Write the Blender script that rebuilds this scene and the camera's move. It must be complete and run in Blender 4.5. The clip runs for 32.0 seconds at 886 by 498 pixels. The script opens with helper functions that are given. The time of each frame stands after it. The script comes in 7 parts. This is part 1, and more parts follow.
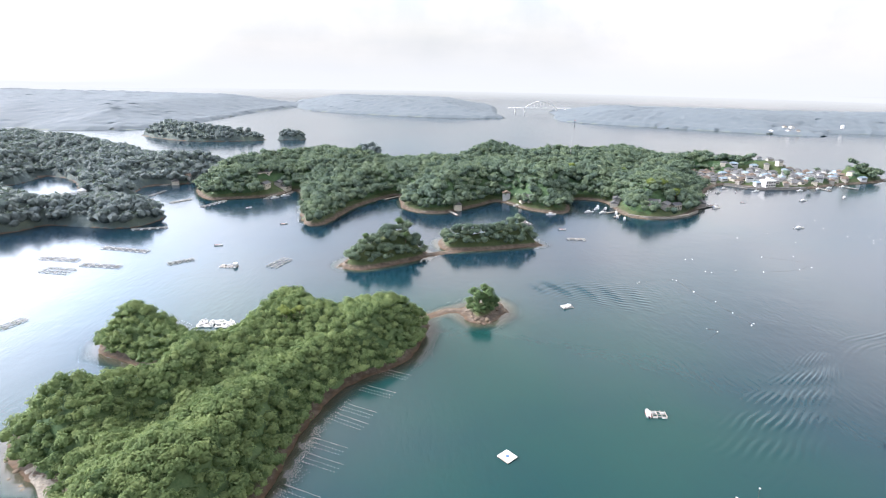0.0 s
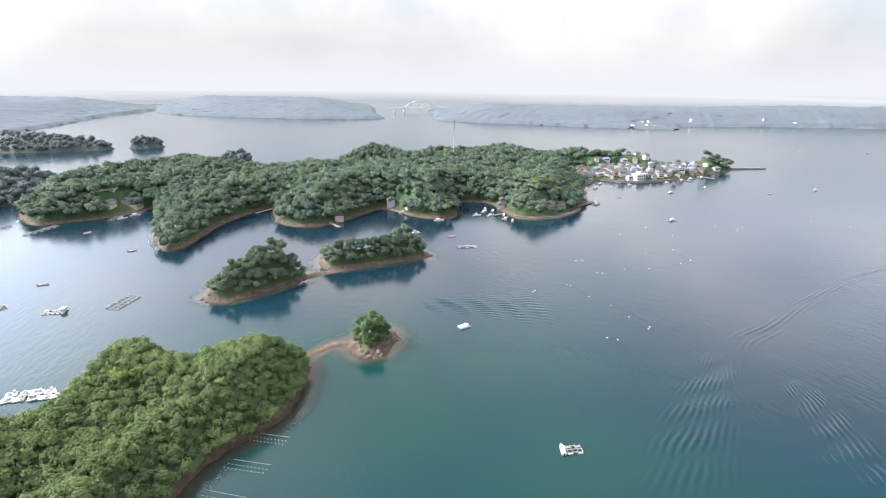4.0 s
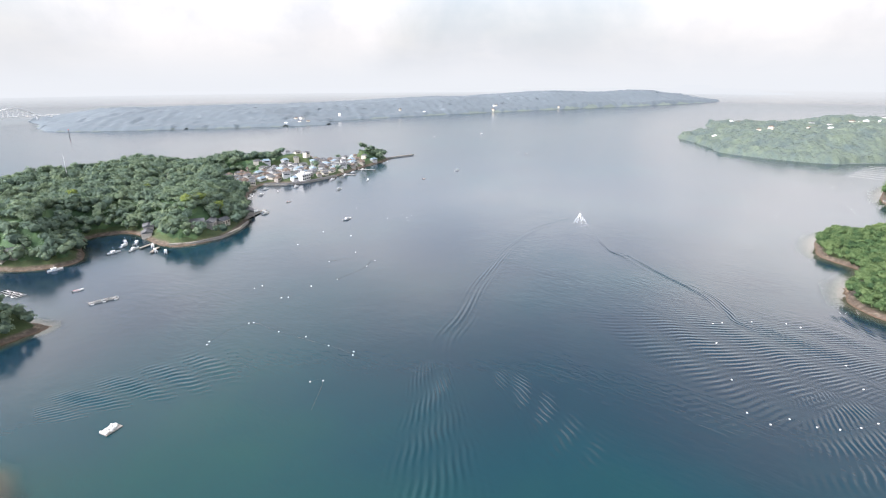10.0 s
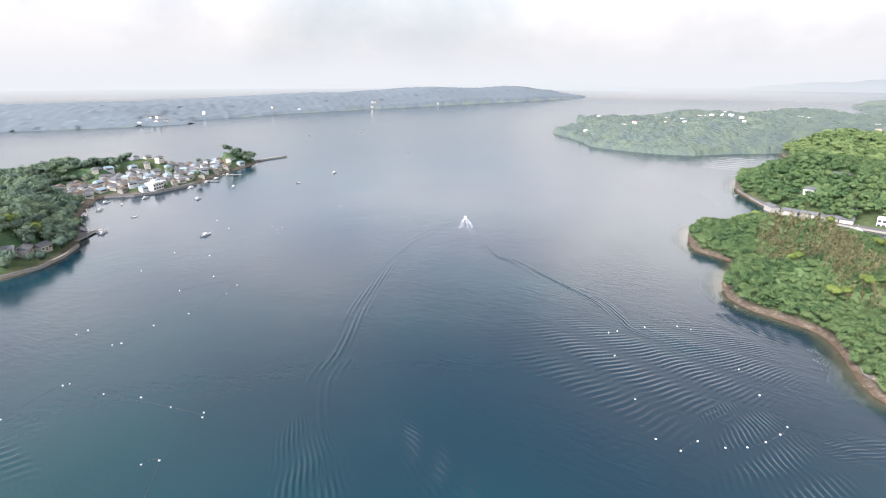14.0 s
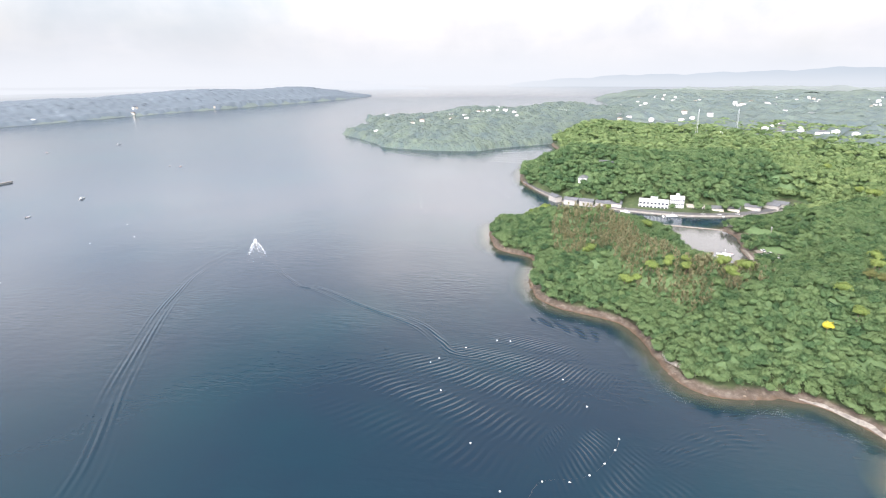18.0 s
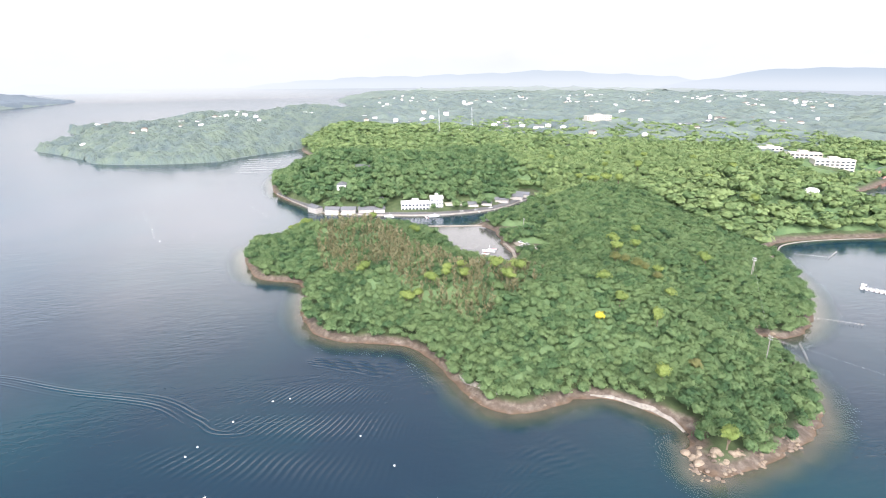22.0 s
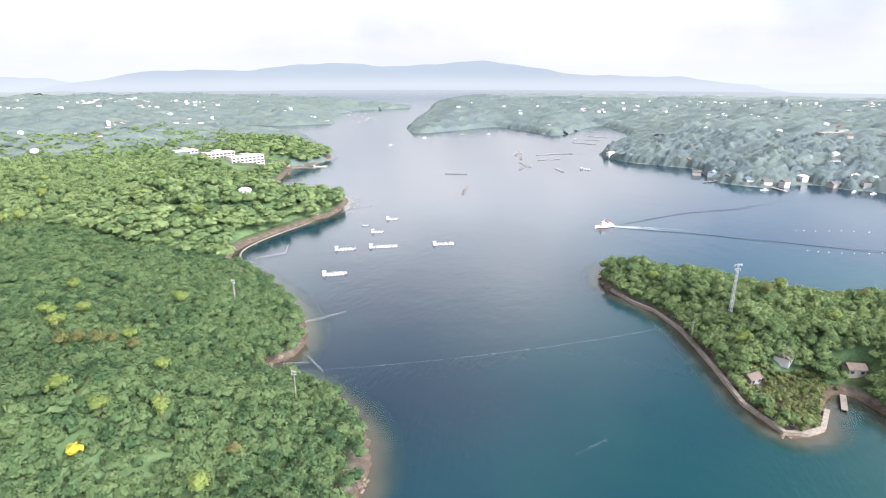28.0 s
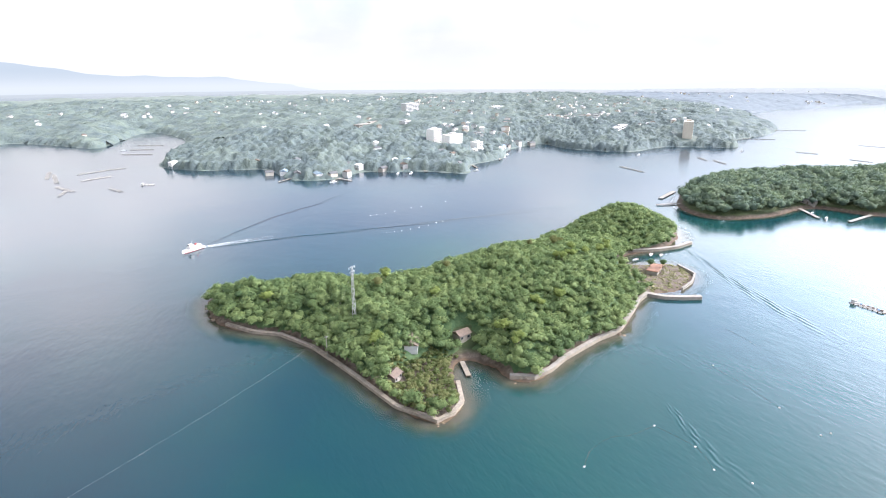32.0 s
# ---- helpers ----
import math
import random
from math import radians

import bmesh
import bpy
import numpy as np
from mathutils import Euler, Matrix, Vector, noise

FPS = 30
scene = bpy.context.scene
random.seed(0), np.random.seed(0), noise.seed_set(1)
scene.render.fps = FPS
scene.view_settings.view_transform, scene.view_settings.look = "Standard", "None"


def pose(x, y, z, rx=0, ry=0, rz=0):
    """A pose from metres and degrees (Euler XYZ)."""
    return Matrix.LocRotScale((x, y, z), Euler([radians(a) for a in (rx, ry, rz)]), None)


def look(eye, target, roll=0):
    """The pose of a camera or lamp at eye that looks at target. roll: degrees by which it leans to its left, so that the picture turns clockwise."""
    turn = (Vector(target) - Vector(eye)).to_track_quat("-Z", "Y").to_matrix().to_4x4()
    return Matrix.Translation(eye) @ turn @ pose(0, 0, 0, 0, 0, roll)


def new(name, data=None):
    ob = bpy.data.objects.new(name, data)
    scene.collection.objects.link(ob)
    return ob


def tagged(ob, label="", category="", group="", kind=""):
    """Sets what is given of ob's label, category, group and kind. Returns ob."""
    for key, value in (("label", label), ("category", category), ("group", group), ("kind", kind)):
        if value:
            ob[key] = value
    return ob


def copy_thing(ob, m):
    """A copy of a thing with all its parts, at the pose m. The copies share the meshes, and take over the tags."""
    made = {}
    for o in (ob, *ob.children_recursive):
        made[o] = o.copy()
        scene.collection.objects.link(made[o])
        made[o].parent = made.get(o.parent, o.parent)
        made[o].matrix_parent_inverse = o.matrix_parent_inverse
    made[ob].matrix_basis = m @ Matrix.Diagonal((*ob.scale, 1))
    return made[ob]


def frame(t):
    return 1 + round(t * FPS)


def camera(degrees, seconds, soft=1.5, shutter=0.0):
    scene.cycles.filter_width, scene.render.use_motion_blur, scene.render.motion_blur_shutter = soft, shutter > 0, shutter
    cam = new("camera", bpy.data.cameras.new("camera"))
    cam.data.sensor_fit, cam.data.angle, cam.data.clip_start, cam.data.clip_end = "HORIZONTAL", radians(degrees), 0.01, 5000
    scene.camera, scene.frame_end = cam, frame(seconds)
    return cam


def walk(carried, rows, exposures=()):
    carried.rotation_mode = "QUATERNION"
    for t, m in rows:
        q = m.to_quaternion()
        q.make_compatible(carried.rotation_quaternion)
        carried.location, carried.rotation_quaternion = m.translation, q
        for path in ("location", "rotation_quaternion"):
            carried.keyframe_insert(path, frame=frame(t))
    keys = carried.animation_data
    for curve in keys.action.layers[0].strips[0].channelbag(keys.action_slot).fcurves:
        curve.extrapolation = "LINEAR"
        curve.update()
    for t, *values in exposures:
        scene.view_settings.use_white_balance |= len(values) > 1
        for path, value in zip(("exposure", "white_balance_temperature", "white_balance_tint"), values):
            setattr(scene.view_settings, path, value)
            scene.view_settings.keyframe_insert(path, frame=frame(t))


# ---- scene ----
cam = camera(78.33, 32.0, soft=1.1)


def aim(x, y, z, yaw, pitch, roll):
    a, b = radians(yaw), radians(pitch)
    way = Vector((-math.sin(a) * math.cos(b), math.cos(a) * math.cos(b), math.sin(b)))
    return look((x, y, z), Vector((x, y, z)) + way * 100, roll)


# seconds, place, yaw to the left, pitch and roll in degrees
ROWS = [
    (0, 0.05, 0.08, 117.07, 0.018, -17.702, 1.096), (0.5, 0.69, 4.37, 116.61, -1.455, -17.606, 1.130),
    (1, 1.03, 8.60, 116.25, -3.169, -17.544, 1.022), (1.5, 1.34, 12.72, 116.08, -4.500, -17.498, 1.026),
    (2, 1.82, 16.75, 116.17, -6.488, -17.505, 0.980), (2.5, 2.30, 20.76, 116.36, -8.180, -17.456, 0.928),
    (4.5, 5.84, 36.67, 117.42, -14.227, -17.596, 0.859), (5, 7.18, 40.83, 117.45, -16.950, -17.575, 0.812),
    (5.5, 8.34, 44.91, 117.32, -19.922, -17.541, 0.708), (6, 9.87, 48.46, 117.14, -22.843, -17.504, 0.621),
    (6.5, 11.47, 52.26, 117.03, -25.619, -17.525, 0.573), (7, 13.84, 55.86, 116.76, -28.066, -17.515, 0.279),
    (7.5, 16.41, 59.54, 116.12, -30.832, -17.450, 0.209), (8, 18.83, 64.13, 115.29, -33.885, -17.412, 0.156),
    (8.5, 21.29, 67.52, 115.05, -37.081, -17.443, 0.014), (9, 23.89, 70.62, 115.06, -40.358, -17.448, -0.066),
    (9.5, 26.82, 73.38, 115.03, -43.497, -17.491, -0.173), (10, 29.76, 76.62, 114.93, -46.579, -17.570, -0.187),
    (10.5, 33.08, 79.62, 114.82, -48.911, -17.630, -0.149), (11, 36.56, 82.34, 114.65, -51.504, -17.650, -0.155),
    (11.5, 40.32, 84.64, 114.47, -54.176, -17.672, -0.135), (12, 43.99, 87.02, 114.36, -56.141, -17.688, -0.075),
    (12.5, 47.85, 89.34, 114.28, -57.076, -17.707, -0.015), (13, 52.10, 91.21, 114.23, -57.301, -17.784, 0.039),
    (13.5, 56.45, 93.07, 114.19, -57.764, -17.867, 0.111), (15.5, 74.20, 100.02, 114.69, -65.002, -18.020, 0.086),
    (16, 78.94, 101.62, 114.80, -67.767, -18.023, -0.048), (16.5, 83.60, 102.95, 115.02, -70.904, -18.092, -0.145),
    (17, 88.31, 104.38, 115.37, -74.186, -18.069, -0.269), (17.5, 92.72, 105.47, 115.54, -77.374, -18.065, -0.361),
    (18, 97.49, 106.68, 115.43, -80.049, -18.040, -0.361), (18.5, 102.73, 107.77, 114.94, -82.991, -18.026, -0.137),
    (19, 108.30, 108.46, 114.53, -86.476, -17.998, -0.288), (19.5, 113.25, 108.85, 114.22, -89.970, -17.989, -0.260),
    (20, 117.71, 109.37, 114.03, -92.850, -17.966, -0.175), (20.5, 122.36, 109.46, 113.99, -95.111, -17.890, -0.245),
    (21, 127.33, 109.09, 114.05, -98.199, -17.930, -0.225), (21.5, 131.91, 108.53, 113.97, -101.801, -17.919, -0.234),
    (22, 136.60, 108.15, 114.04, -105.876, -17.943, -0.168), (22.5, 141.47, 107.55, 114.07, -110.174, -17.974, -0.111),
    (23, 146.02, 106.51, 114.13, -114.327, -17.953, -0.039), (23.5, 150.77, 105.19, 114.24, -118.296, -17.936, -0.014),
    (24, 155.74, 103.45, 114.21, -122.491, -17.906, 0.034), (24.5, 160.52, 101.52, 114.13, -126.368, -17.843, 0.075),
    (25, 164.86, 99.04, 114.15, -131.383, -17.821, -0.035), (25.5, 168.56, 96.47, 114.15, -136.774, -17.831, -0.118),
    (27.5, 183.22, 82.07, 114.02, -157.599, -17.853, 0.194), (28, 185.70, 78.13, 113.94, -163.040, -17.818, 0.072),
    (28.5, 188.20, 73.91, 113.91, -169.218, -17.807, -0.089), (29, 190.00, 69.57, 113.90, -175.337, -17.782, -0.176),
    (29.5, 191.47, 64.84, 113.89, -181.499, -17.810, -0.265), (30, 192.28, 60.02, 114.04, -187.563, -17.891, -0.350),
    (30.5, 192.82, 55.56, 114.25, -192.677, -17.902, -0.287), (31, 193.20, 51.32, 114.39, -197.759, -17.887, -0.292),
    (31.5, 192.96, 46.94, 114.42, -202.979, -17.892, -0.245), (32, 192.98, 42.41, 114.56, -206.970, -17.833, -0.148),
]
walk(cam, [(t, aim(*r)) for t, *r in ROWS], [(0, 0.32, 6480, 13), (5, 0.21, 6480, 13), (12, 0.20, 6500, 13), (17, 0.23, 6450, 14), (22, 0.40, 6380, 14), (25, 0.34, 6320, 14), (29, 0.37, 6300, 14), (32, 0.46, 6350, 14)])

# ---- light ----
SUN_AZ = radians(164)      # the sun stands towards -x and a little +y
SUN_EL = radians(42)
world = bpy.data.worlds.new("sky")
scene.world = world
world.use_nodes = True
wn, wl = world.node_tree.nodes, world.node_tree.links
wn.clear()


def wnode(kind, **kw):
    n = wn.new(kind)
    for k, v in kw.items():
        n.inputs[k].default_value = v
    return n


w_out = wn.new("ShaderNodeOutputWorld")
w_bg = wnode("ShaderNodeBackground", Strength=1.0)
w_sky = wn.new("ShaderNodeTexSky")
w_sky.sky_type = "NISHITA"
w_sky.sun_disc = False
w_sky.sun_elevation = SUN_EL
w_sky.sun_rotation = radians(286)
w_sky.air_density, w_sky.dust_density = 1.0, 2.0
w_gain = wn.new("ShaderNodeVectorMath")
w_gain.operation = "SCALE"
w_gain.inputs["Scale"].default_value = 0.20
wl.new(w_sky.outputs[0], w_gain.inputs[0])
w_tc = wn.new("ShaderNodeTexCoord")
w_sep = wn.new("ShaderNodeSeparateXYZ")
wl.new(w_tc.outputs["Generated"], w_sep.inputs[0])
# cloud deck: the direction laid on a flat layer overhead
w_up = wn.new("ShaderNodeMath")
w_up.operation = "MAXIMUM"
w_up.inputs[1].default_value = 0.16
wl.new(w_sep.outputs["Z"], w_up.inputs[0])
w_inv = wn.new("ShaderNodeMath")
w_inv.operation = "DIVIDE"
w_inv.inputs[0].default_value = 1.0
wl.new(w_up.outputs[0], w_inv.inputs[1])
w_deck = wn.new("ShaderNodeVectorMath")
w_deck.operation = "SCALE"
wl.new(w_tc.outputs["Generated"], w_deck.inputs[0])
wl.new(w_inv.outputs[0], w_deck.inputs["Scale"])
w_noise = wnode("ShaderNodeTexNoise", Scale=0.55, Detail=7.0, Roughness=0.52, Distortion=0.3)
wl.new(w_deck.outputs[0], w_noise.inputs["Vector"])
w_cov = wn.new("ShaderNodeValToRGB")
w_cov.color_ramp.elements[0].position, w_cov.color_ramp.elements[0].color = 0.38, (0.10, 0.10, 0.10, 1)
w_cov.color_ramp.elements[1].position, w_cov.color_ramp.elements[1].color = 0.62, (1, 1, 1, 1)
w_lean = wn.new("ShaderNodeVectorMath")
w_lean.operation = "DOT_PRODUCT"
w_lean.inputs[1].default_value = (0.09, -0.03, -0.05)
wl.new(w_tc.outputs["Generated"], w_lean.inputs[0])
w_cover = wn.new("ShaderNodeMath")
wl.new(w_noise.outputs["Fac"], w_cover.inputs[0])
wl.new(w_lean.outputs["Value"], w_cover.inputs[1])
wl.new(w_cover.outputs[0], w_cov.inputs[0])
w_shade = wnode("ShaderNodeTexNoise", Scale=1.3, Detail=6.0, Roughness=0.55)
wl.new(w_deck.outputs[0], w_shade.inputs["Vector"])
w_cc = wn.new("ShaderNodeValToRGB")
w_cc.color_ramp.elements[0].position, w_cc.color_ramp.elements[0].color = 0.34, (1.15, 1.17, 1.22, 1)
w_cc.color_ramp.elements[1].position, w_cc.color_ramp.elements[1].color = 0.60, (1.75, 1.70, 1.66, 1)
wl.new(w_shade.outputs["Fac"], w_cc.inputs[0])
w_mix = wn.new("ShaderNodeMix")
w_mix.data_type = "RGBA"
wl.new(w_cov.outputs[0], w_mix.inputs["Factor"])
wl.new(w_gain.outputs[0], w_mix.inputs["A"])
wl.new(w_cc.outputs[0], w_mix.inputs["B"])
# bright haze low over the horizon
w_low = wn.new("ShaderNodeMapRange")
w_low.interpolation_type = "SMOOTHSTEP"
w_low.inputs["From Min"].default_value = -0.02
w_low.inputs["From Max"].default_value = 0.30
w_low.inputs["To Min"].default_value = 1.0
w_low.inputs["To Max"].default_value = 0.0
wl.new(w_sep.outputs["Z"], w_low.inputs["Value"])
w_haze = wn.new("ShaderNodeMix")
w_haze.data_type = "RGBA"
w_flat = wn.new("ShaderNodeVectorMath")
w_flat.operation = "MULTIPLY"
w_flat.inputs[1].default_value = (1.0, 1.0, 3.4)
wl.new(w_tc.outputs["Generated"], w_flat.inputs[0])
w_bank = wnode("ShaderNodeTexNoise", Scale=3.6, Detail=6.0, Roughness=0.5, Distortion=0.25)
wl.new(w_flat.outputs[0], w_bank.inputs["Vector"])
w_bc = wn.new("ShaderNodeValToRGB")
w_bc.color_ramp.elements[0].position, w_bc.color_ramp.elements[0].color = 0.36, (0.70, 0.735, 0.78, 1)
w_bc.color_ramp.elements[1].position, w_bc.color_ramp.elements[1].color = 0.62, (0.83, 0.83, 0.835, 1)
wl.new(w_bank.outputs["Fac"], w_bc.inputs[0])
w_near = wn.new("ShaderNodeMapRange")
w_near.interpolation_type = "SMOOTHSTEP"
w_near.inputs["From Min"].default_value = -0.02
w_near.inputs["From Max"].default_value = 0.07
wl.new(w_sep.outputs["Z"], w_near.inputs["Value"])
w_hz = wn.new("ShaderNodeMix")
w_hz.data_type = "RGBA"
w_hz.inputs["A"].default_value = (0.82, 0.86, 0.90, 1)
wl.new(w_near.outputs[0], w_hz.inputs["Factor"])
wl.new(w_bc.outputs[0], w_hz.inputs["B"])
wl.new(w_hz.outputs["Result"], w_haze.inputs["B"])
wl.new(w_low.outputs[0], w_haze.inputs["Factor"])
wl.new(w_mix.outputs["Result"], w_haze.inputs["A"])
# the haze is brighter round the sun's side
w_dot = wn.new("ShaderNodeVectorMath")
w_dot.operation = "DOT_PRODUCT"
w_dot.inputs[1].default_value = (math.cos(SUN_AZ) * math.cos(SUN_EL), math.sin(SUN_AZ) * math.cos(SUN_EL), math.sin(SUN_EL))
wl.new(w_tc.outputs["Generated"], w_dot.inputs[0])
w_glow = wn.new("ShaderNodeMapRange")
w_glow.interpolation_type = "SMOOTHSTEP"
w_glow.inputs["From Min"].default_value = 0.45
w_glow.inputs["From Max"].default_value = 1.0
w_glow.inputs["To Min"].default_value = 0.97
w_glow.inputs["To Max"].default_value = 4.4
wl.new(w_dot.outputs["Value"], w_glow.inputs["Value"])
w_fin = wn.new("ShaderNodeVectorMath")
w_fin.operation = "SCALE"
wl.new(w_haze.outputs["Result"], w_fin.inputs[0])
wl.new(w_glow.outputs[0], w_fin.inputs["Scale"])
# out-of-view sky: brightened above the haze to lift water reflections, dimmed higher up
w_rise = wn.new("ShaderNodeMapRange")
w_rise.interpolation_type = "SMOOTHSTEP"
w_rise.inputs["From Min"].default_value = 0.10
w_rise.inputs["From Max"].default_value = 0.24
w_rise.inputs["To Min"].default_value = 0.93
w_rise.inputs["To Max"].default_value = 1.52
wl.new(w_sep.outputs["Z"], w_rise.inputs["Value"])
w_deep = wn.new("ShaderNodeMapRange")
w_deep.interpolation_type = "SMOOTHSTEP"
w_deep.inputs["From Min"].default_value = 0.26
w_deep.inputs["From Max"].default_value = 0.56
w_deep.inputs["To Min"].default_value = 1.0
w_deep.inputs["To Max"].default_value = 0.48
wl.new(w_sep.outputs["Z"], w_deep.inputs["Value"])
w_veil = wn.new("ShaderNodeMath")
w_veil.operation = "MULTIPLY"
wl.new(w_rise.outputs[0], w_veil.inputs[0])
wl.new(w_deep.outputs[0], w_veil.inputs[1])
w_last = wn.new("ShaderNodeVectorMath")
w_last.operation = "SCALE"
wl.new(w_fin.outputs[0], w_last.inputs[0])
wl.new(w_veil.outputs[0], w_last.inputs["Scale"])
wl.new(w_last.outputs[0], w_bg.inputs["Color"])
wl.new(w_bg.outputs[0], w_out.inputs[0])

sun = new("sun", bpy.data.lights.new("sun", "SUN"))
sun.data.energy, sun.data.angle, sun.data.color = 2.6, radians(4), (1.0, 0.95, 0.86)
sun.matrix_world = look((-600, 0, 600), (-600 - math.cos(SUN_AZ) * math.cos(SUN_EL) * 100, -math.sin(SUN_AZ) * math.cos(SUN_EL) * 100, 600 - math.sin(SUN_EL) * 100))


# ---- materials ----
class Mat:
    """A small helper round a node material."""

    def __init__(self, name):
        self.m = bpy.data.materials.new(name)
        self.m.use_nodes = True
        self.n, self.l = self.m.node_tree.nodes, self.m.node_tree.links
        self.b = self.n["Principled BSDF"]

    def node(self, kind, **kw):
        n = self.n.new(kind)
        for k, v in kw.items():
            n.inputs[k.replace("_", " ")].default_value = v
        return n

    def noise(self, scale, detail=4.0, rough=0.5, where="Position"):
        n = self.node("ShaderNodeTexNoise", Scale=scale, Detail=detail, Roughness=rough)
        if where == "Position":
            self.l.new(self.n.new("ShaderNodeNewGeometry").outputs["Position"], n.inputs["Vector"])
        else:
            self.l.new(self.n.new("ShaderNodeTexCoord").outputs["Object"], n.inputs["Vector"])
        return n.outputs["Fac"]

    def ramp(self, fac, *stops):
        r = self.n.new("ShaderNodeValToRGB")
        e = r.color_ramp.elements
        while len(e) < len(stops):
            e.new(0.5)
        for k, (p, c) in zip(e, stops):
            k.position, k.color = p, (*c, 1)
        self.l.new(fac, r.inputs[0])
        return r.outputs[0]

    def mix(self, fac, a, b, how="MIX"):
        x = self.n.new("ShaderNodeMix")
        x.data_type, x.blend_type = "RGBA", how
        for key, v in (("Factor", fac), ("A", a), ("B", b)):
            if isinstance(v, (int, float)):
                x.inputs[key].default_value = v
            elif isinstance(v, tuple):
                x.inputs[key].default_value = (*v, 1)
            else:
                self.l.new(v, x.inputs[key])
        return x.outputs["Result"]

    def math(self, op, a, b=0.0):
        x = self.n.new("ShaderNodeMath")
        x.operation = op
        for k, v in enumerate((a, b)):
            if isinstance(v, (int, float)):
                x.inputs[k].default_value = v
            else:
                self.l.new(v, x.inputs[k])
        return x.outputs[0]

    def bump(self, height, strength, distance):
        x = self.node("ShaderNodeBump", Strength=strength, Distance=distance)
        self.l.new(height, x.inputs["Height"])
        self.l.new(x.outputs[0], self.b.inputs["Normal"])

    def colour(self, c):
        self.l.new(c, self.b.inputs["Base Color"])

    def set(self, **kw):
        for k, v in kw.items():
            self.b.inputs[k.replace("_", " ")].default_value = v
        return self


def plain(name, c, rough=0.6, metal=0.0, grain=0.6, amount=0.25):
    """A painted or cast surface with stains and grain."""
    m = Mat(name).set(Roughness=rough, Metallic=metal)
    dark = tuple(v * (1 - amount) for v in c)
    light = tuple(min(1, v * (1 + amount * 0.5)) for v in c)
    m.colour(m.ramp(m.math("ADD", m.math("MULTIPLY", m.noise(grain), 0.6), m.math("MULTIPLY", m.noise(grain * 9), 0.4)), (0.3, dark), (0.65, light)))
    m.bump(m.noise(grain * 12), 0.2, 0.02)
    return m.m


def foliage(name, dark, mid, light, gloss=0.2, sheen=0.0, relief=0.0):
    # the bluish sheen brightens far foliage in place of haze
    m = Mat(name).set(Roughness=0.7, Sheen_Weight=sheen, Sheen_Roughness=0.6, Sheen_Tint=(0.66, 0.86, 1.0, 1))
    tint = m.n.new("ShaderNodeAttribute")
    tint.attribute_name = "tint"
    rnd = m.n.new("ShaderNodeObjectInfo").outputs["Random"]
    isl = m.n.new("ShaderNodeNewGeometry").outputs["Random Per Island"]
    f = m.math("ADD", m.math("MULTIPLY", tint.outputs["Fac"], 0.52), m.math("SUBTRACT", m.math("MULTIPLY", m.noise(0.030, 4, 0.6), 0.9), 0.21))
    f = m.math("ADD", f, m.math("MULTIPLY", isl, 0.26))
    spray = m.noise(1.5, 5, 0.7)
    f = m.math("ADD", f, m.math("MULTIPLY", m.math("SUBTRACT", spray, 0.5), 0.9))
    f = m.math("ADD", f, m.math("MULTIPLY", rnd, 0.10))
    ramp = m.ramp(f, (0.22, dark), (0.55, mid), (0.95, light))
    m.colour(ramp)
    m.set(Specular_IOR_Level=gloss)
    if relief:
        m.bump(m.noise(0.16, 4, 0.6), 0.8, relief)
        return m.m
    m.bump(spray, 0.9, 0.55)
    # thin leaves let light through
    thin = m.n.new("ShaderNodeBsdfTranslucent")
    m.l.new(m.mix(0.4, ramp, (0.13, 0.20, 0.06)), thin.inputs["Color"])
    blend = m.n.new("ShaderNodeMixShader")
    blend.inputs[0].default_value = 0.34
    m.l.new(m.b.outputs[0], blend.inputs[1])
    m.l.new(thin.outputs[0], blend.inputs[2])
    m.l.new(blend.outputs[0], m.n["Material Output"].inputs["Surface"])
    return m.m


LEAF = foliage("evergreen_leaves", (0.034, 0.072, 0.037), (0.072, 0.133, 0.059), (0.146, 0.212, 0.092), 0.12)
# LEAF_FAR and LEAF_CANOPY: haze is mixed into the leaf colour, paler and bluer
LEAF_FAR = foliage("haze_paled_leaves", (0.115, 0.150, 0.162), (0.140, 0.178, 0.184), (0.170, 0.208, 0.204), 0.25, 0.12)
LEAF_CANOPY = foliage("haze_tinted_canopy", (0.048, 0.070, 0.076), (0.072, 0.098, 0.097), (0.118, 0.147, 0.106), 0.12, 0.03, 3.0)
# LEAF_LOW: leaf colour darkened to paint the shade below the crowns
LEAF_LOW = foliage("shaded_understorey_leaves", (0.030, 0.062, 0.032), (0.056, 0.106, 0.048), (0.105, 0.156, 0.068), 0.15, 0.0, 1.5)
# LEAF_OVER and LEAF_MIST: blue-grey haze painted into the canopy's base colour
LEAF_OVER = foliage("hazed_coast_canopy", (0.112, 0.138, 0.158), (0.120, 0.147, 0.166), (0.130, 0.157, 0.174), 0.1, 0.0, 0.05)
LEAF_MIST = foliage("hazed_inland_canopy", (0.068, 0.094, 0.104), (0.090, 0.119, 0.122), (0.132, 0.164, 0.134), 0.1, 0.0, 2.5)
# LEAF_COOL: evergreen colour cooled and lightened to imitate haze over mid-distance islands
LEAF_COOL = foliage("haze_cooled_leaves", (0.070, 0.110, 0.094), (0.112, 0.166, 0.130), (0.178, 0.238, 0.150), 0.15)
# LEAF_SUNNY: lighter copy of the leaf colour, with sunlight painted in
LEAF_SUNNY = foliage("sunlit_leaves", (0.066, 0.114, 0.050), (0.130, 0.196, 0.080), (0.215, 0.285, 0.118), 0.15)
LEAF_BRIGHT = foliage("spring_leaves", (0.10, 0.15, 0.04), (0.16, 0.22, 0.06), (0.25, 0.31, 0.09))
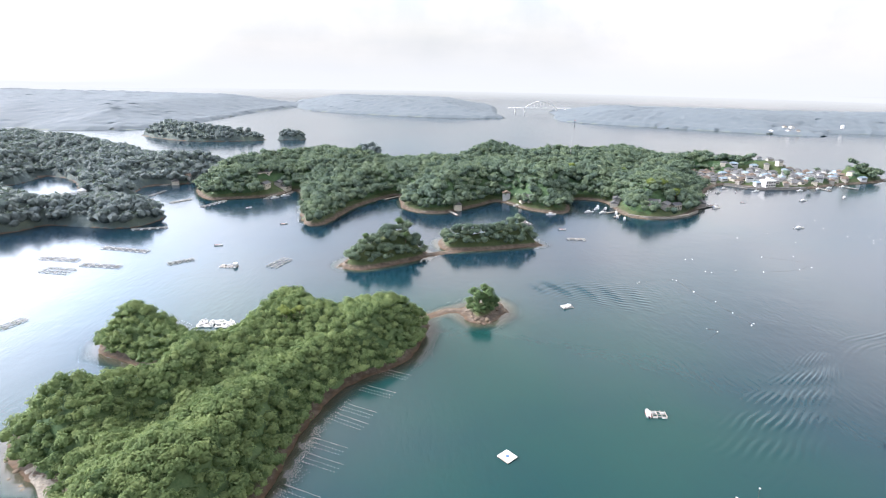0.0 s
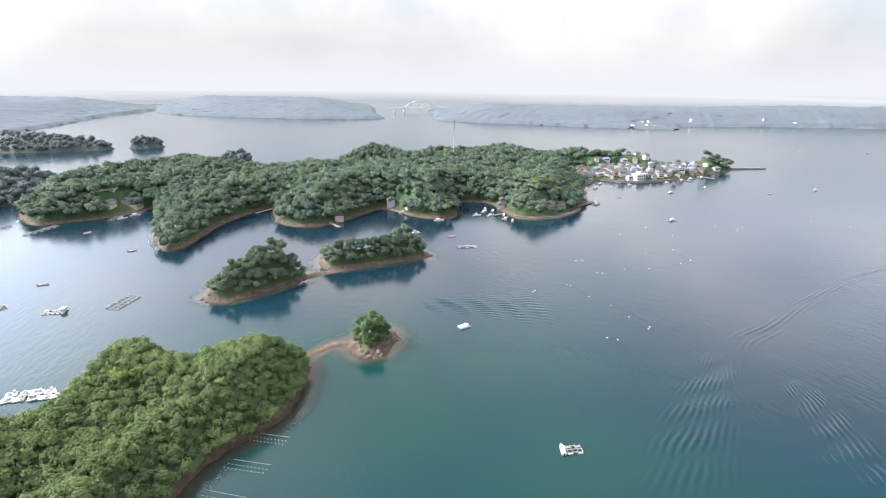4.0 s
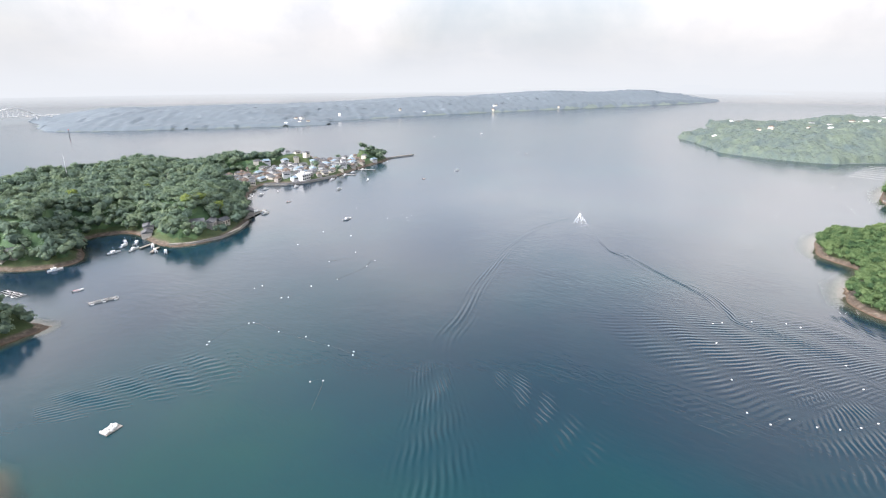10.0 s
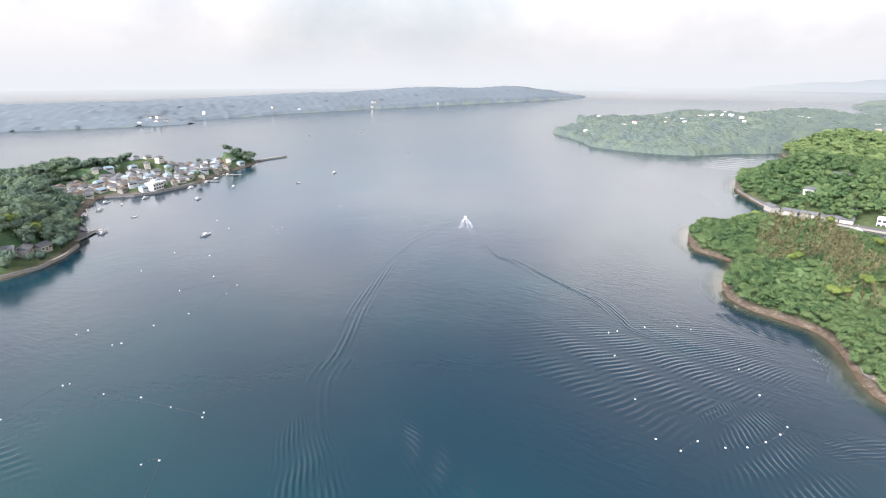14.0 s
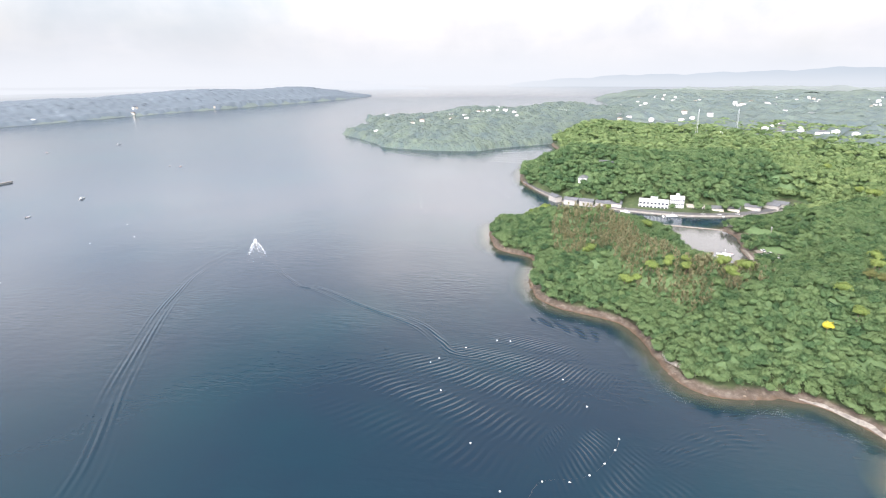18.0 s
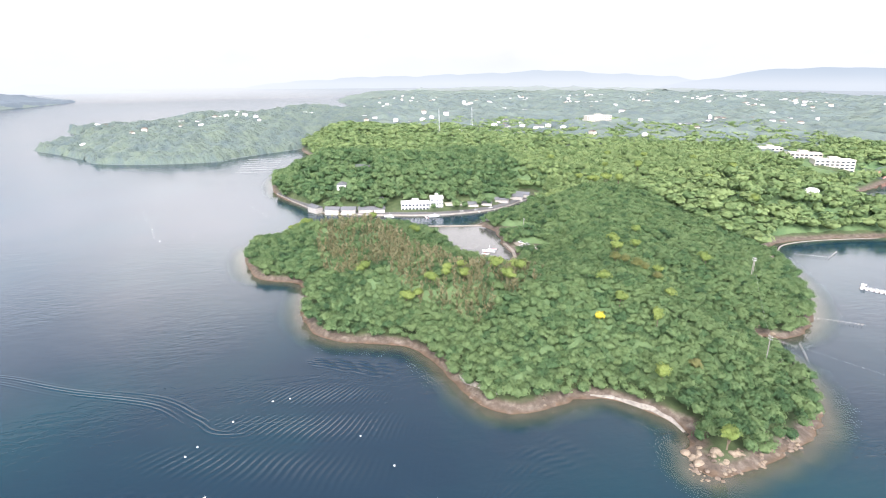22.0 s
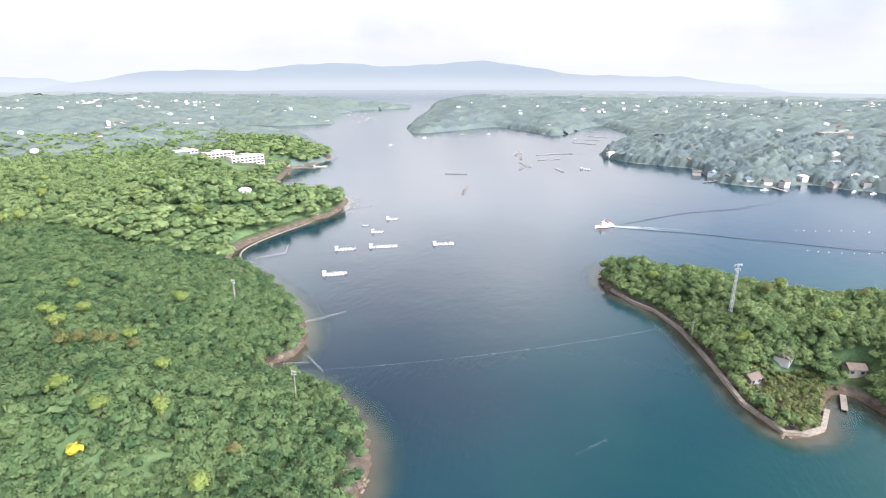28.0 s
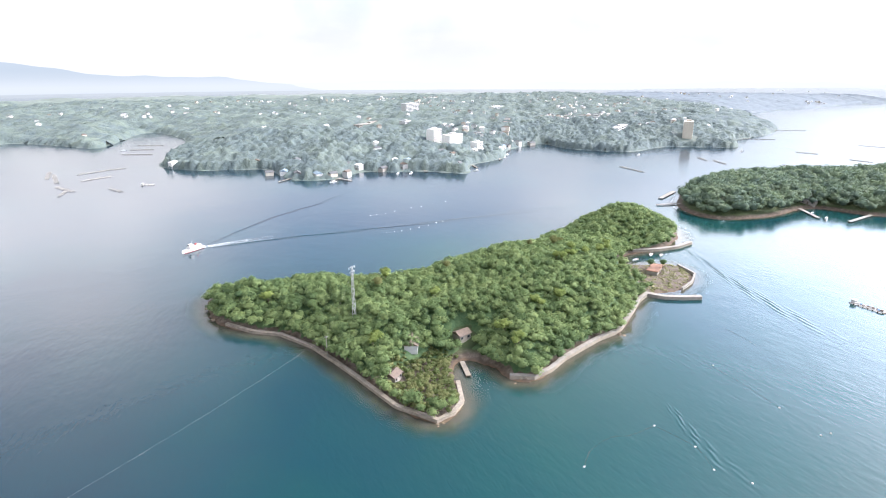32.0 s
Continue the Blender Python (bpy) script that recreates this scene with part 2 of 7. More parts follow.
LEAF_YELLOW = foliage("yellow_blossom", (0.38, 0.34, 0.03), (0.55, 0.48, 0.05), (0.66, 0.60, 0.12))
LEAF_BROWN = foliage("rusty_leaves", (0.09, 0.105, 0.035), (0.135, 0.145, 0.05), (0.18, 0.18, 0.075))
BAMBOO = foliage("bamboo_leaves", (0.105, 0.112, 0.058), (0.17, 0.165, 0.09), (0.25, 0.225, 0.13))
SHRUB = foliage("shrub_leaves", (0.06, 0.09, 0.03), (0.11, 0.15, 0.05), (0.20, 0.21, 0.09))
BARK = plain("bark", (0.13, 0.10, 0.07), 0.9, 0, 2.0, 0.4)


def make_ground():
    m = Mat("shore_ground").set(Roughness=0.9)
    pos = m.n.new("ShaderNodeNewGeometry").outputs["Position"]
    sep = m.n.new("ShaderNodeSeparateXYZ")
    m.l.new(pos, sep.inputs[0])
    rock = m.ramp(m.noise(0.35, 8, 0.62), (0.28, (0.045, 0.034, 0.026)), (0.5, (0.095, 0.074, 0.056)), (0.75, (0.20, 0.172, 0.14)))
    wet = m.ramp(m.noise(0.5, 6), (0.3, (0.055, 0.036, 0.022)), (0.7, (0.13, 0.085, 0.05)))
    soil = m.ramp(m.noise(0.2, 7, 0.6), (0.3, (0.03, 0.05, 0.016)), (0.55, (0.05, 0.075, 0.025)), (0.78, (0.09, 0.10, 0.045)))
    h = m.math("ADD", sep.outputs["Z"], m.math("MULTIPLY", m.noise(0.3, 4), 0.8))
    lo = m.n.new("ShaderNodeMapRange")
    lo.inputs["From Min"].default_value, lo.inputs["From Max"].default_value = 0.45, 0.95
    m.l.new(h, lo.inputs["Value"])
    hi = m.n.new("ShaderNodeMapRange")
    hi.inputs["From Min"].default_value, hi.inputs["From Max"].default_value = 1.7, 2.6
    m.l.new(h, hi.inputs["Value"])
    m.colour(m.mix(hi.outputs[0], m.mix(lo.outputs[0], wet, rock), soil))
    m.bump(m.noise(0.9, 8, 0.65), 0.6, 0.5)
    return m.m


GROUND = make_ground()


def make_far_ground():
    # takes the far woods' haze-paled greens, plus a slight sheen imitating haze
    m = Mat("hazed_woodland_ground").set(Roughness=0.9, Sheen_Weight=0.03, Sheen_Roughness=0.6)
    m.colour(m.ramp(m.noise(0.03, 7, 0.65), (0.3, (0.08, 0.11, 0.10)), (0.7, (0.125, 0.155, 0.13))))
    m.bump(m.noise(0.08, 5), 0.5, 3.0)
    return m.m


GROUND_FAR = make_far_ground()


# ---- water ----
def make_water():
    m = Mat("bay_water").set(Roughness=0.15, IOR=1.36, Specular_IOR_Level=0.5)
    pos = m.n.new("ShaderNodeNewGeometry").outputs["Position"]
    sep = m.n.new("ShaderNodeSeparateXYZ")
    m.l.new(pos, sep.inputs[0])
    deep = m.n.new("ShaderNodeMapRange")
    deep.interpolation_type = "SMOOTHSTEP"
    deep.inputs["From Min"].default_value, deep.inputs["From Max"].default_value = 270, 70
    m.l.new(sep.outputs["X"], deep.inputs["Value"])
    # far out the base colour is greyed to imitate dull tree reflections
    outer = m.n.new("ShaderNodeMapRange")
    outer.interpolation_type = "SMOOTHSTEP"
    outer.inputs["From Min"].default_value, outer.inputs["From Max"].default_value = 380, 240
    m.l.new(m.math("ABSOLUTE", sep.outputs["Y"]), outer.inputs["Value"])
    green = m.math("MULTIPLY", deep.outputs[0], outer.outputs[0])
    depth = m.math("ADD", m.math("MULTIPLY", m.noise(0.007, 4, 0.55), 0.9), m.math("SUBTRACT", m.math("MULTIPLY", green, 0.40), 0.06))
    m.colour(m.ramp(depth, (0.34, (0.008, 0.022, 0.037)), (0.62, (0.005, 0.032, 0.044)), (0.85, (0.007, 0.044, 0.042))))

    def crests(turn, scale, long, detail):
        """Ripples that run across the wind, longer along their crests."""
        way = m.node("ShaderNodeMapping", Rotation=(0, 0, radians(turn)), Scale=(scale, scale / long, scale))
        m.l.new(pos, way.inputs["Vector"])
        n = m.node("ShaderNodeTexNoise", Scale=1.0, Detail=detail, Roughness=0.55, Distortion=0.4)
        m.l.new(way.outputs[0], n.inputs["Vector"])
        return n.outputs["Fac"]

    gusts = m.ramp(m.noise(0.011, 4, 0.55), (0.40, (0.10, 0.10, 0.10)), (0.58, (1, 1, 1)))
    fine = m.math("MULTIPLY", m.math("ADD", crests(35, 0.55, 2.6, 3), crests(-20, 0.33, 3.0, 2)), gusts)
    h = m.math("ADD", m.math("MULTIPLY", fine, 0.42), m.math("MULTIPLY", m.noise(0.09, 3, 0.5), 0.35))
    m.bump(h, 0.35, 0.5)
    return m.m


WATER = make_water()


def mesh_of(name, verts, faces, mat):
    me = bpy.data.meshes.new(name)
    me.from_pydata([tuple(v) for v in verts], [], faces)
    me.materials.append(mat)
    return me


def tri_mesh(name, verts, tris, mat, tint=None, smooth=False, normals=None):
    """A mesh from numpy arrays of corners and triangles, with a tint for each corner."""
    me = bpy.data.meshes.new(name)
    me.vertices.add(len(verts))
    me.vertices.foreach_set("co", np.ascontiguousarray(verts, np.float32).ravel())
    me.loops.add(3 * len(tris))
    me.loops.foreach_set("vertex_index", np.ascontiguousarray(tris, np.int32).ravel())
    me.polygons.add(len(tris))
    me.polygons.foreach_set("loop_start", np.arange(0, 3 * len(tris), 3, dtype=np.int32))
    if smooth:
        me.polygons.foreach_set("use_smooth", np.ones(len(tris), bool))
    me.update(calc_edges=True)
    if tint is not None:
        a = me.attributes.new("tint", "FLOAT", "POINT")
        a.data.foreach_set("value", np.ascontiguousarray(tint, np.float32))
    if normals is not None:
        me.polygons.foreach_set("use_smooth", np.ones(len(tris), bool))
        a = me.attributes.new("custom_normal", "FLOAT_VECTOR", "POINT")
        a.data.foreach_set("vector", np.ascontiguousarray(normals, np.float32).ravel())
    me.materials.append(mat)
    return me


sea = new("water", mesh_of("water", [(-5200, -5200, 0), (5200, -5200, 0), (5200, 5200, 0), (-5200, 5200, 0)], [(0, 1, 2, 3)], WATER))
tagged(sea, "calm blue-green bay water with fine ripples", "sea", kind="structure")


# ---- land ----
rng = np.random.default_rng(7)


def smooth_outline(points, n=5):
    """A closed curve through the corners of a coast."""
    p = np.array(points, float)
    a, b, c, d = np.roll(p, 1, 0), p, np.roll(p, -1, 0), np.roll(p, -2, 0)
    out = []
    for t in np.linspace(0, 1, n, endpoint=False):
        out.append(0.5 * (2 * b + (c - a) * t + (2 * a - 5 * b + 4 * c - d) * t**2 + (3 * b - a - 3 * c + d) * t**3))
    return np.stack(out, 1).reshape(-1, 2)


def inland(xy, ring):
    """How far each place lies inside the coast (negative: outside)."""
    res = np.empty(len(xy))
    a, b = ring, np.roll(ring, -1, 0)
    e = b - a
    ee = (e**2).sum(1) + 1e-9
    for k in range(0, len(xy), 4000):
        q = xy[k : k + 4000, None, :]
        t = np.clip(((q - a) * e).sum(-1) / ee, 0, 1)
        d = np.sqrt((((q - a) - t[..., None] * e) ** 2).sum(-1)).min(1)
        up = (a[:, 1] <= q[..., 1]) & (b[:, 1] > q[..., 1])
        dn = (a[:, 1] > q[..., 1]) & (b[:, 1] <= q[..., 1])
        side = e[:, 0] * (q[..., 1] - a[:, 1]) - e[:, 1] * (q[..., 0] - a[:, 0])
        wind = (up & (side > 0)).sum(1) - (dn & (side < 0)).sum(1)
        res[k : k + 4000] = np.where(wind != 0, d, -d)
    return res


WAVES = [(rng.uniform(-1, 1, 2) * 2 * math.pi / L, rng.uniform(0, 6.28), w) for L, w in ((190, 1.0), (150, 0.9), (95, 0.7), (70, 0.6), (48, 0.45), (33, 0.35), (22, 0.2), (260, 1.0))]


def swell(xy):
    """Rolling ground, between about -1 and 1."""
    return sum(w * np.sin(xy @ k + f) for k, f, w in WAVES) / 2.6


def step(x):
    x = np.clip(x, 0, 1)
    return x * x * (3 - 2 * x)


class Land:
    """One piece of land: a coast, a height, and what grows on it."""

    def __init__(self, name, coast, height, cell, label, beach=2.4, bank=1.6, rise=45.0, hills=(), rough=0.45, pieces=5, flats=(), soil=None):
        self.ring = smooth_outline(coast, pieces)
        self.height, self.beach, self.bank, self.rise, self.hills, self.rough, self.flats = height, beach, bank, rise, hills, rough, flats
        lo, hi = self.ring.min(0) - 3 * cell, self.ring.max(0) + 3 * cell
        nx, ny = (int((hi[k] - lo[k]) / cell) + 1 for k in (0, 1))
        gx, gy = np.meshgrid(lo[0] + np.arange(nx) * cell, lo[1] + np.arange(ny) * cell)
        xy = np.stack([gx.ravel(), gy.ravel()], 1)
        d = inland(xy, self.ring)
        z = self.form(xy, d)
        keep = d > -3.2 * cell
        ids = np.full(len(xy), -1)
        ids[keep] = np.arange(keep.sum())
        ids = ids.reshape(ny, nx)
        q = np.stack([ids[:-1, :-1], ids[:-1, 1:], ids[1:, 1:], ids[1:, :-1]], -1).reshape(-1, 4)
        q = q[(q >= 0).all(1)]
        tris = np.concatenate([q[:, [0, 1, 2]], q[:, [0, 2, 3]]])
        self.ob = new(name, tri_mesh(name, np.c_[xy, z][keep], tris, soil or GROUND, smooth=True))
        tagged(self.ob, label, "land", kind="structure")

    def form(self, xy, d):
        wob = 0.5 * np.sin(xy[:, 0] * 0.7 + np.sin(xy[:, 1] * 0.5) * 2) + 0.5 * np.sin(xy[:, 1] * 0.63 + 1.3)
        low = np.where(d > 0, np.minimum(d, self.beach) * 0.24, d * 0.16)
        inner = d - self.beach
        high = self.bank * step(inner / 3.0) + (self.height * (1 + self.rough * swell(xy)) * step((inner - 1) / self.rise))
        for x, y, r, h in self.hills:
            high = high + h * np.exp(-((xy[:, 0] - x) ** 2 + (xy[:, 1] - y) ** 2) / r**2) * step(inner / 12)
        for x, y, r, h in self.flats:
            f = 1 - step((np.hypot(xy[:, 0] - x, xy[:, 1] - y) - r) / 10)
            high = high * (1 - f) + h * f * step(inner / 2)
        return np.maximum(low + np.where(inner > 0, high, 0) + 0.22 * wob * step((d + 2) / 4) * step((6 - d) / 4), -2.5)

    def ground(self, xy):
        return self.form(xy, inland(xy, self.ring))

    def sites(self, gap, edge, box=None, clear=(), seed=1):
        """Places for trees, about gap metres apart, at least edge metres from the water."""
        r = np.random.default_rng(seed)
        lo, hi = (self.ring.min(0), self.ring.max(0)) if box is None else (np.array(box[:2]), np.array(box[2:]))
        nx, ny = (int((hi[k] - lo[k]) / gap) + 1 for k in (0, 1))
        gx, gy = np.meshgrid(lo[0] + np.arange(nx) * gap, lo[1] + np.arange(ny) * gap)
        xy = np.stack([gx.ravel() + (np.arange(nx * ny) // nx % 2) * gap / 2, gy.ravel()], 1) + r.uniform(-0.42, 0.42, (nx * ny, 2)) * gap
        d = inland(xy, self.ring)
        ok = d > edge
        for x, y, rad in clear:
            ok &= np.hypot(xy[:, 0] - x, xy[:, 1] - y) > rad
        xy = xy[ok]
        return np.c_[xy, self.form(xy, d[ok])]


# ---- trees ----
def ico(sub):
    bm = bmesh.new()
    bmesh.ops.create_icosphere(bm, subdivisions=sub, radius=1)
    v = np.array([p.co for p in bm.verts])
    f = np.array([[p.index for p in t.verts] for t in bm.faces])
    bm.free()
    return v, f


ICO1 = ico(1)


def crown(seed, clumps, leaves, size, tall=1.0, core=0.74):
    """A broad crown of radius about 1 whose foot is at 0: an inner mass with sprays of leaves gathered in clumps over it."""
    r = np.random.default_rng(seed)
    v, f = ICO1
    cen = []
    for k in range(clumps):
        a, u = k * 2.4 + r.uniform(-0.5, 0.5), math.sqrt((k + 0.3) / clumps) * 0.66
        cen.append((u * math.cos(a), u * math.sin(a), tall * (0.92 - 0.62 * u * u + r.uniform(-0.12, 0.1)), r.uniform(0.32, 0.5)))
    # the mass swells round each clump and sinks between them
    way = np.array(cen)[:, :3] - (0, 0, 0.35 * tall)
    way /= np.linalg.norm(way, axis=1, keepdims=True)
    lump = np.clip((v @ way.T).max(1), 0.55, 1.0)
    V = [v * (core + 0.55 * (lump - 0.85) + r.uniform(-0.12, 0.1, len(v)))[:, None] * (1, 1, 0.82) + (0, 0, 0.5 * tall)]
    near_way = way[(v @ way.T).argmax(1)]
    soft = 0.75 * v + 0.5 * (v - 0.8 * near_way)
    # tint drops over the inner mass and between clumps: shade painted into the crown
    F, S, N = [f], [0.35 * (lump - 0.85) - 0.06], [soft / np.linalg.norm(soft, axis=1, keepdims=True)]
    if leaves:
        c = np.array(cen)[r.integers(0, len(cen), leaves)]
        n = r.normal(size=(leaves, 3))
        n[:, 2] = np.abs(n[:, 2]) * 1.1 - 0.3
        n /= np.linalg.norm(n, axis=1, keepdims=True)
        p = c[:, :3] + n * c[:, 3:] * r.uniform(0.8, 1.2, (leaves, 1)) * (1, 1, 0.9)
        out = p - (0, 0, 0.2 * tall)
        out /= np.linalg.norm(out, axis=1, keepdims=True)
        nn = 0.5 * n + 0.7 * out + (0, 0, 0.25) + r.normal(size=(leaves, 3)) * 0.28
        nn /= np.linalg.norm(nn, axis=1, keepdims=True)
        s = np.cross(nn, r.normal(size=(leaves, 3)))
        s /= np.linalg.norm(s, axis=1, keepdims=True)
        t = np.cross(nn, s)
        k = size * r.uniform(0.6, 1.35, (leaves, 1))
        V.append(np.stack([p + s * k, p + (t - s) * k * 0.8, p - (t + s) * k * 0.8], 1).reshape(-1, 3))
        F.append(len(v) + 3 * np.arange(leaves)[:, None] + [0, 1, 2])
        S.append(np.repeat(r.uniform(-0.1, 0.22, leaves), 3))
        soft = 0.55 * n + 0.55 * out + 0.45 * nn + (0, 0, 0.15)
        N.append(np.repeat(soft / np.linalg.norm(soft, axis=1, keepdims=True), 3, 0))
    return np.concatenate(V), np.concatenate(F), np.concatenate(S), np.concatenate(N)


def tuft(seed, leaves):
    """A tall feathery culm of bamboo."""
    r = np.random.default_rng(seed)
    h = r.uniform(0.1, 2.0, leaves)
    a = r.uniform(0, 6.28, leaves)
    w = 0.34 * np.sqrt(np.clip(2.1 - h, 0.02, 2)) * r.uniform(0.3, 1, leaves)
    p = np.stack([np.cos(a) * w, np.sin(a) * w, h], 1)
    s = np.stack([np.cos(a), np.sin(a), r.uniform(0.5, 1.6, leaves)], 1) * 0.16
    t = np.stack([-np.sin(a), np.cos(a), r.uniform(-0.3, 0.3, leaves)], 1) * 0.09
    V = np.stack([p + s, p + t, p - s, p - t], 1).reshape(-1, 3)
    b = 4 * np.arange(leaves)[:, None]
    n = np.cross(s, t)
    n = n / np.linalg.norm(n, axis=1, keepdims=True)
    n = n * np.where(n[:, 2:] < 0, -1, 1) + (0, 0, 0.25)
    n /= np.linalg.norm(n, axis=1, keepdims=True)
    return V, np.concatenate([b + [0, 1, 2], b + [0, 2, 3]]), np.repeat(r.uniform(-0.15, 0.25, leaves), 4), np.repeat(n, 4, 0)


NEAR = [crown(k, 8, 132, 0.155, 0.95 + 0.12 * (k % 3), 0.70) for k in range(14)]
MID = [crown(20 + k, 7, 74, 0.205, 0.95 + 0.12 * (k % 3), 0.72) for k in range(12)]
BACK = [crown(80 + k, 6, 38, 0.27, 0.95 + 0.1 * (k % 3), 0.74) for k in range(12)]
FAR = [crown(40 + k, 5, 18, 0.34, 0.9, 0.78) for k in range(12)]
CULM = [tuft(60 + k, 40) for k in range(6)]


HEAVES = [(rng.uniform(-1, 1, 2) * 2 * math.pi / L, rng.uniform(0, 6.28)) for L in (12, 15, 19, 24, 31, 40)]


def canopy(xy):
    """The domes of the canopy, between about -1 and 1."""
    return sum(np.sin(xy @ k + f) for k, f in HEAVES) / 3


def forest(name, sites, protos, size, label, mat=LEAF, lift=0.55, spread=0.32, seed=3, tone=0.5, toning=0.26, heave=1.1, squat=1.0):
    """Many trees as one mass: crowns of the given radius at the sites."""
    r = np.random.default_rng(seed)
    V, F, S, N, at = [], [], [], [], 0
    lump = canopy(sites[:, :2])
    sites = np.c_[sites[:, :2], sites[:, 2] + heave * (1 + lump)]
    which = r.integers(0, len(protos), len(sites))
    for k, (v, f, s, q) in enumerate(protos):
        p = sites[which == k]
        n = len(p)
        if not n:
            continue
        a = r.uniform(0, 6.28, n)
        c, sn = np.cos(a)[:, None], np.sin(a)[:, None]
        rad = size * (1 + r.uniform(-spread, spread, n))[:, None]
        up = rad * r.uniform(0.95, 1.2, (n, 1)) * squat
        x = (v[:, 0] * c - v[:, 1] * sn) * rad + p[:, :1]
        y = (v[:, 0] * sn + v[:, 1] * c) * rad + p[:, 1:2]
        z = v[:, 2] * up + p[:, 2:3] + size * lift
        V.append(np.stack([x, y, z], -1).reshape(-1, 3))
        N.append(np.stack([q[:, 0] * c - q[:, 1] * sn, q[:, 0] * sn + q[:, 1] * c, np.broadcast_to(q[:, 2], x.shape)], -1).reshape(-1, 3))
        F.append((f[None] + (at + len(v) * np.arange(n))[:, None, None]).reshape(-1, 3))
        S.append((s[None] + np.clip(r.normal(tone, toning, n), 0, 1.2)[:, None]).ravel())
        at += n * len(v)
    ob = new(name, tri_mesh(name, np.concatenate(V), np.concatenate(F), mat, np.concatenate(S), normals=np.concatenate(N)))
    return tagged(ob, label, "woods", kind="stuff")


def canopy_sheet(name, lands, cell, top, ragged, label, seed=4, tone=0.5, mat=LEAF_CANOPY, within=None, clear=(), inset=1.0):
    """Far woods as one closed canopy: domes of crowns over the ground, falling steeply at the shore."""
    r = np.random.default_rng(seed)
    V, F, S, at = [], [], [], 0
    for land in lands:
        lo, hi = land.ring.min(0) - cell, land.ring.max(0) + cell
        if within:
            lo, hi = np.maximum(lo, within[:2]), np.minimum(hi, within[2:])
        nx, ny = (int((hi[k] - lo[k]) / cell) + 1 for k in (0, 1))
        gx, gy = np.meshgrid(lo[0] + np.arange(nx) * cell, lo[1] + np.arange(ny) * cell)
        n = nx * ny
        xy = np.stack([gx.ravel(), gy.ravel()], 1) + r.uniform(-0.36, 0.36, (n, 2)) * cell
        d = inland(xy, land.ring)
        dome = r.uniform(-1, 1, n)
        tall = step((d - inset) / (0.7 * cell))
        for x, y, rad in clear:
            tall = tall * step((np.hypot(xy[:, 0] - x, xy[:, 1] - y) - 0.6 * rad) / (0.5 * rad))
        z = np.maximum(land.form(xy, d), 0) + (top + ragged * (0.6 * dome + 0.5 * canopy(xy))) * tall - 1.5 * (tall < 0.05)
        ids = np.where(d > -1.2 * cell, np.cumsum(d > -1.2 * cell) - 1, -1).reshape(ny, nx)
        q = np.stack([ids[:-1, :-1], ids[:-1, 1:], ids[1:, 1:], ids[1:, :-1]], -1).reshape(-1, 4)
        q = q[(q >= 0).all(1)]
        keep = ids.ravel() >= 0
        V.append(np.c_[xy, z][keep])
        S.append((tone + 0.14 * dome + r.normal(0, 0.12, n))[keep])
        F.append(np.concatenate([q[:, [0, 1, 2]], q[:, [0, 2, 3]]]) + at)
        at += keep.sum()
    ob = new(name, tri_mesh(name, np.concatenate(V), np.concatenate(F), mat, np.concatenate(S), True))
    return tagged(ob, label, "woods", kind="stuff")


def among(xy, px):
    """Which places lie inside an outline."""
    return inland(xy[:, :2], np.array(px, float)) > 0


near = Land("near_island", [(-7, 246), (-9, 224), (-16, 206), (-37, 186), (-45, 165), (-48, 148), (-50, 128), (-58, 100), (-80, 92), (-100, 106), (-111, 128), (-124, 133), (-138, 145), (-141, 158), (-128, 168), (-114, 178), (-114, 192), (-132, 202), (-148, 210), (-153, 226), (-144, 243), (-122, 230), (-103, 211), (-92, 230), (-86, 248), (-66, 256), (-52, 244), (-36, 251), (-18, 252)],
            8, 2.2, "low wooded island with a brown rocky shore", beach=2.0, rise=14, hills=((-139, 228, 14, 7), (-75, 242, 20, 7), (-30, 232, 22, 5), (-82, 208, 20, 1), (-122, 156, 15, 6), (-103, 178, 15, 4), (-94, 150, 11, -8), (-80, 172, 11, -7), (-64, 196, 10, -4), (-74, 122, 13, 5), (-62, 150, 12, 5)))
spit = Land("sand_spit", [(-14, 248), (-4, 252), (4, 258), (14, 258), (14, 264), (3, 264), (-6, 257), (-14, 254)], 0.1, 1.2, "narrow brown gravel spit between two islands", beach=2.0, bank=0.0, rise=10)
islet = Land("islet", [(9, 263), (11, 253), (17, 246), (26, 249), (32, 258), (33, 268), (29, 274), (18, 271)], 3, 1.3, "tiny rocky islet with a ring of brown rock", beach=4.5, bank=2.2, rise=10)
twin_a = Land("twin_island_west", [(-66, 327), (-52, 320), (-32, 330), (-11, 347), (-12, 360), (-25, 370), (-45, 364), (-60, 346)], 7, 2.0, "small wooded island with bare rock at its foot", rise=11, hills=((-28, 352, 14, 5),))
twin_b = Land("twin_island_east", [(4, 362), (33, 366), (58, 374), (72, 379), (68, 392), (55, 402), (30, 388), (8, 384), (0, 392), (-4, 380)], 6, 2.0, "long small wooded island with a rocky foot", rise=9, hills=((56, 388, 13, 6),))
Land("gravel_bar", [(-14, 347), (0, 354), (12, 360), (12, 366), (0, 362), (-14, 354)], 0.1, 1.5, "brown gravel bar joining two small islands", beach=2.0, bank=0.0)
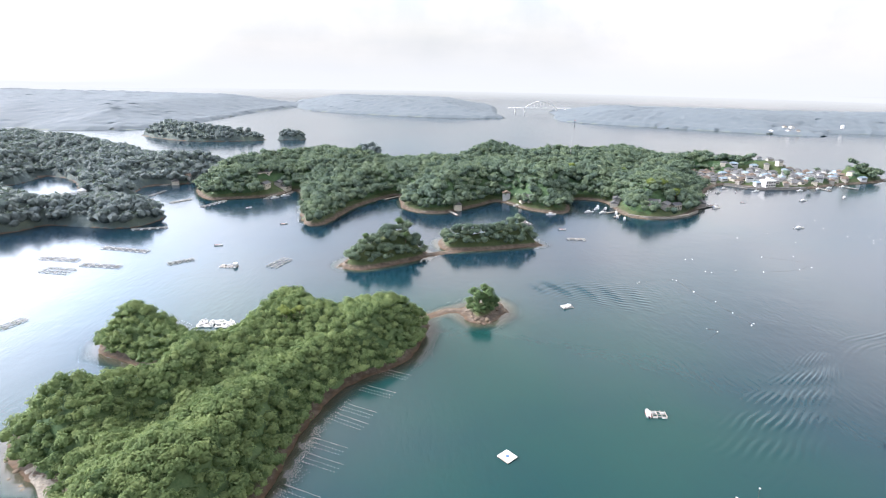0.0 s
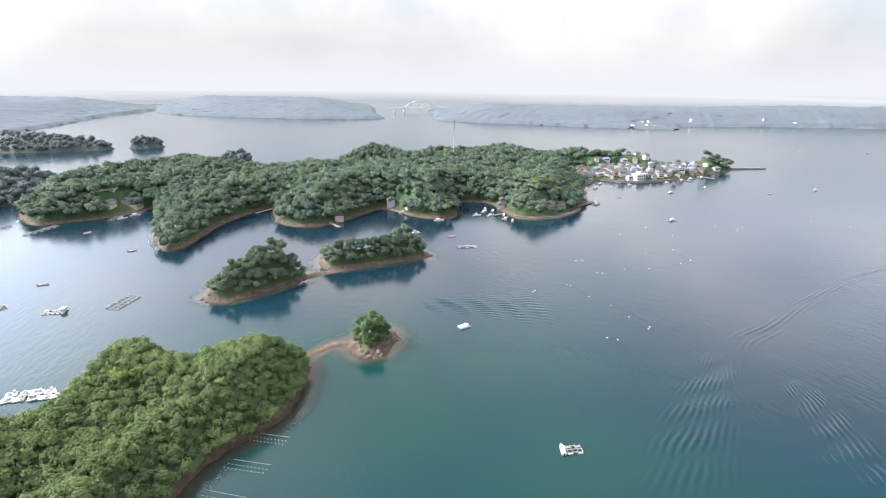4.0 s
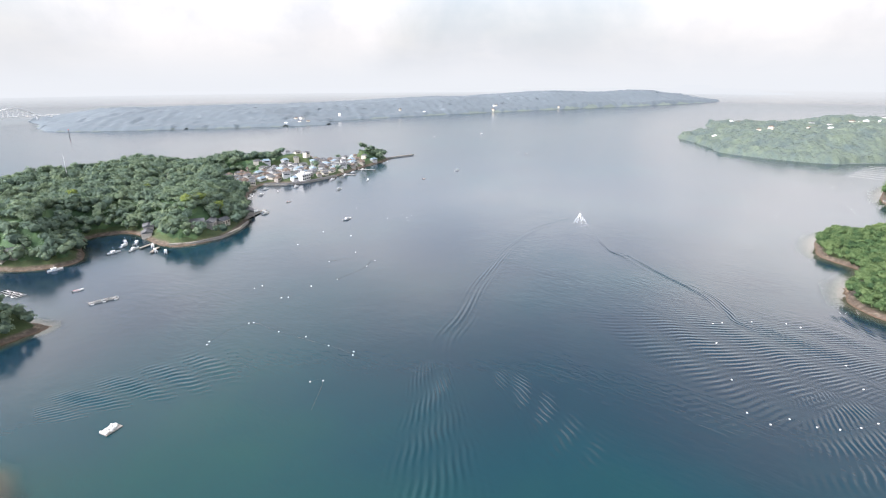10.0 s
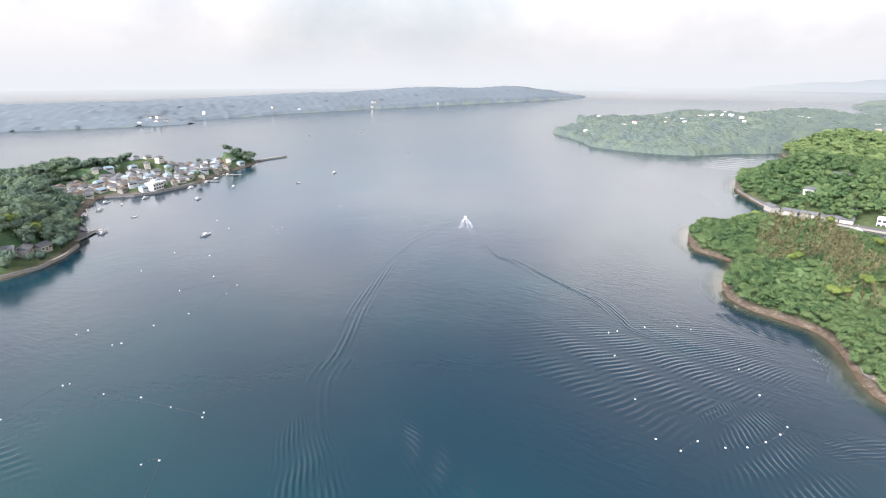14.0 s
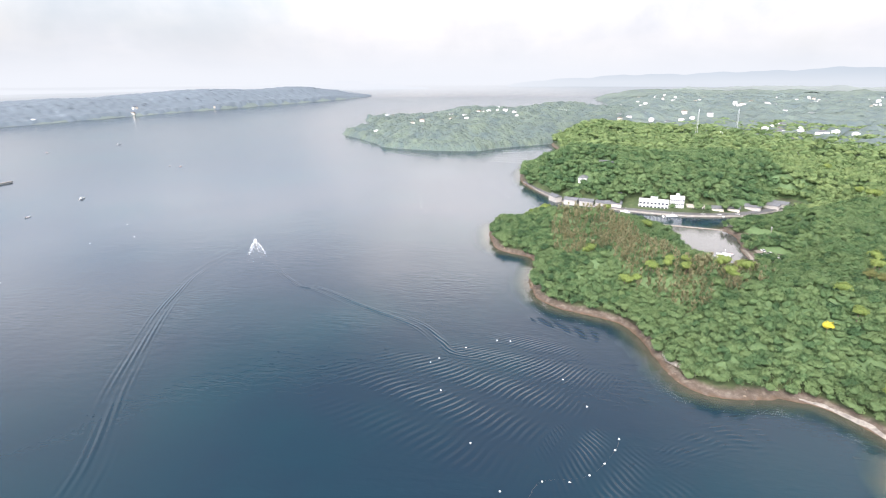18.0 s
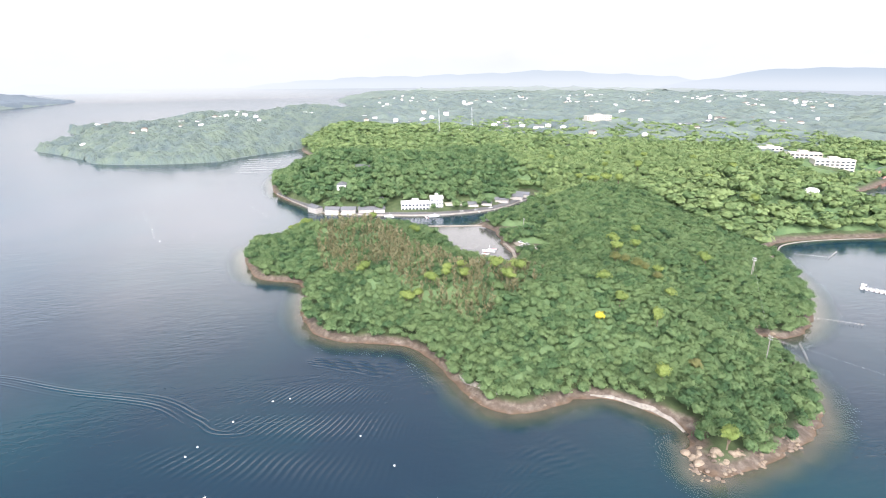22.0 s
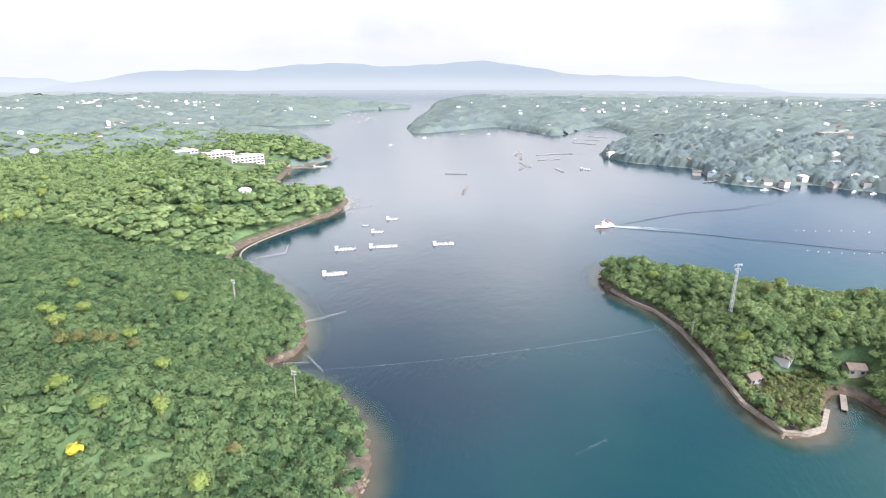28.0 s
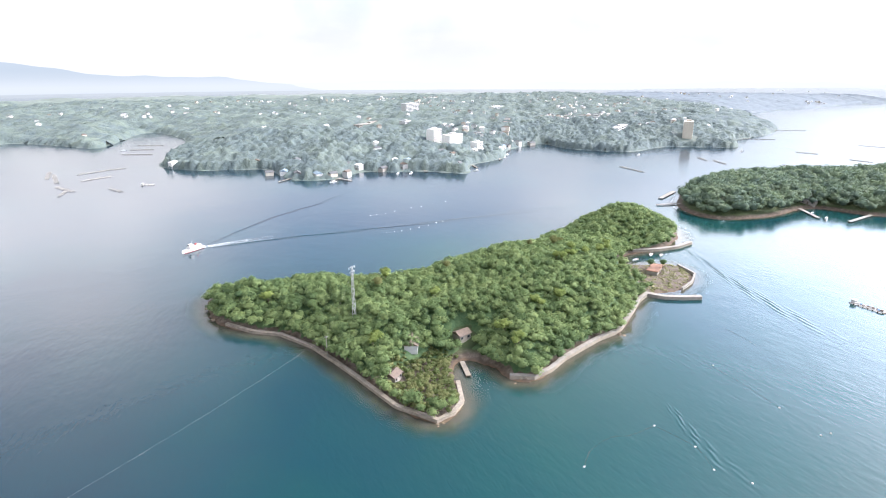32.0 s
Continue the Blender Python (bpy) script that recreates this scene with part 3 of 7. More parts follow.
mid = Land("village_island", [(-229, 511), (-200, 514), (-171, 527), (-149, 551), (-118, 440), (-98, 425), (-82, 485), (-60, 527), (-46, 540), (-36, 485), (-3, 470), (34, 504), (54, 522), (81, 488), (112, 482), (127, 535), (158, 530), (165, 472), (200, 467), (235, 495), (256, 535), (289, 595), (330, 638), (365, 617), (415, 622), (477, 650), (544, 675), (555, 700), (480, 725), (420, 765), (330, 780), (240, 775), (150, 760), (60, 760), (0, 720), (-80, 690), (-140, 730), (-200, 710), (-245, 640), (-260, 570)],
           12, 5, "long wooded island with a fishing village at one end", beach=1.4, bank=2.2, rise=30, hills=((60, 740, 40, 14), (-130, 660, 60, 6), (230, 720, 60, 4)), flats=((330, 680, 40, 3), (400, 670, 45, 3), (470, 690, 30, 3)))
left_a = Land("spit_island", [(-325, 382), (-307, 408), (-248, 403), (-232, 430), (-243, 450), (-291, 464), (-327, 447), (-378, 476), (-440, 470), (-450, 400), (-400, 350)], 6, 4, "low wooded island with a long rocky point", rise=18)
left_b = Land("west_island", [(-600, 480), (-457, 550), (-453, 608), (-406, 588), (-335, 500), (-300, 505), (-315, 560), (-270, 590), (-255, 650), (-274, 690), (-369, 715), (-500, 835), (-700, 910), (-900, 700)], 11, 11, "broad wooded island in the hazy bay", rise=50)
left_c = Land("far_islet_long", [(-570, 1035), (-450, 958), (-339, 978), (-335, 1010), (-420, 1045), (-520, 1070)], 12, 10, "long low wooded islet far off", rise=30)
left_d = Land("far_islet_small", [(-303, 1000), (-262, 1004), (-260, 1025), (-300, 1030)], 8, 6, "small round wooded islet far off", rise=14)
left_e = Land("far_islet_round", [(-135, 800), (-100, 800), (-95, 825), (-130, 830)], 9, 5, "small wooded islet behind the long island", rise=14)
pen = Land("peninsula", [(1033, 86), (900, 70), (820, 95), (780, 124), (690, 122), (622, 93), (598, 81), (576, 30), (565, -18), (571, -60), (592, -92), (608, -118), (598, -128), (556, -78), (540, -52), (527, -32), (506, -38), (473, -31), (440, -28), (426, -12), (462, 6), (505, 10), (535, 35), (540, 70), (530, 112), (508, 139), (454, 132), (434, 107), (389, 108), (362, 97), (345, 64), (315, 54), (294, 48), (287, 36), (288, 5), (265, -12), (253, -6), (243, -2)]
           + [(241, -12), (247, -45), (260, -66), (288, -83), (314, -84), (306, -100), (313, -121), (335, -147), (368, -171), (402, -191), (420, -210), (422, -245), (412, -300), (406, -330), (425, -385), (470, -370), (492, -384), (600, -400), (537, -430), (565, -516), (555, -560), (611, -667), (900, -700), (1200, -500), (1250, -100), (1150, 60)],
           14, 5, "wooded peninsula with a brown rock shore", beach=1.8, rise=55, hills=((412, 2, 34, -8), (445, 20, 25, -4), (690, 40, 70, 12), (470, 75, 45, 4), (330, 5, 40, 3)), flats=((625, -120, 14, 1.6), (500, -60, 16, 1.5), (459, -46, 16, 1.3)))
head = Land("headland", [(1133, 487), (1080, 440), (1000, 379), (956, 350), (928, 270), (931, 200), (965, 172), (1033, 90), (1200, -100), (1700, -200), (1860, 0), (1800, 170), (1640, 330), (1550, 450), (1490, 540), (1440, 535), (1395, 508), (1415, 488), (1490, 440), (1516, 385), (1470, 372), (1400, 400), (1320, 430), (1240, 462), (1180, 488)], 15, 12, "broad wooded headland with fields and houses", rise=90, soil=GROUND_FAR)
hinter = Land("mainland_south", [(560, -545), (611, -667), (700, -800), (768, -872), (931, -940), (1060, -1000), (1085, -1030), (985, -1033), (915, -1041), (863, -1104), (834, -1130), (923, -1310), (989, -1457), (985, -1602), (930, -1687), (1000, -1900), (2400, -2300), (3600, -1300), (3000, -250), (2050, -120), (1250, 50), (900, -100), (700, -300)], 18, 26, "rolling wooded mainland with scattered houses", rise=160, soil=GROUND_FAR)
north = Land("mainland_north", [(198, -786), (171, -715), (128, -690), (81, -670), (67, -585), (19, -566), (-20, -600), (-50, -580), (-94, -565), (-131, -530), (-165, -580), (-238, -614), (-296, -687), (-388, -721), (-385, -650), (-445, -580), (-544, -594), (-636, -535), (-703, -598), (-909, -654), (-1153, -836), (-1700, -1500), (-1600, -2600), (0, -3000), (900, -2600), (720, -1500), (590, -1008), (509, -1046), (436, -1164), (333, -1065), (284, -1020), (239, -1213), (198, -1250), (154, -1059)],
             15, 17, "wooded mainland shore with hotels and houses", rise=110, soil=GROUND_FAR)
pyl = Land("pylon_island", [(184, -247), (180, -216), (157, -192), (147, -174), (137, -141), (131, -116), (122, -101), (109, -107), (101, -130), (92, -134), (85, -123), (84, -113), (75, -108), (56, -115), (31, -122), (16, -124), (-8, -139), (-28, -151), (-52, -148), (-76, -160), (-81, -180), (-58, -192), (-68, -206), (-90, -206), (-115, -210), (-142, -228), (-152, -262), (-112, -286), (-64, -264), (-5, -243), (35, -240), (75, -228), (100, -230), (125, -247), (150, -248), (176, -258)],
           8, 2.5, "wooded island with an old sea wall around it", beach=1.4, bank=1.2, rise=24, hills=((20, -185, 40, 7), (-110, -250, 22, 4)), flats=((112, -122, 14, 0.8), (-56, -172, 20, 0.6)))
isl3 = Land("north_island", [(-213, -287), (-204, -245), (-249, -227), (-313, -228), (-342, -180), (-450, -150), (-600, -230), (-480, -302), (-360, -347), (-270, -327)], 6, 5, "wooded island with jetties along its shore", rise=28)
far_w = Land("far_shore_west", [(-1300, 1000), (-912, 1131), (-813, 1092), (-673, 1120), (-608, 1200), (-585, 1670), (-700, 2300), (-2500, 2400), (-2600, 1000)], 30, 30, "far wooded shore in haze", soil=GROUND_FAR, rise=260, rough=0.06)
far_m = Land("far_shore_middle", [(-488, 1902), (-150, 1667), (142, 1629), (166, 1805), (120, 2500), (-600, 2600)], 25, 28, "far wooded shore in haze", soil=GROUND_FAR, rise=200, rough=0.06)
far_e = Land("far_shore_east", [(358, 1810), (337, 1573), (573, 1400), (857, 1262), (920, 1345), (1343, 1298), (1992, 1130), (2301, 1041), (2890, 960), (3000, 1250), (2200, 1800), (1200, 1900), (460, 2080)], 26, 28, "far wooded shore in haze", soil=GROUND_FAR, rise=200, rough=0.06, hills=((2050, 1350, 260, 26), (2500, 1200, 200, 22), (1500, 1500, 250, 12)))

# where the village houses stand, between wooded knolls
KNOLLS = ((398, 742, 24), (423, 672, 13), (492, 738, 20), (530, 690, 24), (352, 700, 12), (300, 740, 45))
lot_dice = random.Random(5)
LOTS = []
while len(LOTS) < 140:
    x, y = lot_dice.uniform(296, 530), lot_dice.uniform(612, 765)
    if inland(np.array([[x, y]]), mid.ring)[0] > 5 and all((x - a) ** 2 + (y - b) ** 2 > 78 for a, b in LOTS) and all(math.hypot(x - a, y - b) > r for a, b, r in KNOLLS) and y < 690 + 0.45 * (x - 296):
        LOTS.append((x, y))

far_n = Land("far_shore_north", [(-1220, -985), (-1330, -1010), (-1600, -1085), (-1790, -1100), (-2128, -1152), (-2500, -1120), (-3300, -1200), (-3600, -2000), (-2400, -2500), (-1500, -2000)], 22, 30, "far wooded shore in haze", soil=GROUND_FAR, rise=200, rough=0.08)

WOODED = "dense evergreen broadleaf woods covering the ground"
forest("island_woods", near.sites(2.7, 0.3, seed=2), NEAR, 2.35, WOODED, LEAF_SUNNY, tone=0.55, toning=0.30)
forest("islet_trees", islet.sites(2.6, 4.0, seed=5), NEAR, 2.3, WOODED, heave=0.6)
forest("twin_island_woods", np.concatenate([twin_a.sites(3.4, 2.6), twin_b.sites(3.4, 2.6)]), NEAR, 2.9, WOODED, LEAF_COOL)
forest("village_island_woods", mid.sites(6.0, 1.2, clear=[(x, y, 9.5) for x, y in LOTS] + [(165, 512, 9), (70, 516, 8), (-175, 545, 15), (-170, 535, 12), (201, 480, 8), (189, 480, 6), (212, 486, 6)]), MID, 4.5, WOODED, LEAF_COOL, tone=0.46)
canopy_sheet("west_islands_woods", (left_a, left_b, left_c, left_d, left_e), 4.5, 5.0, 3.0, WOODED, tone=0.34)
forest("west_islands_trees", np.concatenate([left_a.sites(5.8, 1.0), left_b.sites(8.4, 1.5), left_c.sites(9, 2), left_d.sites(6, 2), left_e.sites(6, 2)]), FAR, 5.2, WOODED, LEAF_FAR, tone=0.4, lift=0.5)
pen_near = pen.sites(3.15, 0.9, box=(235, -180, 560, 145), clear=((497, -52, 16), (455, -44, 14), (246, -6, 7), (247, -15, 4.5), (249, -30, 4), (249, -41, 4), (270, -10, 5)))
GROVE = [(467, 98), (497, 86), (490, 56), (442, 32), (406, 10), (357, -5), (341, 6), (337, 37), (360, 49), (399, 72), (425, 93)]
in_grove = among(pen_near, GROVE) & (np.random.default_rng(5).uniform(size=len(pen_near)) < 0.72)
forest("peninsula_woods", pen_near[~in_grove], NEAR, 2.6, WOODED, toning=0.38, tone=0.66)
forest("bamboo_grove", pen_near[in_grove], CULM, 3.4, "feathery tan and olive bamboo grove", BAMBOO, lift=0.0, spread=0.35)
pen_all = pen.sites(5.6, 1.8, box=(540, -430, 800, 130), clear=((618, -112, 14), (597, -100, 9), (585, -65, 9), (580, -12, 12), (580, 8, 12), (578, -38, 10), (580, 25, 10), (590, 60, 9), (606, 86, 9), (628, 63, 9), (648, 41, 9), (677, -62, 9), (474, -301, 12), (466, -290, 12)))
pen_rest = pen_all[~((pen_all[:, 0] < 556) & (pen_all[:, 1] > -178))]
# the plateau beyond this line gets the leaf colour with painted sunlight
sunny = pen_rest[:, 1] < -95 - 0.25 * (pen_rest[:, 0] - 560)
forest("peninsula_back_woods", pen_rest[~sunny], MID, 4.1, WOODED, tone=0.52, squat=0.95)
forest("peninsula_young_woods", pen_rest[sunny], MID, 4.1, "broadleaf woods on the plateau, coloured light green as if sunlit", LEAF_SUNNY, tone=0.5, squat=0.95)
pen_far = pen.sites(8.6, 2.2, clear=((705, -492, 24), (655, -492, 32), (597, -470, 30), (575, -450, 22), (630, -470, 24), (680, -478, 22), (1010, -425, 34), (985, -415, 26), (581, -520, 18), (474, -301, 13), (466, -290, 12)))
pen_far = pen_far[(pen_far[:, 0] > 798) | (pen_far[:, 1] < -428) | ((pen_far[:, 0] < 542) & (pen_far[:, 1] < -178))]
forest("peninsula_inland_woods", pen_far, BACK, 6.4, "broadleaf woods on the plateau, coloured light green as if sunlit", LEAF_SUNNY, tone=0.5, squat=0.72)
forest("pylon_island_woods", pyl.sites(3.1, 0.5, clear=((112, -124, 19), (-56, -170, 27), (88, -146, 7), (92, -134, 6))), NEAR, 2.65, WOODED, LEAF_SUNNY, tone=0.5, toning=0.36)
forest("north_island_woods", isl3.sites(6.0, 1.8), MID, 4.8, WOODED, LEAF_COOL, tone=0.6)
canopy_sheet("headland_woods", (head,), 4.4, 6.0, 4.6, WOODED, tone=0.42)
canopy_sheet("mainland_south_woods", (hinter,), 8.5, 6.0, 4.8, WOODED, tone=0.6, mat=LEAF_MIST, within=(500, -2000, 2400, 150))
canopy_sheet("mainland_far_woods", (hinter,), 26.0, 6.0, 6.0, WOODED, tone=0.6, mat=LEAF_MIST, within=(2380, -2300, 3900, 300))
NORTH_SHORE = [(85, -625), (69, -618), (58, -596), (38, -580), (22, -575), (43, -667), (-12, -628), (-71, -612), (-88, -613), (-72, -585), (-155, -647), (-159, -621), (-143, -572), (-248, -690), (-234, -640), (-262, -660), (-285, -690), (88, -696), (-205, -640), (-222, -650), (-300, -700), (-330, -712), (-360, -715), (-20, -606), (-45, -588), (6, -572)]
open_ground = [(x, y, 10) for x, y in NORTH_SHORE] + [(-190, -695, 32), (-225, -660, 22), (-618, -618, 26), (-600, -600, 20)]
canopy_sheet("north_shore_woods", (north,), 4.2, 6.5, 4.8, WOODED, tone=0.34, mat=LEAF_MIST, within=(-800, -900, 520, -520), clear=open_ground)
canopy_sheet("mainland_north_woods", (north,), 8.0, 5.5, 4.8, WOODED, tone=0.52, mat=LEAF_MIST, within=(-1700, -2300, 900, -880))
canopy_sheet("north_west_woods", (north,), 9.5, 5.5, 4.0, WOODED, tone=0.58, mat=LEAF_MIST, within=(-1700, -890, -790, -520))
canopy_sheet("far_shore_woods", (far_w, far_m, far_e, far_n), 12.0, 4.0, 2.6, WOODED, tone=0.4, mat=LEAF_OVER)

# sheets added to fill gaps under the crowns, in the shade-darkened leaf colour
UNDER = "lower fill of evergreen foliage, darkened as shade between crowns"
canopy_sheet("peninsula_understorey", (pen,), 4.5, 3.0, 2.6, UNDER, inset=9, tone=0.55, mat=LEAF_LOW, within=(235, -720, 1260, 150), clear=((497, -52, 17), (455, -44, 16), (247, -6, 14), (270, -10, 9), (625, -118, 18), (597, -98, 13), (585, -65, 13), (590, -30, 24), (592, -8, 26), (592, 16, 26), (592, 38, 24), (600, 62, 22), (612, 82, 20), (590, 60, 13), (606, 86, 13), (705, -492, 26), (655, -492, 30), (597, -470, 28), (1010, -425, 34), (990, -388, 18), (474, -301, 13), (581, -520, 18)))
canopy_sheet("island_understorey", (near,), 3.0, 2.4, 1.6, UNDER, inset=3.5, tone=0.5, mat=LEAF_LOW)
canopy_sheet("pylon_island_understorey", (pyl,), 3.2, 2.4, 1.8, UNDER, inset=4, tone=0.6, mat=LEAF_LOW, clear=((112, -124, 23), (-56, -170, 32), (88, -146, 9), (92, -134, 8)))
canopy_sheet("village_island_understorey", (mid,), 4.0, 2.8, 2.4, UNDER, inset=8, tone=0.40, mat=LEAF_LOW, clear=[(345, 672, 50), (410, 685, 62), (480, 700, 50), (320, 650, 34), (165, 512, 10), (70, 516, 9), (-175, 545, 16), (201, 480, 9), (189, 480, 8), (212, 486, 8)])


# ---- things: helpers ----
WHITE = plain("white_paint", (0.66, 0.66, 0.645), 0.5, 0, 0.8, 0.18)
CREAM = plain("cream_render", (0.50, 0.465, 0.40), 0.8, 0, 0.5, 0.2)
PALE = plain("pale_grey_render", (0.42, 0.43, 0.43), 0.8, 0, 0.5, 0.2)
PINK = plain("faded_red_walls", (0.46, 0.24, 0.19), 0.8, 0, 0.5, 0.25)
CONCRETE = plain("concrete", (0.26, 0.245, 0.22), 0.9, 0, 0.5, 0.35)
OLD_CONCRETE = plain("stained_concrete", (0.25, 0.22, 0.18), 0.9, 0, 0.6, 0.45)
TILE = plain("grey_roof_tiles", (0.11, 0.115, 0.12), 0.9, 0, 0.9, 0.3)
TILE_BROWN = plain("brown_roof_tiles", (0.125, 0.095, 0.075), 0.8, 0, 0.9, 0.35)
TILE_BLUE = plain("blue_roof_sheet", (0.20, 0.275, 0.33), 0.6, 0, 0.9, 0.2)
RUST = plain("rusty_roof_sheet", (0.24, 0.13, 0.085), 0.8, 0, 0.7, 0.4)
TIMBER = plain("weathered_timber", (0.32, 0.305, 0.28), 0.85, 0, 1.5, 0.35)
TIMBER_DARK = plain("wet_timber", (0.12, 0.09, 0.07), 0.8, 0, 1.5, 0.35)
STEEL = plain("galvanised_steel", (0.52, 0.53, 0.54), 0.45, 0.6, 1.0, 0.2)
FLOAT = plain("white_float_plastic", (0.66, 0.66, 0.64), 0.5, 0, 2.0, 0.15)
FLOAT_BLACK = plain("black_float_plastic", (0.03, 0.03, 0.035), 0.5, 0, 2.0, 0.3)
RED = plain("red_paint", (0.45, 0.05, 0.04), 0.5, 0, 1.0, 0.2)
BLUE = plain("blue_paint", (0.06, 0.16, 0.34), 0.5, 0, 1.0, 0.2)
DARK_GLASS = Mat("window_glass").set(Roughness=0.08, Specular_IOR_Level=0.8).m
DARK_GLASS.node_tree.nodes["Principled BSDF"].inputs["Base Color"].default_value = (0.03, 0.04, 0.05, 1)
ROCK = plain("shore_rock", (0.13, 0.10, 0.075), 0.9, 0, 0.7, 0.5)
PALE_ROCK = plain("bleached_rock", (0.20, 0.16, 0.115), 0.9, 0, 0.6, 0.45)
SAND = plain("shell_sand", (0.25, 0.23, 0.20), 0.95, 0, 0.9, 0.6)
ASPHALT = plain("asphalt", (0.10, 0.10, 0.10), 0.9, 0, 0.4, 0.3)
ROPE = plain("rope", (0.36, 0.36, 0.35), 0.8, 0, 2, 0.2)


def part(name, bm, mat, parent=None, label=""):
    """Link a bmesh as one mesh object, under a thing where one is given."""
    me = bpy.data.meshes.new(name)
    bm.to_mesh(me)
    bm.free()
    me.materials.append(mat)
    ob = new(name, me)
    if parent is not None:
        ob.parent = parent
    if label:
        tagged(ob, label)
    return ob


def share(name, ob, parent, m):
    """Another part on the same mesh."""
    o = new(name, ob.data)
    o.parent = parent
    o.matrix_basis = m
    return o


def empty(name, m, label, category, group=""):
    e = new(name)
    e.matrix_basis = m
    return tagged(e, label, category, group)


def box(bm, x0, x1, y0, y1, z0, z1, taper=0.0):
    v = [bm.verts.new(p) for p in ((x0, y0, z0), (x1, y0, z0), (x1, y1, z0), (x0, y1, z0), (x0 + taper, y0 + taper, z1), (x1 - taper, y0 + taper, z1), (x1 - taper, y1 - taper, z1), (x0 + taper, y1 - taper, z1))]
    for f in ((3, 2, 1, 0), (4, 5, 6, 7), (0, 1, 5, 4), (1, 2, 6, 5), (2, 3, 7, 6), (3, 0, 4, 7)):
        bm.faces.new([v[k] for k in f])
    return bm


def boxed(*a, **k):
    return box(bmesh.new(), *a, **k)


def rod(bm, a, b, r0, r1=None, n=7):
    """A round bar from a to b."""
    a, b = Vector(a), Vector(b)
    r1 = r0 if r1 is None else r1
    q = (b - a).to_track_quat("Z", "Y")
    rings = []
    for p, r in ((a, r0), (b, r1)):
        rings.append([bm.verts.new(p + q @ Vector((r * math.cos(k * 2 * math.pi / n), r * math.sin(k * 2 * math.pi / n), 0))) for k in range(n)])
    for k in range(n):
        bm.faces.new((rings[0][k], rings[0][(k + 1) % n], rings[1][(k + 1) % n], rings[1][k]))
    bm.faces.new(rings[0][::-1])
    bm.faces.new(rings[1])
    return bm


def rodded(*a, **k):
    return rod(bmesh.new(), *a, **k)


def lathe(profile, n=10):
    """A turned body from (radius, height) steps."""
    bm = bmesh.new()
    rings = [[bm.verts.new((r * math.cos(k * 2 * math.pi / n), r * math.sin(k * 2 * math.pi / n), z)) for k in range(n)] for r, z in profile]
    for a, b in zip(rings, rings[1:]):
        for k in range(n):
            bm.faces.new((a[k], a[(k + 1) % n], b[(k + 1) % n], b[k])).smooth = True
    bm.faces.new(rings[0][::-1])
    bm.faces.new(rings[-1])
    return bm


def strip(points, width, z0, z1, bm=None):
    """A wall or slab along a line of (x, y) corners."""
    bm = bm or bmesh.new()
    p = [Vector((*q, 0)) for q in points]
    rows = []
    for k, q in enumerate(p):
        d = (p[min(k + 1, len(p) - 1)] - p[max(k - 1, 0)]).normalized()
        s = Vector((-d.y, d.x, 0)) * width / 2
        rows.append([bm.verts.new((q + s * m).to_tuple()[:2] + (z,)) for m, z in ((-1, z0), (1, z0), (1, z1), (-1, z1))])
    for a, b in zip(rows, rows[1:]):
        for k in range(4):
            bm.faces.new((a[k], b[k], b[(k + 1) % 4], a[(k + 1) % 4]))
    bm.faces.new(rows[0])
    bm.faces.new(rows[-1][::-1])
    bmesh.ops.recalc_face_normals(bm, faces=bm.faces)
    return bm


def height_at(land, x, y):
    return float(land.ground(np.array([[x, y]], float))[0])


dice = random.Random(11)


# ---- shallows and beaches ----
def make_shallow():
    m = Mat("shallow_water").set(Roughness=0.06, IOR=1.4, Specular_IOR_Level=0.7)
    t = m.n.new("ShaderNodeAttribute")
    t.attribute_name = "tint"
    bed = m.ramp(m.noise(0.25, 6, 0.6), (0.3, (0.070, 0.058, 0.040)), (0.7, (0.125, 0.106, 0.074)))
    m.colour(m.mix(t.outputs["Fac"], bed, (0.016, 0.074, 0.066)))
    m.bump(m.noise(0.5, 3), 0.3, 0.15)
    clear = m.n.new("ShaderNodeBsdfTransparent")
    mixer = m.n.new("ShaderNodeMixShader")
    fade = m.math("ADD", t.outputs["Fac"], m.math("MULTIPLY", m.math("SUBTRACT", m.noise(0.12, 4), 0.5), 0.7))
    r = m.n.new("ShaderNodeMapRange")
    r.interpolation_type = "SMOOTHSTEP"
    r.inputs["From Min"].default_value, r.inputs["From Max"].default_value = 0.12, 1.0
    r.inputs["To Min"].default_value = 0.22
    m.l.new(fade, r.inputs["Value"])
    m.l.new(r.outputs[0], mixer.inputs[0])
    m.l.new(m.b.outputs[0], mixer.inputs[1])
    m.l.new(clear.outputs[0], mixer.inputs[2])
    m.l.new(mixer.outputs[0], m.n["Material Output"].inputs["Surface"])
    return m.m


SHALLOW = make_shallow()


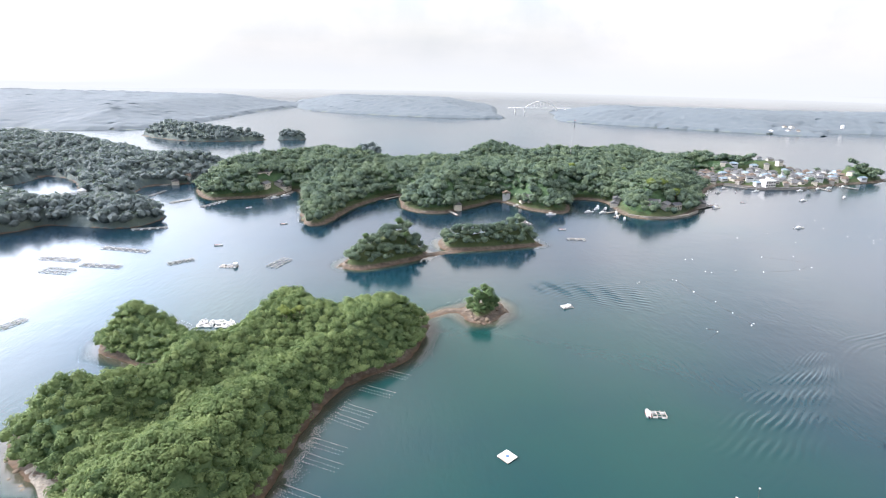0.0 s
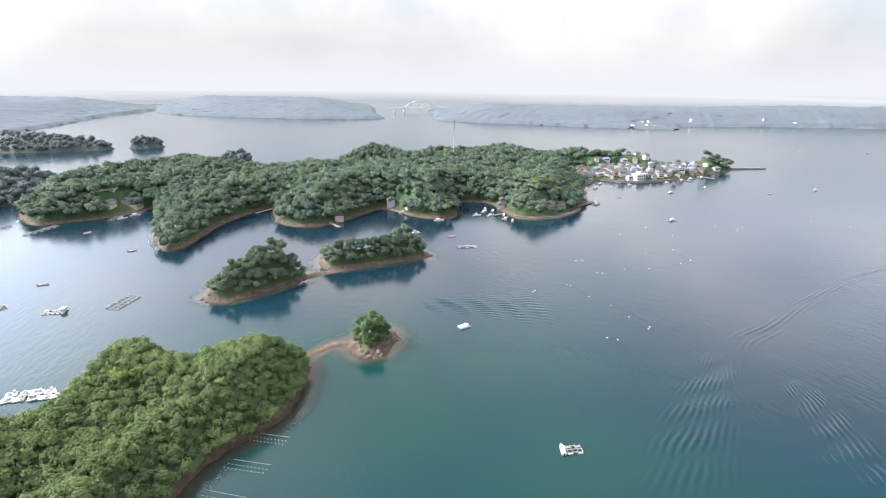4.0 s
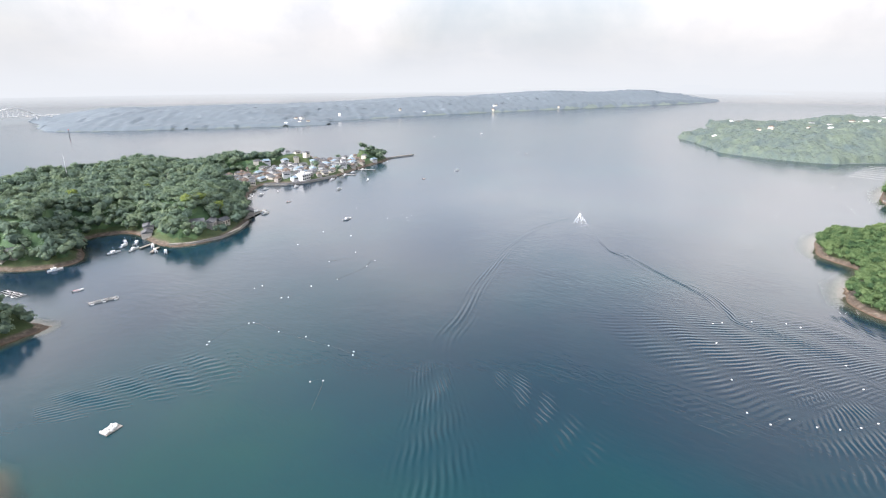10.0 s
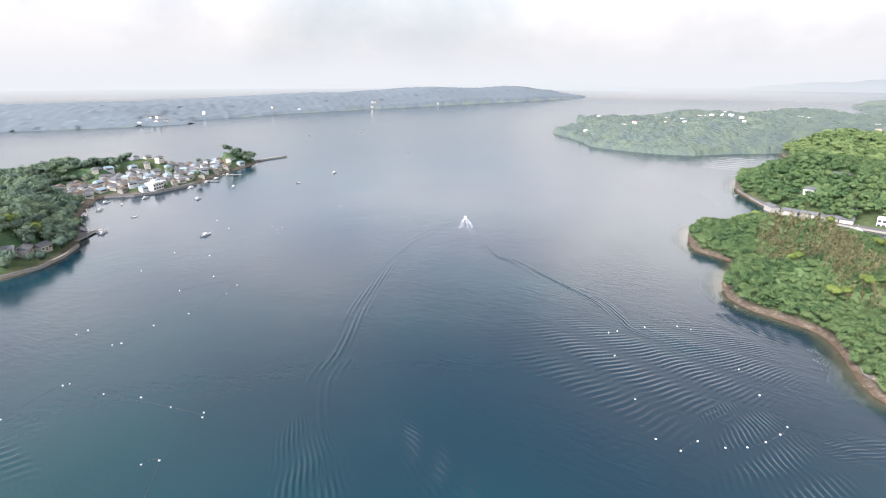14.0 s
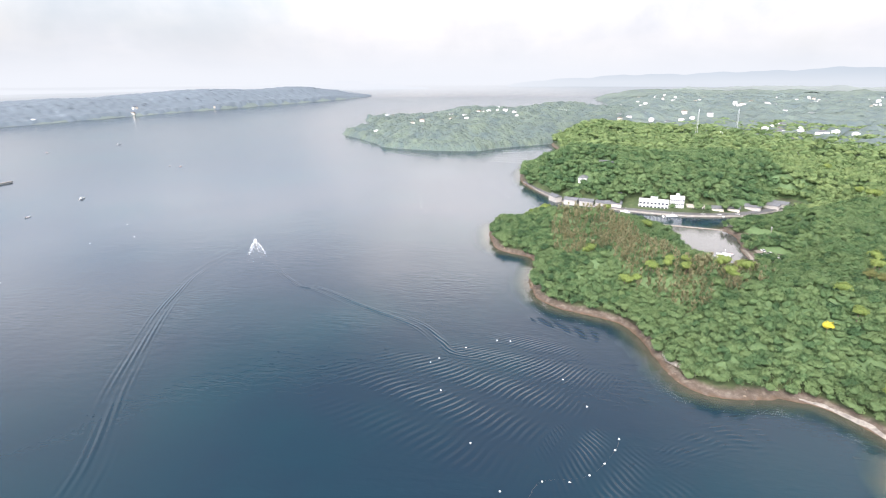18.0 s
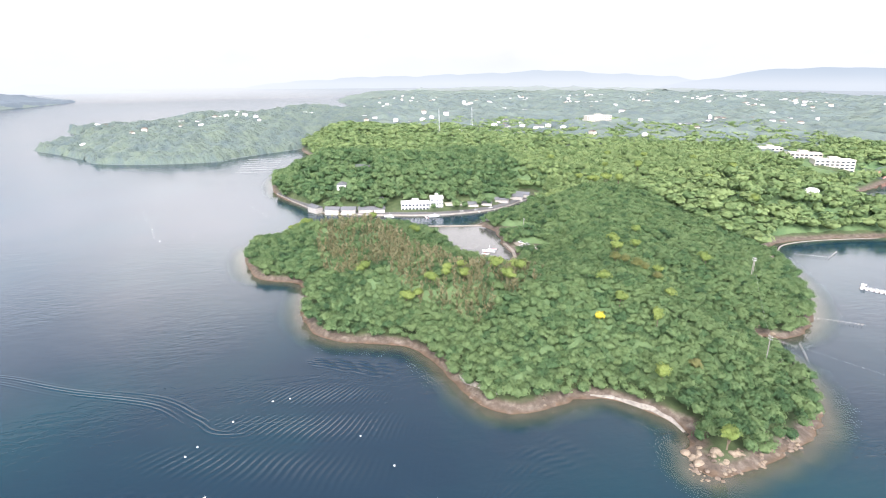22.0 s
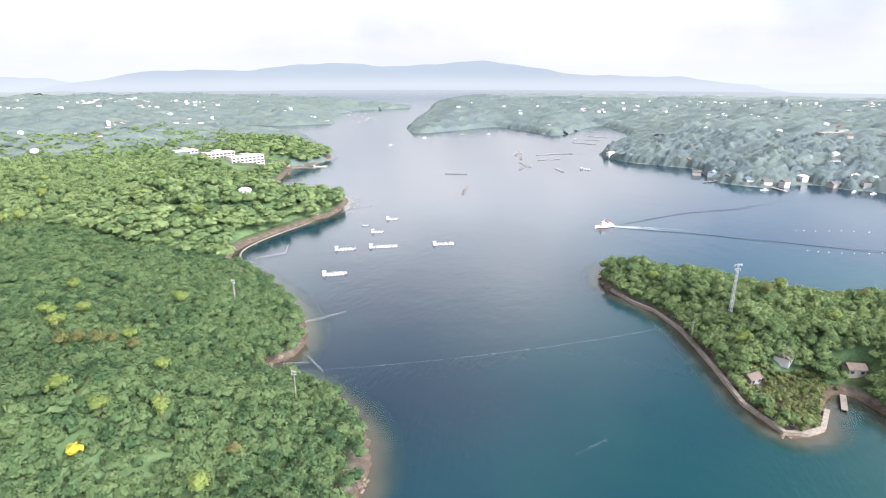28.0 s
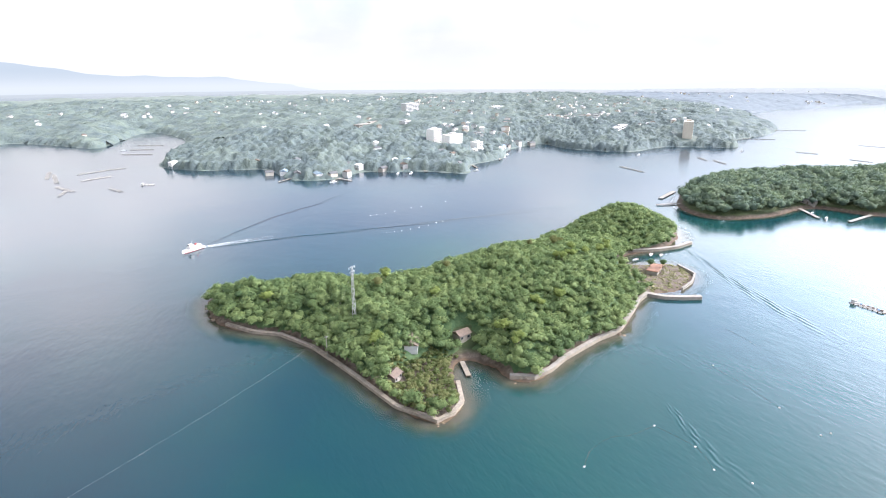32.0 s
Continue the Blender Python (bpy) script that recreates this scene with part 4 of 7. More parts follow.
def shallows(land, reach):
    """The pale water over the sloping bed round a coast."""
    p = land.ring
    d = np.roll(p, -1, 0) - np.roll(p, 1, 0)
    d /= np.linalg.norm(d, axis=1, keepdims=True) + 1e-9
    n = np.stack([d[:, 1], -d[:, 0]], 1)
    area = (p[:, 0] * np.roll(p[:, 1], -1) - np.roll(p[:, 0], -1) * p[:, 1]).sum()
    n = n if area > 0 else -n
    N, cols = len(p), (-0.1, 0.15, 0.4, 0.7, 1.0)
    V = np.concatenate([np.c_[p + n * reach * c, np.full(N, 0.03 + 0.004 * (1 - c))] for c in cols])
    T = np.concatenate([np.full(N, max(c, 0.0)) for c in cols])
    F = []
    for k in range(len(cols) - 1):
        a = k * N + np.arange(N)
        b = k * N + (np.arange(N) + 1) % N
        F += [np.stack([a, b, b + N], 1), np.stack([a, b + N, a + N], 1)]
    ob = new("shallow_water", tri_mesh("shallow_water", V, np.concatenate(F), SHALLOW, T))
    tagged(ob, "clear brownish shallow water along the shore", "water", kind="structure")


for q, reach in ((near, 9), (islet, 10), (spit, 5), (twin_a, 7), (twin_b, 7), (pen, 13), (pyl, 12), (mid, 5), (isl3, 7)):
    shallows(q, reach)


def sand_strip(name, land, line, width, label):
    """A strip of light sand laid on the shore."""
    line = smooth_line(line, 6)
    V, F = [], []
    for k, (x, y) in enumerate(line):
        d = np.array(line[min(k + 1, len(line) - 1)]) - np.array(line[max(k - 1, 0)])
        d = d / (np.linalg.norm(d) + 1e-9)
        s = np.array((-d[1], d[0]))
        w = width * (0.35 + 0.65 * math.sin(math.pi * k / (len(line) - 1)))
        for m in (-0.5, -0.17, 0.17, 0.5):
            q = np.array((x, y)) + s * w * m
            V.append((q[0], q[1], max(height_at(land, *q), 0.05) + (0.22 if abs(m) < 0.3 else -0.1)))
    for k in range(len(line) - 1):
        for c in range(3):
            a = 4 * k + c
            F.append((a, a + 1, a + 5, a + 4))
    ob = new(name, mesh_of(name, V, F, SAND))
    return tagged(ob, label, "beach", kind="structure")


def smooth_line(points, n):
    p = np.array(points, float)
    p = np.concatenate([p[:1], p, p[-1:]])
    out = []
    for a, b, c, d in zip(p, p[1:], p[2:], p[3:]):
        for t in np.linspace(0, 1, n, endpoint=False):
            out.append(tuple(0.5 * (2 * b + (c - a) * t + (2 * a - 5 * b + 4 * c - d) * t**2 + (3 * b - a - 3 * c + d) * t**3)))
    return out + [tuple(p[-1])]


sand_strip("white_beach", pen, [(290, 8), (286, 0), (279, -6), (270, -11), (262, -11)], 3.2, "narrow white shell beach below the woods")
sand_strip("shell_beach", pen, [(318, 52), (312, 50), (304, 46), (297, 42)], 2.2, "thin pale strip of shell sand")
sand_strip("shell_beach_south", pen, [(402, -196), (417, -216), (419, -248), (411, -296)], 1.8, "long thin pale beach under the trees")
sand_strip("cove_beach", near, [(-103, 112), (-108, 122), (-116, 131), (-126, 137)], 6.0, "pale rock and sand beach of a small cove")


# the tidal lagoon: its grey colour holds pale silt and a painted sky reflection
SILT_SKY = Mat("silt_sky_water").set(Roughness=0.12, IOR=1.36)
SILT_SKY.colour(SILT_SKY.ramp(SILT_SKY.noise(0.05, 5, 0.6), (0.3, (0.055, 0.055, 0.052)), (0.7, (0.085, 0.083, 0.077))))
SILT_SKY.bump(SILT_SKY.noise(0.5, 3), 0.2, 0.1)
lagoon_ring = [(536, 22), (531, 0), (524, -30), (516, -42), (482, -42), (440, -34), (420, -14), (455, 8), (500, 16), (528, 36)]
lagoon = new("lagoon", mesh_of("lagoon", [(x, y, 0.06) for x, y in lagoon_ring], [tuple(range(len(lagoon_ring)))[::-1]], SILT_SKY.m))
tagged(lagoon, "still grey tidal lagoon, coloured by pale silt and painted sky reflection", "water", kind="structure")


# ---- boulders ----
def boulder(seed, mat):
    r = random.Random(seed)
    bm = bmesh.new()
    bmesh.ops.create_icosphere(bm, subdivisions=2, radius=1)
    k = [Vector((r.uniform(-1, 1), r.uniform(-1, 1), r.uniform(-1, 1))).normalized() for _ in range(7)]
    for v in bm.verts:
        cut = min(0.72 / max(v.co.dot(q), 0.72) for q in k)
        v.co = v.co * cut * r.uniform(0.92, 1.06)
        v.co.z *= 0.7
    me = bpy.data.meshes.new("boulder")
    bm.to_mesh(me)
    bm.free()
    me.materials.append(mat)
    return me


STONES = [boulder(k, ROCK if k % 3 else PALE_ROCK) for k in range(8)]


def rocks(land, x, y, r, n, big, pale=False):
    for _ in range(n):
        a, u = dice.uniform(0, 6.28), math.sqrt(dice.random()) * r
        px, py = x + u * math.cos(a), y + u * math.sin(a)
        z = height_at(land, px, py)
        if z < -0.6:
            continue
        s = big * dice.uniform(0.35, 1.0)
        ob = new("boulder", STONES[dice.choice((0, 3, 6)) if pale else dice.randrange(8)])
        ob.matrix_basis = Matrix.LocRotScale((px, py, z + 0.1 * s), Euler((dice.uniform(-0.3, 0.3), dice.uniform(-0.3, 0.3), dice.uniform(0, 6.28))), (s * 1.2, s, s * dice.uniform(0.7, 1.1)))
        tagged(ob, "rough pale boulder on the rocky point" if pale else "rough brown boulder lying on the shore", "rock", "shore rocks")


for x, y, r, n, big, pale in ((250, -5, 3, 7, 1.7, True), (247.5, -12, 3, 7, 1.6, True), (246, -18, 2.5, 5, 1.4, True), (249, -29, 3, 6, 1.6, True), (249.5, -41, 3, 6, 1.6, True), (244, 0, 3, 14, 0.8, False), (243, -12, 3, 16, 0.9, False), (243, -24, 3, 16, 0.9, False), (246, -39, 3, 14, 0.9, False), (254, -54, 3, 12, 0.8, False), (245, -6, 6, 20, 0.9, False), (249, -32, 6, 14, 0.8, False), (251, -10, 4, 5, 1.3, True), (247, -28, 4, 4, 1.1, True), (244, -20, 4, 12, 0.9, False), (262, -64, 5, 8, 1.2, False), (312, -92, 6, 9, 1.3, True),
                              (288, 25, 5, 9, 1.1, False), (300, 49, 5, 7, 1.0, False), (20, 249, 6, 12, 1.4, False), (30, 262, 5, 9, 1.3, False), (13, 255, 4, 6, 1.0, False), (-62, 326, 5, 9, 1.4, False), (70, 380, 4, 6, 1.2, False),
                              (2, 392, 3, 6, 1.8, False), (181, -240, 6, 14, 1.3, False), (183, -228, 5, 9, 1.2, False), (121, -103, 4, 8, 1.0, True), (80, -110, 4, 8, 0.8, False), (18, -123, 3, 6, 1.2, False), (-132, 138, 7, 12, 1.0, True),
                              (-118, 130, 5, 12, 1.0, True), (-9, 240, 4, 8, 0.9, False), (415, -318, 8, 8, 1.4, True), (428, -384, 6, 7, 1.8, True), (-205, -240, 6, 8, 1.4, False), (389, 107, 4, 6, 1.0, False), (450, 130, 5, 6, 1.0, False)):
    land = pen if x > 240 else pyl if y < 0 and x > -195 else isl3 if y < 0 else islet if 8 < x < 35 and y < 300 else near if x < 0 and y < 300 else twin_a if x < -20 else twin_b
    rocks(land, x, y, r, n, big, pale)


# ---- single trees ----
def tree_model(name, mat, seed, label, leaves=230, size=0.17, clumps=9):
    e = new(name)
    tagged(e, label, "tree")
    bm = bmesh.new()
    rod(bm, (0, 0, -1.0), (0.05, 0.02, 0.75), 0.085, 0.05)
    part("trunk", bm, BARK, e)
    r = random.Random(seed)
    for k in range(3):
        a = k * 2.1 + r.uniform(-0.4, 0.4)
        part("limb", rodded((0.04, 0, 0.35 + 0.1 * k), (0.5 * math.cos(a), 0.5 * math.sin(a), 0.85), 0.04, 0.015, 5), BARK, e)
    v, f, s, q = crown(seed, clumps, leaves, size, 1.15)
    c = new("crown", tri_mesh("crown", v, f, mat, s + 0.5, normals=q))
    c.parent = e
    return e


BROAD = "broad crown among evergreen woods"
models = {}
for key, mat, text in (("bright", LEAF_BRIGHT, "tree in fresh yellow-green leaf, " + BROAD), ("yellow", LEAF_YELLOW, "tree in full bright yellow blossom, " + BROAD), ("rusty", LEAF_BROWN, "tree with rusty olive-brown leaves, " + BROAD), ("green", LEAF, "dark evergreen tree with a rounded crown")):
    models[key] = [tree_model("tree", mat, 100 + 7 * k + len(key), text) for k in range(2 if key != "yellow" else 1)]
used_model = set()


def plant(key, x, y, z, size):
    m = Matrix.LocRotScale((x, y, z), Euler((0, 0, dice.uniform(0, 6.28))), (size, size, size * dice.uniform(0.9, 1.15)))
    proto = dice.choice(models[key])
    if proto.name not in used_model:
        used_model.add(proto.name)
        proto.matrix_basis = m
        return proto
    return copy_thing(proto, Matrix.LocRotScale(*m.decompose()[:2], None) @ Matrix.Diagonal((*[a / b for a, b in zip(m.to_scale(), proto.scale)], 1)))


def plant_all(key, land, places, size, rise=3.0):
    for x, y in places:
        for k in range(2 if key == "bright" else 1):
            px, py = x + dice.uniform(-2.5, 2.5) * k, y + dice.uniform(-2.5, 2.5) * k
            plant(key, px, py, height_at(land, px, py) + rise + 3.1 + 1.0 * float(canopy(np.array([[px, py]]))[0]), size * dice.uniform(0.75, 1.1))


plant_all("bright", pen, [(369, 60), (369, 54), (373, 46), (376, 38), (386, 28), (375, 12), (363, 9), (354, 9), (351, 17), (403, -9), (372, 30), (366, 16), (396, 75), (282, -16), (247, -14), (354, -65), (330, -20), (318, -22), (306, -30), (322, -48)], 3.1, 3.0)
plant_all("bright", pen, [(520, 110), (506, 99), (493, 56), (478, 29), (514, 104), (524, 100), (421, -99), (394, -67), (385, -74), (383, -60), (360, -100)], 3.2, 3.6)
plant_all("bright", pen, [(547, -145), (550, -170), (552, -160), (597, -285), (531, -249), (541, -139), (509, -363), (460, -230), (620, -200), (680, -240), (580, -210), (640, -260), (560, -300), (600, -160), (700, -180)], 4.2, 4.6)
plant_all("yellow", pen, [(313, -8)], 2.2)
plant_all("rusty", pen, [(362, -52), (356, -55), (352, -57), (346, -60), (280, -28), (366, -49)], 3.0)
plant_all("bright", near, [(-62, 217), (-67, 214)], 2.4)
plant_all("bright", pyl, [(75, -132), (74, -123), (-1, -182), (-7, -177), (14, -171), (52, -138), (103, -198), (-20, -180), (-30, -185), (6, -176), (40, -140), (-50, -205), (126, -150), (160, -215), (90, -170)], 2.9)
plant_all("rusty", pyl, [(0, -196), (14, -200), (-8, -200), (110, -190), (70, -195)], 2.8)
plant_all("bright", mid, [(190, 500), (205, 505), (215, 498), (140, 600), (200, 610)], 4.2, 4.0)
plant_all("green", islet, [(17, 260), (22, 263), (24, 257), (19, 255)], 3.3, 2.2)
plant_all("green", pyl, [(-58, -176), (-64, -172), (170, -225)], 3.2, 1.5)
plant_all("green", twin_a, [(-30, 352), (-25, 345), (-50, 335)], 3.2, 2.0)


# ---- rafts, buoys and lines ----
def frame_raft(x0, y0, x1, y1, width, label, floats=True):
    """A pearl raft of long poles lashed over cross poles."""
    a, b = Vector((x0, y0, 0)), Vector((x1, y1, 0))
    n = (b - a).length
    e = empty("pearl_raft", pose(*((a + b) / 2).to_tuple(), 0, 0, math.degrees(math.atan2(y1 - y0, x1 - x0))), label, "raft", "pearl rafts in the bay")
    beam = None
    for k in range(3):
        y = (k - 1) * width / 2
        if beam is None:
            beam = part("long_pole", rodded((-n / 2, 0, 0.5), (n / 2, 0, 0.5), 0.16, n=6), TIMBER, e)
            beam.matrix_basis = pose(0, y, 0)
        else:
            share("long_pole", beam, e, pose(0, y, 0))
    bar = None
    count = max(3, int(n / 2.6))
    for k in range(count + 1):
        m = pose(-n / 2 + n * k / count, 0, 0)
        if bar is None:
            bar = part("cross_pole", rodded((0, -width / 2 - 0.4, 0.7), (0, width / 2 + 0.4, 0.7), 0.12, n=6), TIMBER, e)
            bar.matrix_basis = m
        else:
            share("cross_pole", bar, e, m)
    drum = None
    if floats:
        for k in range(0, count, 2):
            for s in (-1, 1):
                m = pose(-n / 2 + n * (k + 0.5) / count, s * width / 2, 0)
                if drum is None:
                    drum = part("float", rodded((-0.8, 0, 0.15), (0.8, 0, 0.15), 0.38, n=8), FLOAT, e, "white plastic float")
                    drum.matrix_basis = m
                else:
                    share("float", drum, e, m)
    return e


def work_raft(x0, y0, x1, y1, width, label):
    """A work raft with a plank deck, a hut at one end and crates."""
    n = math.hypot(x1 - x0, y1 - y0)
    e = empty("work_raft", pose((x0 + x1) / 2, (y0 + y1) / 2, 0, 0, 0, math.degrees(math.atan2(y1 - y0, x1 - x0))), label, "raft", "work rafts moored off the peninsula")
    h, w = n / 2, width / 2
    part("pontoon", boxed(-h, h, -w, w, -0.3, 0.35), TIMBER_DARK, e, "dark floating base")
    plank = None
    count = int(n / 0.95)
    for k in range(count):
        m = pose(-h + n * (k + 0.5) / count, 0, 0)
        if plank is None:
            plank = part("plank", boxed(-0.38, 0.38, -w - 0.1, w + 0.1, 0.36, 0.5), TIMBER, e, "pale weathered deck plank")
            plank.matrix_basis = m
        else:
            share("plank", plank, e, m)
    hut = part("hut", boxed(-h + 0.5, -h + 2.3, -w + 0.5, w - 0.5, 0.5, 2.1), PALE, e, "small pale hut")
    part("hut_roof", boxed(-h + 0.3, -h + 2.6, -w + 0.3, w - 0.3, 2.1, 2.25), WHITE, hut)
    part("hut_window", boxed(-h + 2.3, -h + 2.34, -0.5, 0.5, 1.2, 1.8), DARK_GLASS, hut)
    drum = None
    for k in range(int(n / 2.2)):
        for s in (-1, 1):
            m = pose(-h + 1.2 + 2.2 * k, s * (w + 0.25), 0)
            if drum is None:
                drum = part("float", rodded((-0.7, 0, 0.12), (0.7, 0, 0.12), 0.34, n=8), FLOAT, e, "white plastic float")
                drum.matrix_basis = m
            else:
                share("float", drum, e, m)
    x = -h + 3.0
    while x < h - 0.8:
        y, g = dice.uniform(-w * 0.7, w * 0.2), dice.uniform(0.5, 1.2)
        part("crate", boxed(x, x + g, y, y + dice.uniform(0.5, 1.1), 0.5, 0.5 + dice.uniform(0.3, 0.8)), dice.choice((FLOAT, FLOAT, BLUE, STEEL, TIMBER_DARK, PALE)), e)
        x += g + dice.uniform(0.2, 1.0)
    for s in (-1, 1):
        part("rail", rodded((-h + 3, s * w, 0.95), (h, s * w, 0.95), 0.05, n=5), STEEL, e)
    return e


LONG_RAFT = "long raft of weathered poles on white floats"
for q in ((-259, 331, -233, 328, 4.5), (-226, 320, -200, 317, 4), (-234, 355, -199, 348, 4), (-243, 310, -224, 307, 8), (-174, 324, -162, 334, 4), (-287, 482, -276, 505, 4), (-218, 477, -207, 503, 4), (-253, 490, -241, 508, 4), (-239, 400, -215, 408, 3),
          (-108, 322, -102, 338, 7), (-207, 230, -203, 241, 4), (94, 397, 108, 396, 3.2), (66, 452, 72, 436, 4.5)):
    frame_raft(*q, LONG_RAFT)
for q in ((373, -544, 346, -548, 4), (330, -480, 322, -436, 3), (289, -627, 292, -600, 3), (322, -771, 318, -720, 4), (289, -736, 262, -757, 4), (262, -757, 240, -765, 4), (251, -913, 209, -891, 4), (241, -966, 207, -955, 4), (230, -1025, 192, -1005, 4), (-330, -480, -324, -435, 4), (301, -658, 282, -621, 4), (315, -750, 304, -684, 4), (249, -620, 238, -598, 4), (-664, -456, -670, -427, 3), (-527, -390, -523, -368, 3), (-653, -376, -653, -346, 3), (-836, -458, -842, -420, 3), (-486, -487, -470, -461, 4), (-481, -458, -467, -430, 4), (-757, -609, -795, -573, 4), (-951, -680, -1010, -647, 4), (281, -685, 253, -706, 3), (-382, 508, -354, 536, 5), (-286, 517, -283, 543, 3), (-172, 512, -169, 533, 4), (-159, 531, -155, 552, 4), (-298, 566, -291, 613, 5)):
    frame_raft(*q, "dark pole raft far out in the bay", False)
WORK = "white work raft with a hut and crates"
for q in ((343, -191, 330, -198, 3.4), (359, -237, 346, -243, 3.2), (339, -249, 321, -258, 3.2), (299, -268, 285, -275, 3.2), (353, -284, 344, -288, 3.0), (357, -323, 348, -327, 3.2), (-117, -95, -117, -79, 3.2), (549, -541, 535, -550, 3.4), (220, -629, 208, -623, 4), (-129, 322, -140, 322, 4)):
    work_raft(*q, WORK)

# the square raft and the grid raft with its boat
sq = empty("square_raft", pose(22, 147, 0, 0, 0, 42), "square pale plank raft with a coil of gear on it", "raft")
part("pontoon", boxed(-2.3, 2.3, -2.3, 2.3, -0.25, 0.3), TIMBER_DARK, sq)
for k in range(8):
    part("plank", boxed(-2.4 + 0.6 * k + 0.03, -2.4 + 0.6 * k + 0.57, -2.4, 2.4, 0.3, 0.42 + 0.02 * (k % 3)), FLOAT if k % 4 else CREAM, sq)
part("gear_coil", lathe([(0.55, 0.42), (0.6, 0.6), (0.42, 0.78), (0.2, 0.74)], 12), BLUE, sq, "blue coil of rope")
part("crossbar", boxed(-2.4, 2.4, -0.12, 0.12, 0.46, 0.56), TIMBER, sq)
grid = frame_raft(77.5, 171.8, 82.5, 171.4, 3.2, "small pole raft with a white skiff alongside")
heap = empty("float_heap", pose(67, 268.5, 0, 0, 0, 20), "raft heaped with white plastic floats", "raft")
part("base", boxed(-3, 3, -1.8, 1.8, -0.2, 0.35), TIMBER, heap)
ball = None
for k in range(42):
    m = pose(dice.uniform(-2.7, 2.7), dice.uniform(-1.5, 1.5), 0.55 + 0.5 * dice.random() ** 2, 0, 0, dice.uniform(0, 360))
    if ball is None:
        ball = part("float", lathe([(0.15, -0.42), (0.4, -0.25), (0.45, 0), (0.4, 0.25), (0.15, 0.42)], 8), FLOAT, heap)
        ball.matrix_basis = m
    else:
        share("float", ball, heap, m)

# sheds and heaps of gear behind the near island
for k in range(9):
    e = empty("gear_raft", pose(-116 + 4.2 * (k % 5) + dice.uniform(-0.6, 0.6), 237.5 + 4 * (k // 5), 0, 0, 0, 20 + dice.uniform(-8, 8)), "white raft stacked with floats and cages by the island", "raft", "gear rafts by the island")
    part("deck", boxed(-1.9, 1.9, -1.6, 1.6, -0.2, 0.45), FLOAT, e)
    for j in range(4):
        x, y = dice.uniform(-1.5, 0.9), dice.uniform(-1.3, 0.6)
        part("stack", boxed(x, x + 0.8, y, y + 0.7, 0.45, 0.8 + dice.random()), dice.choice((FLOAT, STEEL, WHITE)), e)

buoy = new("buoy")
tagged(buoy, "white plastic mooring buoy afloat on the bay", "buoy", "mooring buoys")
part("body", lathe([(0.12, -0.28), (0.27, -0.17), (0.32, 0.0), (0.31, 0.15), (0.18, 0.29), (0.08, 0.32)], 10), FLOAT, buoy)
part("eye", rodded((0, -0.09, 0.36), (0, 0.09, 0.36), 0.05, n=6), FLOAT_BLACK, buoy, "black rope eye")
spots = [(119, 308), (117, 306), (141, 313), (143, 312), (146, 294), (152, 280), (154, 265), (158, 252), (156, 250), (131, 245), (135, 242), (166, 354), (171, 354), (169, 330), (172, 328), (190, 333), (207, 331), (234, 337), (245, 342), (247, 365), (223, 362)]
spots += [(323, 419), (341, 420), (337, 410), (344, 412), (331, 402), (320, 444), (330, 471), (295, 147), (299, 144), (310, 134), (319, 121), (319, 115), (275, 139), (246, 124), (226, 113), (224, 105), (232, 101), (233, 93), (237, 87), (243, 82), (250, 78), (256, 76), (290, 93), (273, 85)]
spots += [(646, 232), (630, 228), (617, 224), (598, 215), (585, 213), (575, 211), (560, 207), (549, 201), (765, 179), (754, 173), (738, 169), (717, 169), (664, 155), (654, 149), (639, 142), (627, 137), (613, 133), (603, 129), (720, 187), (602, 172), (763, 224), (707, 259), (555, 180)]
spots += [(44, -386), (38, -387), (30, -387), (20, -391), (11, -394), (2, -396), (-8, -396), (-23, -404), (-37, -404), (51, -331), (45, -330), (39, -330), (31, -331), (23, -333), (14, -335), (5, -339), (-2, -341), (92, -61), (57, -66), (54, -52), (58, -42), (53, -33), (9, -53), (4, -84), (12, -37), (8, -36)]
spots += [(97, 135), (92, 128), (88, 131), (230, 410), (262, 425), (270, 400), (420, 420), (440, 400), (470, 430)]
for k, (x, y) in enumerate(spots):
    m = pose(x, y, 0.05, dice.uniform(-8, 8), dice.uniform(-8, 8), dice.uniform(0, 360))
    if k == 0:
        buoy.matrix_basis = m
    else:
        copy_thing(buoy, m)

# strings of small dark floats between the buoys
def float_string(line, gap, label):
    p = smooth_line(line, 10)
    e = empty("float_string", pose(line[0][0], line[0][1], 0), label, "float line", "float strings in the bay")
    bm, rest, bead = bmesh.new(), 0.0, None
    for a, b in zip(p, p[1:]):
        a, b = Vector((a[0] - line[0][0], a[1] - line[0][1], 0.03)), Vector((b[0] - line[0][0], b[1] - line[0][1], 0.03))
        rod(bm, a, b, 0.018, n=4)
        rest += (b - a).length
        if rest > gap:
            rest = 0.0
            if bead is None:
                bead = part("float", lathe([(0.04, -0.1), (0.13, 0), (0.04, 0.12)], 6), FLOAT_BLACK, e)
                bead.matrix_basis = Matrix.Translation(b)
            else:
                share("float", bead, e, Matrix.Translation(b))
    part("rope", bm, TIMBER_DARK, e, "thin dark rope")


DARK_LINE = "thin dark rope with small black floats on still water"
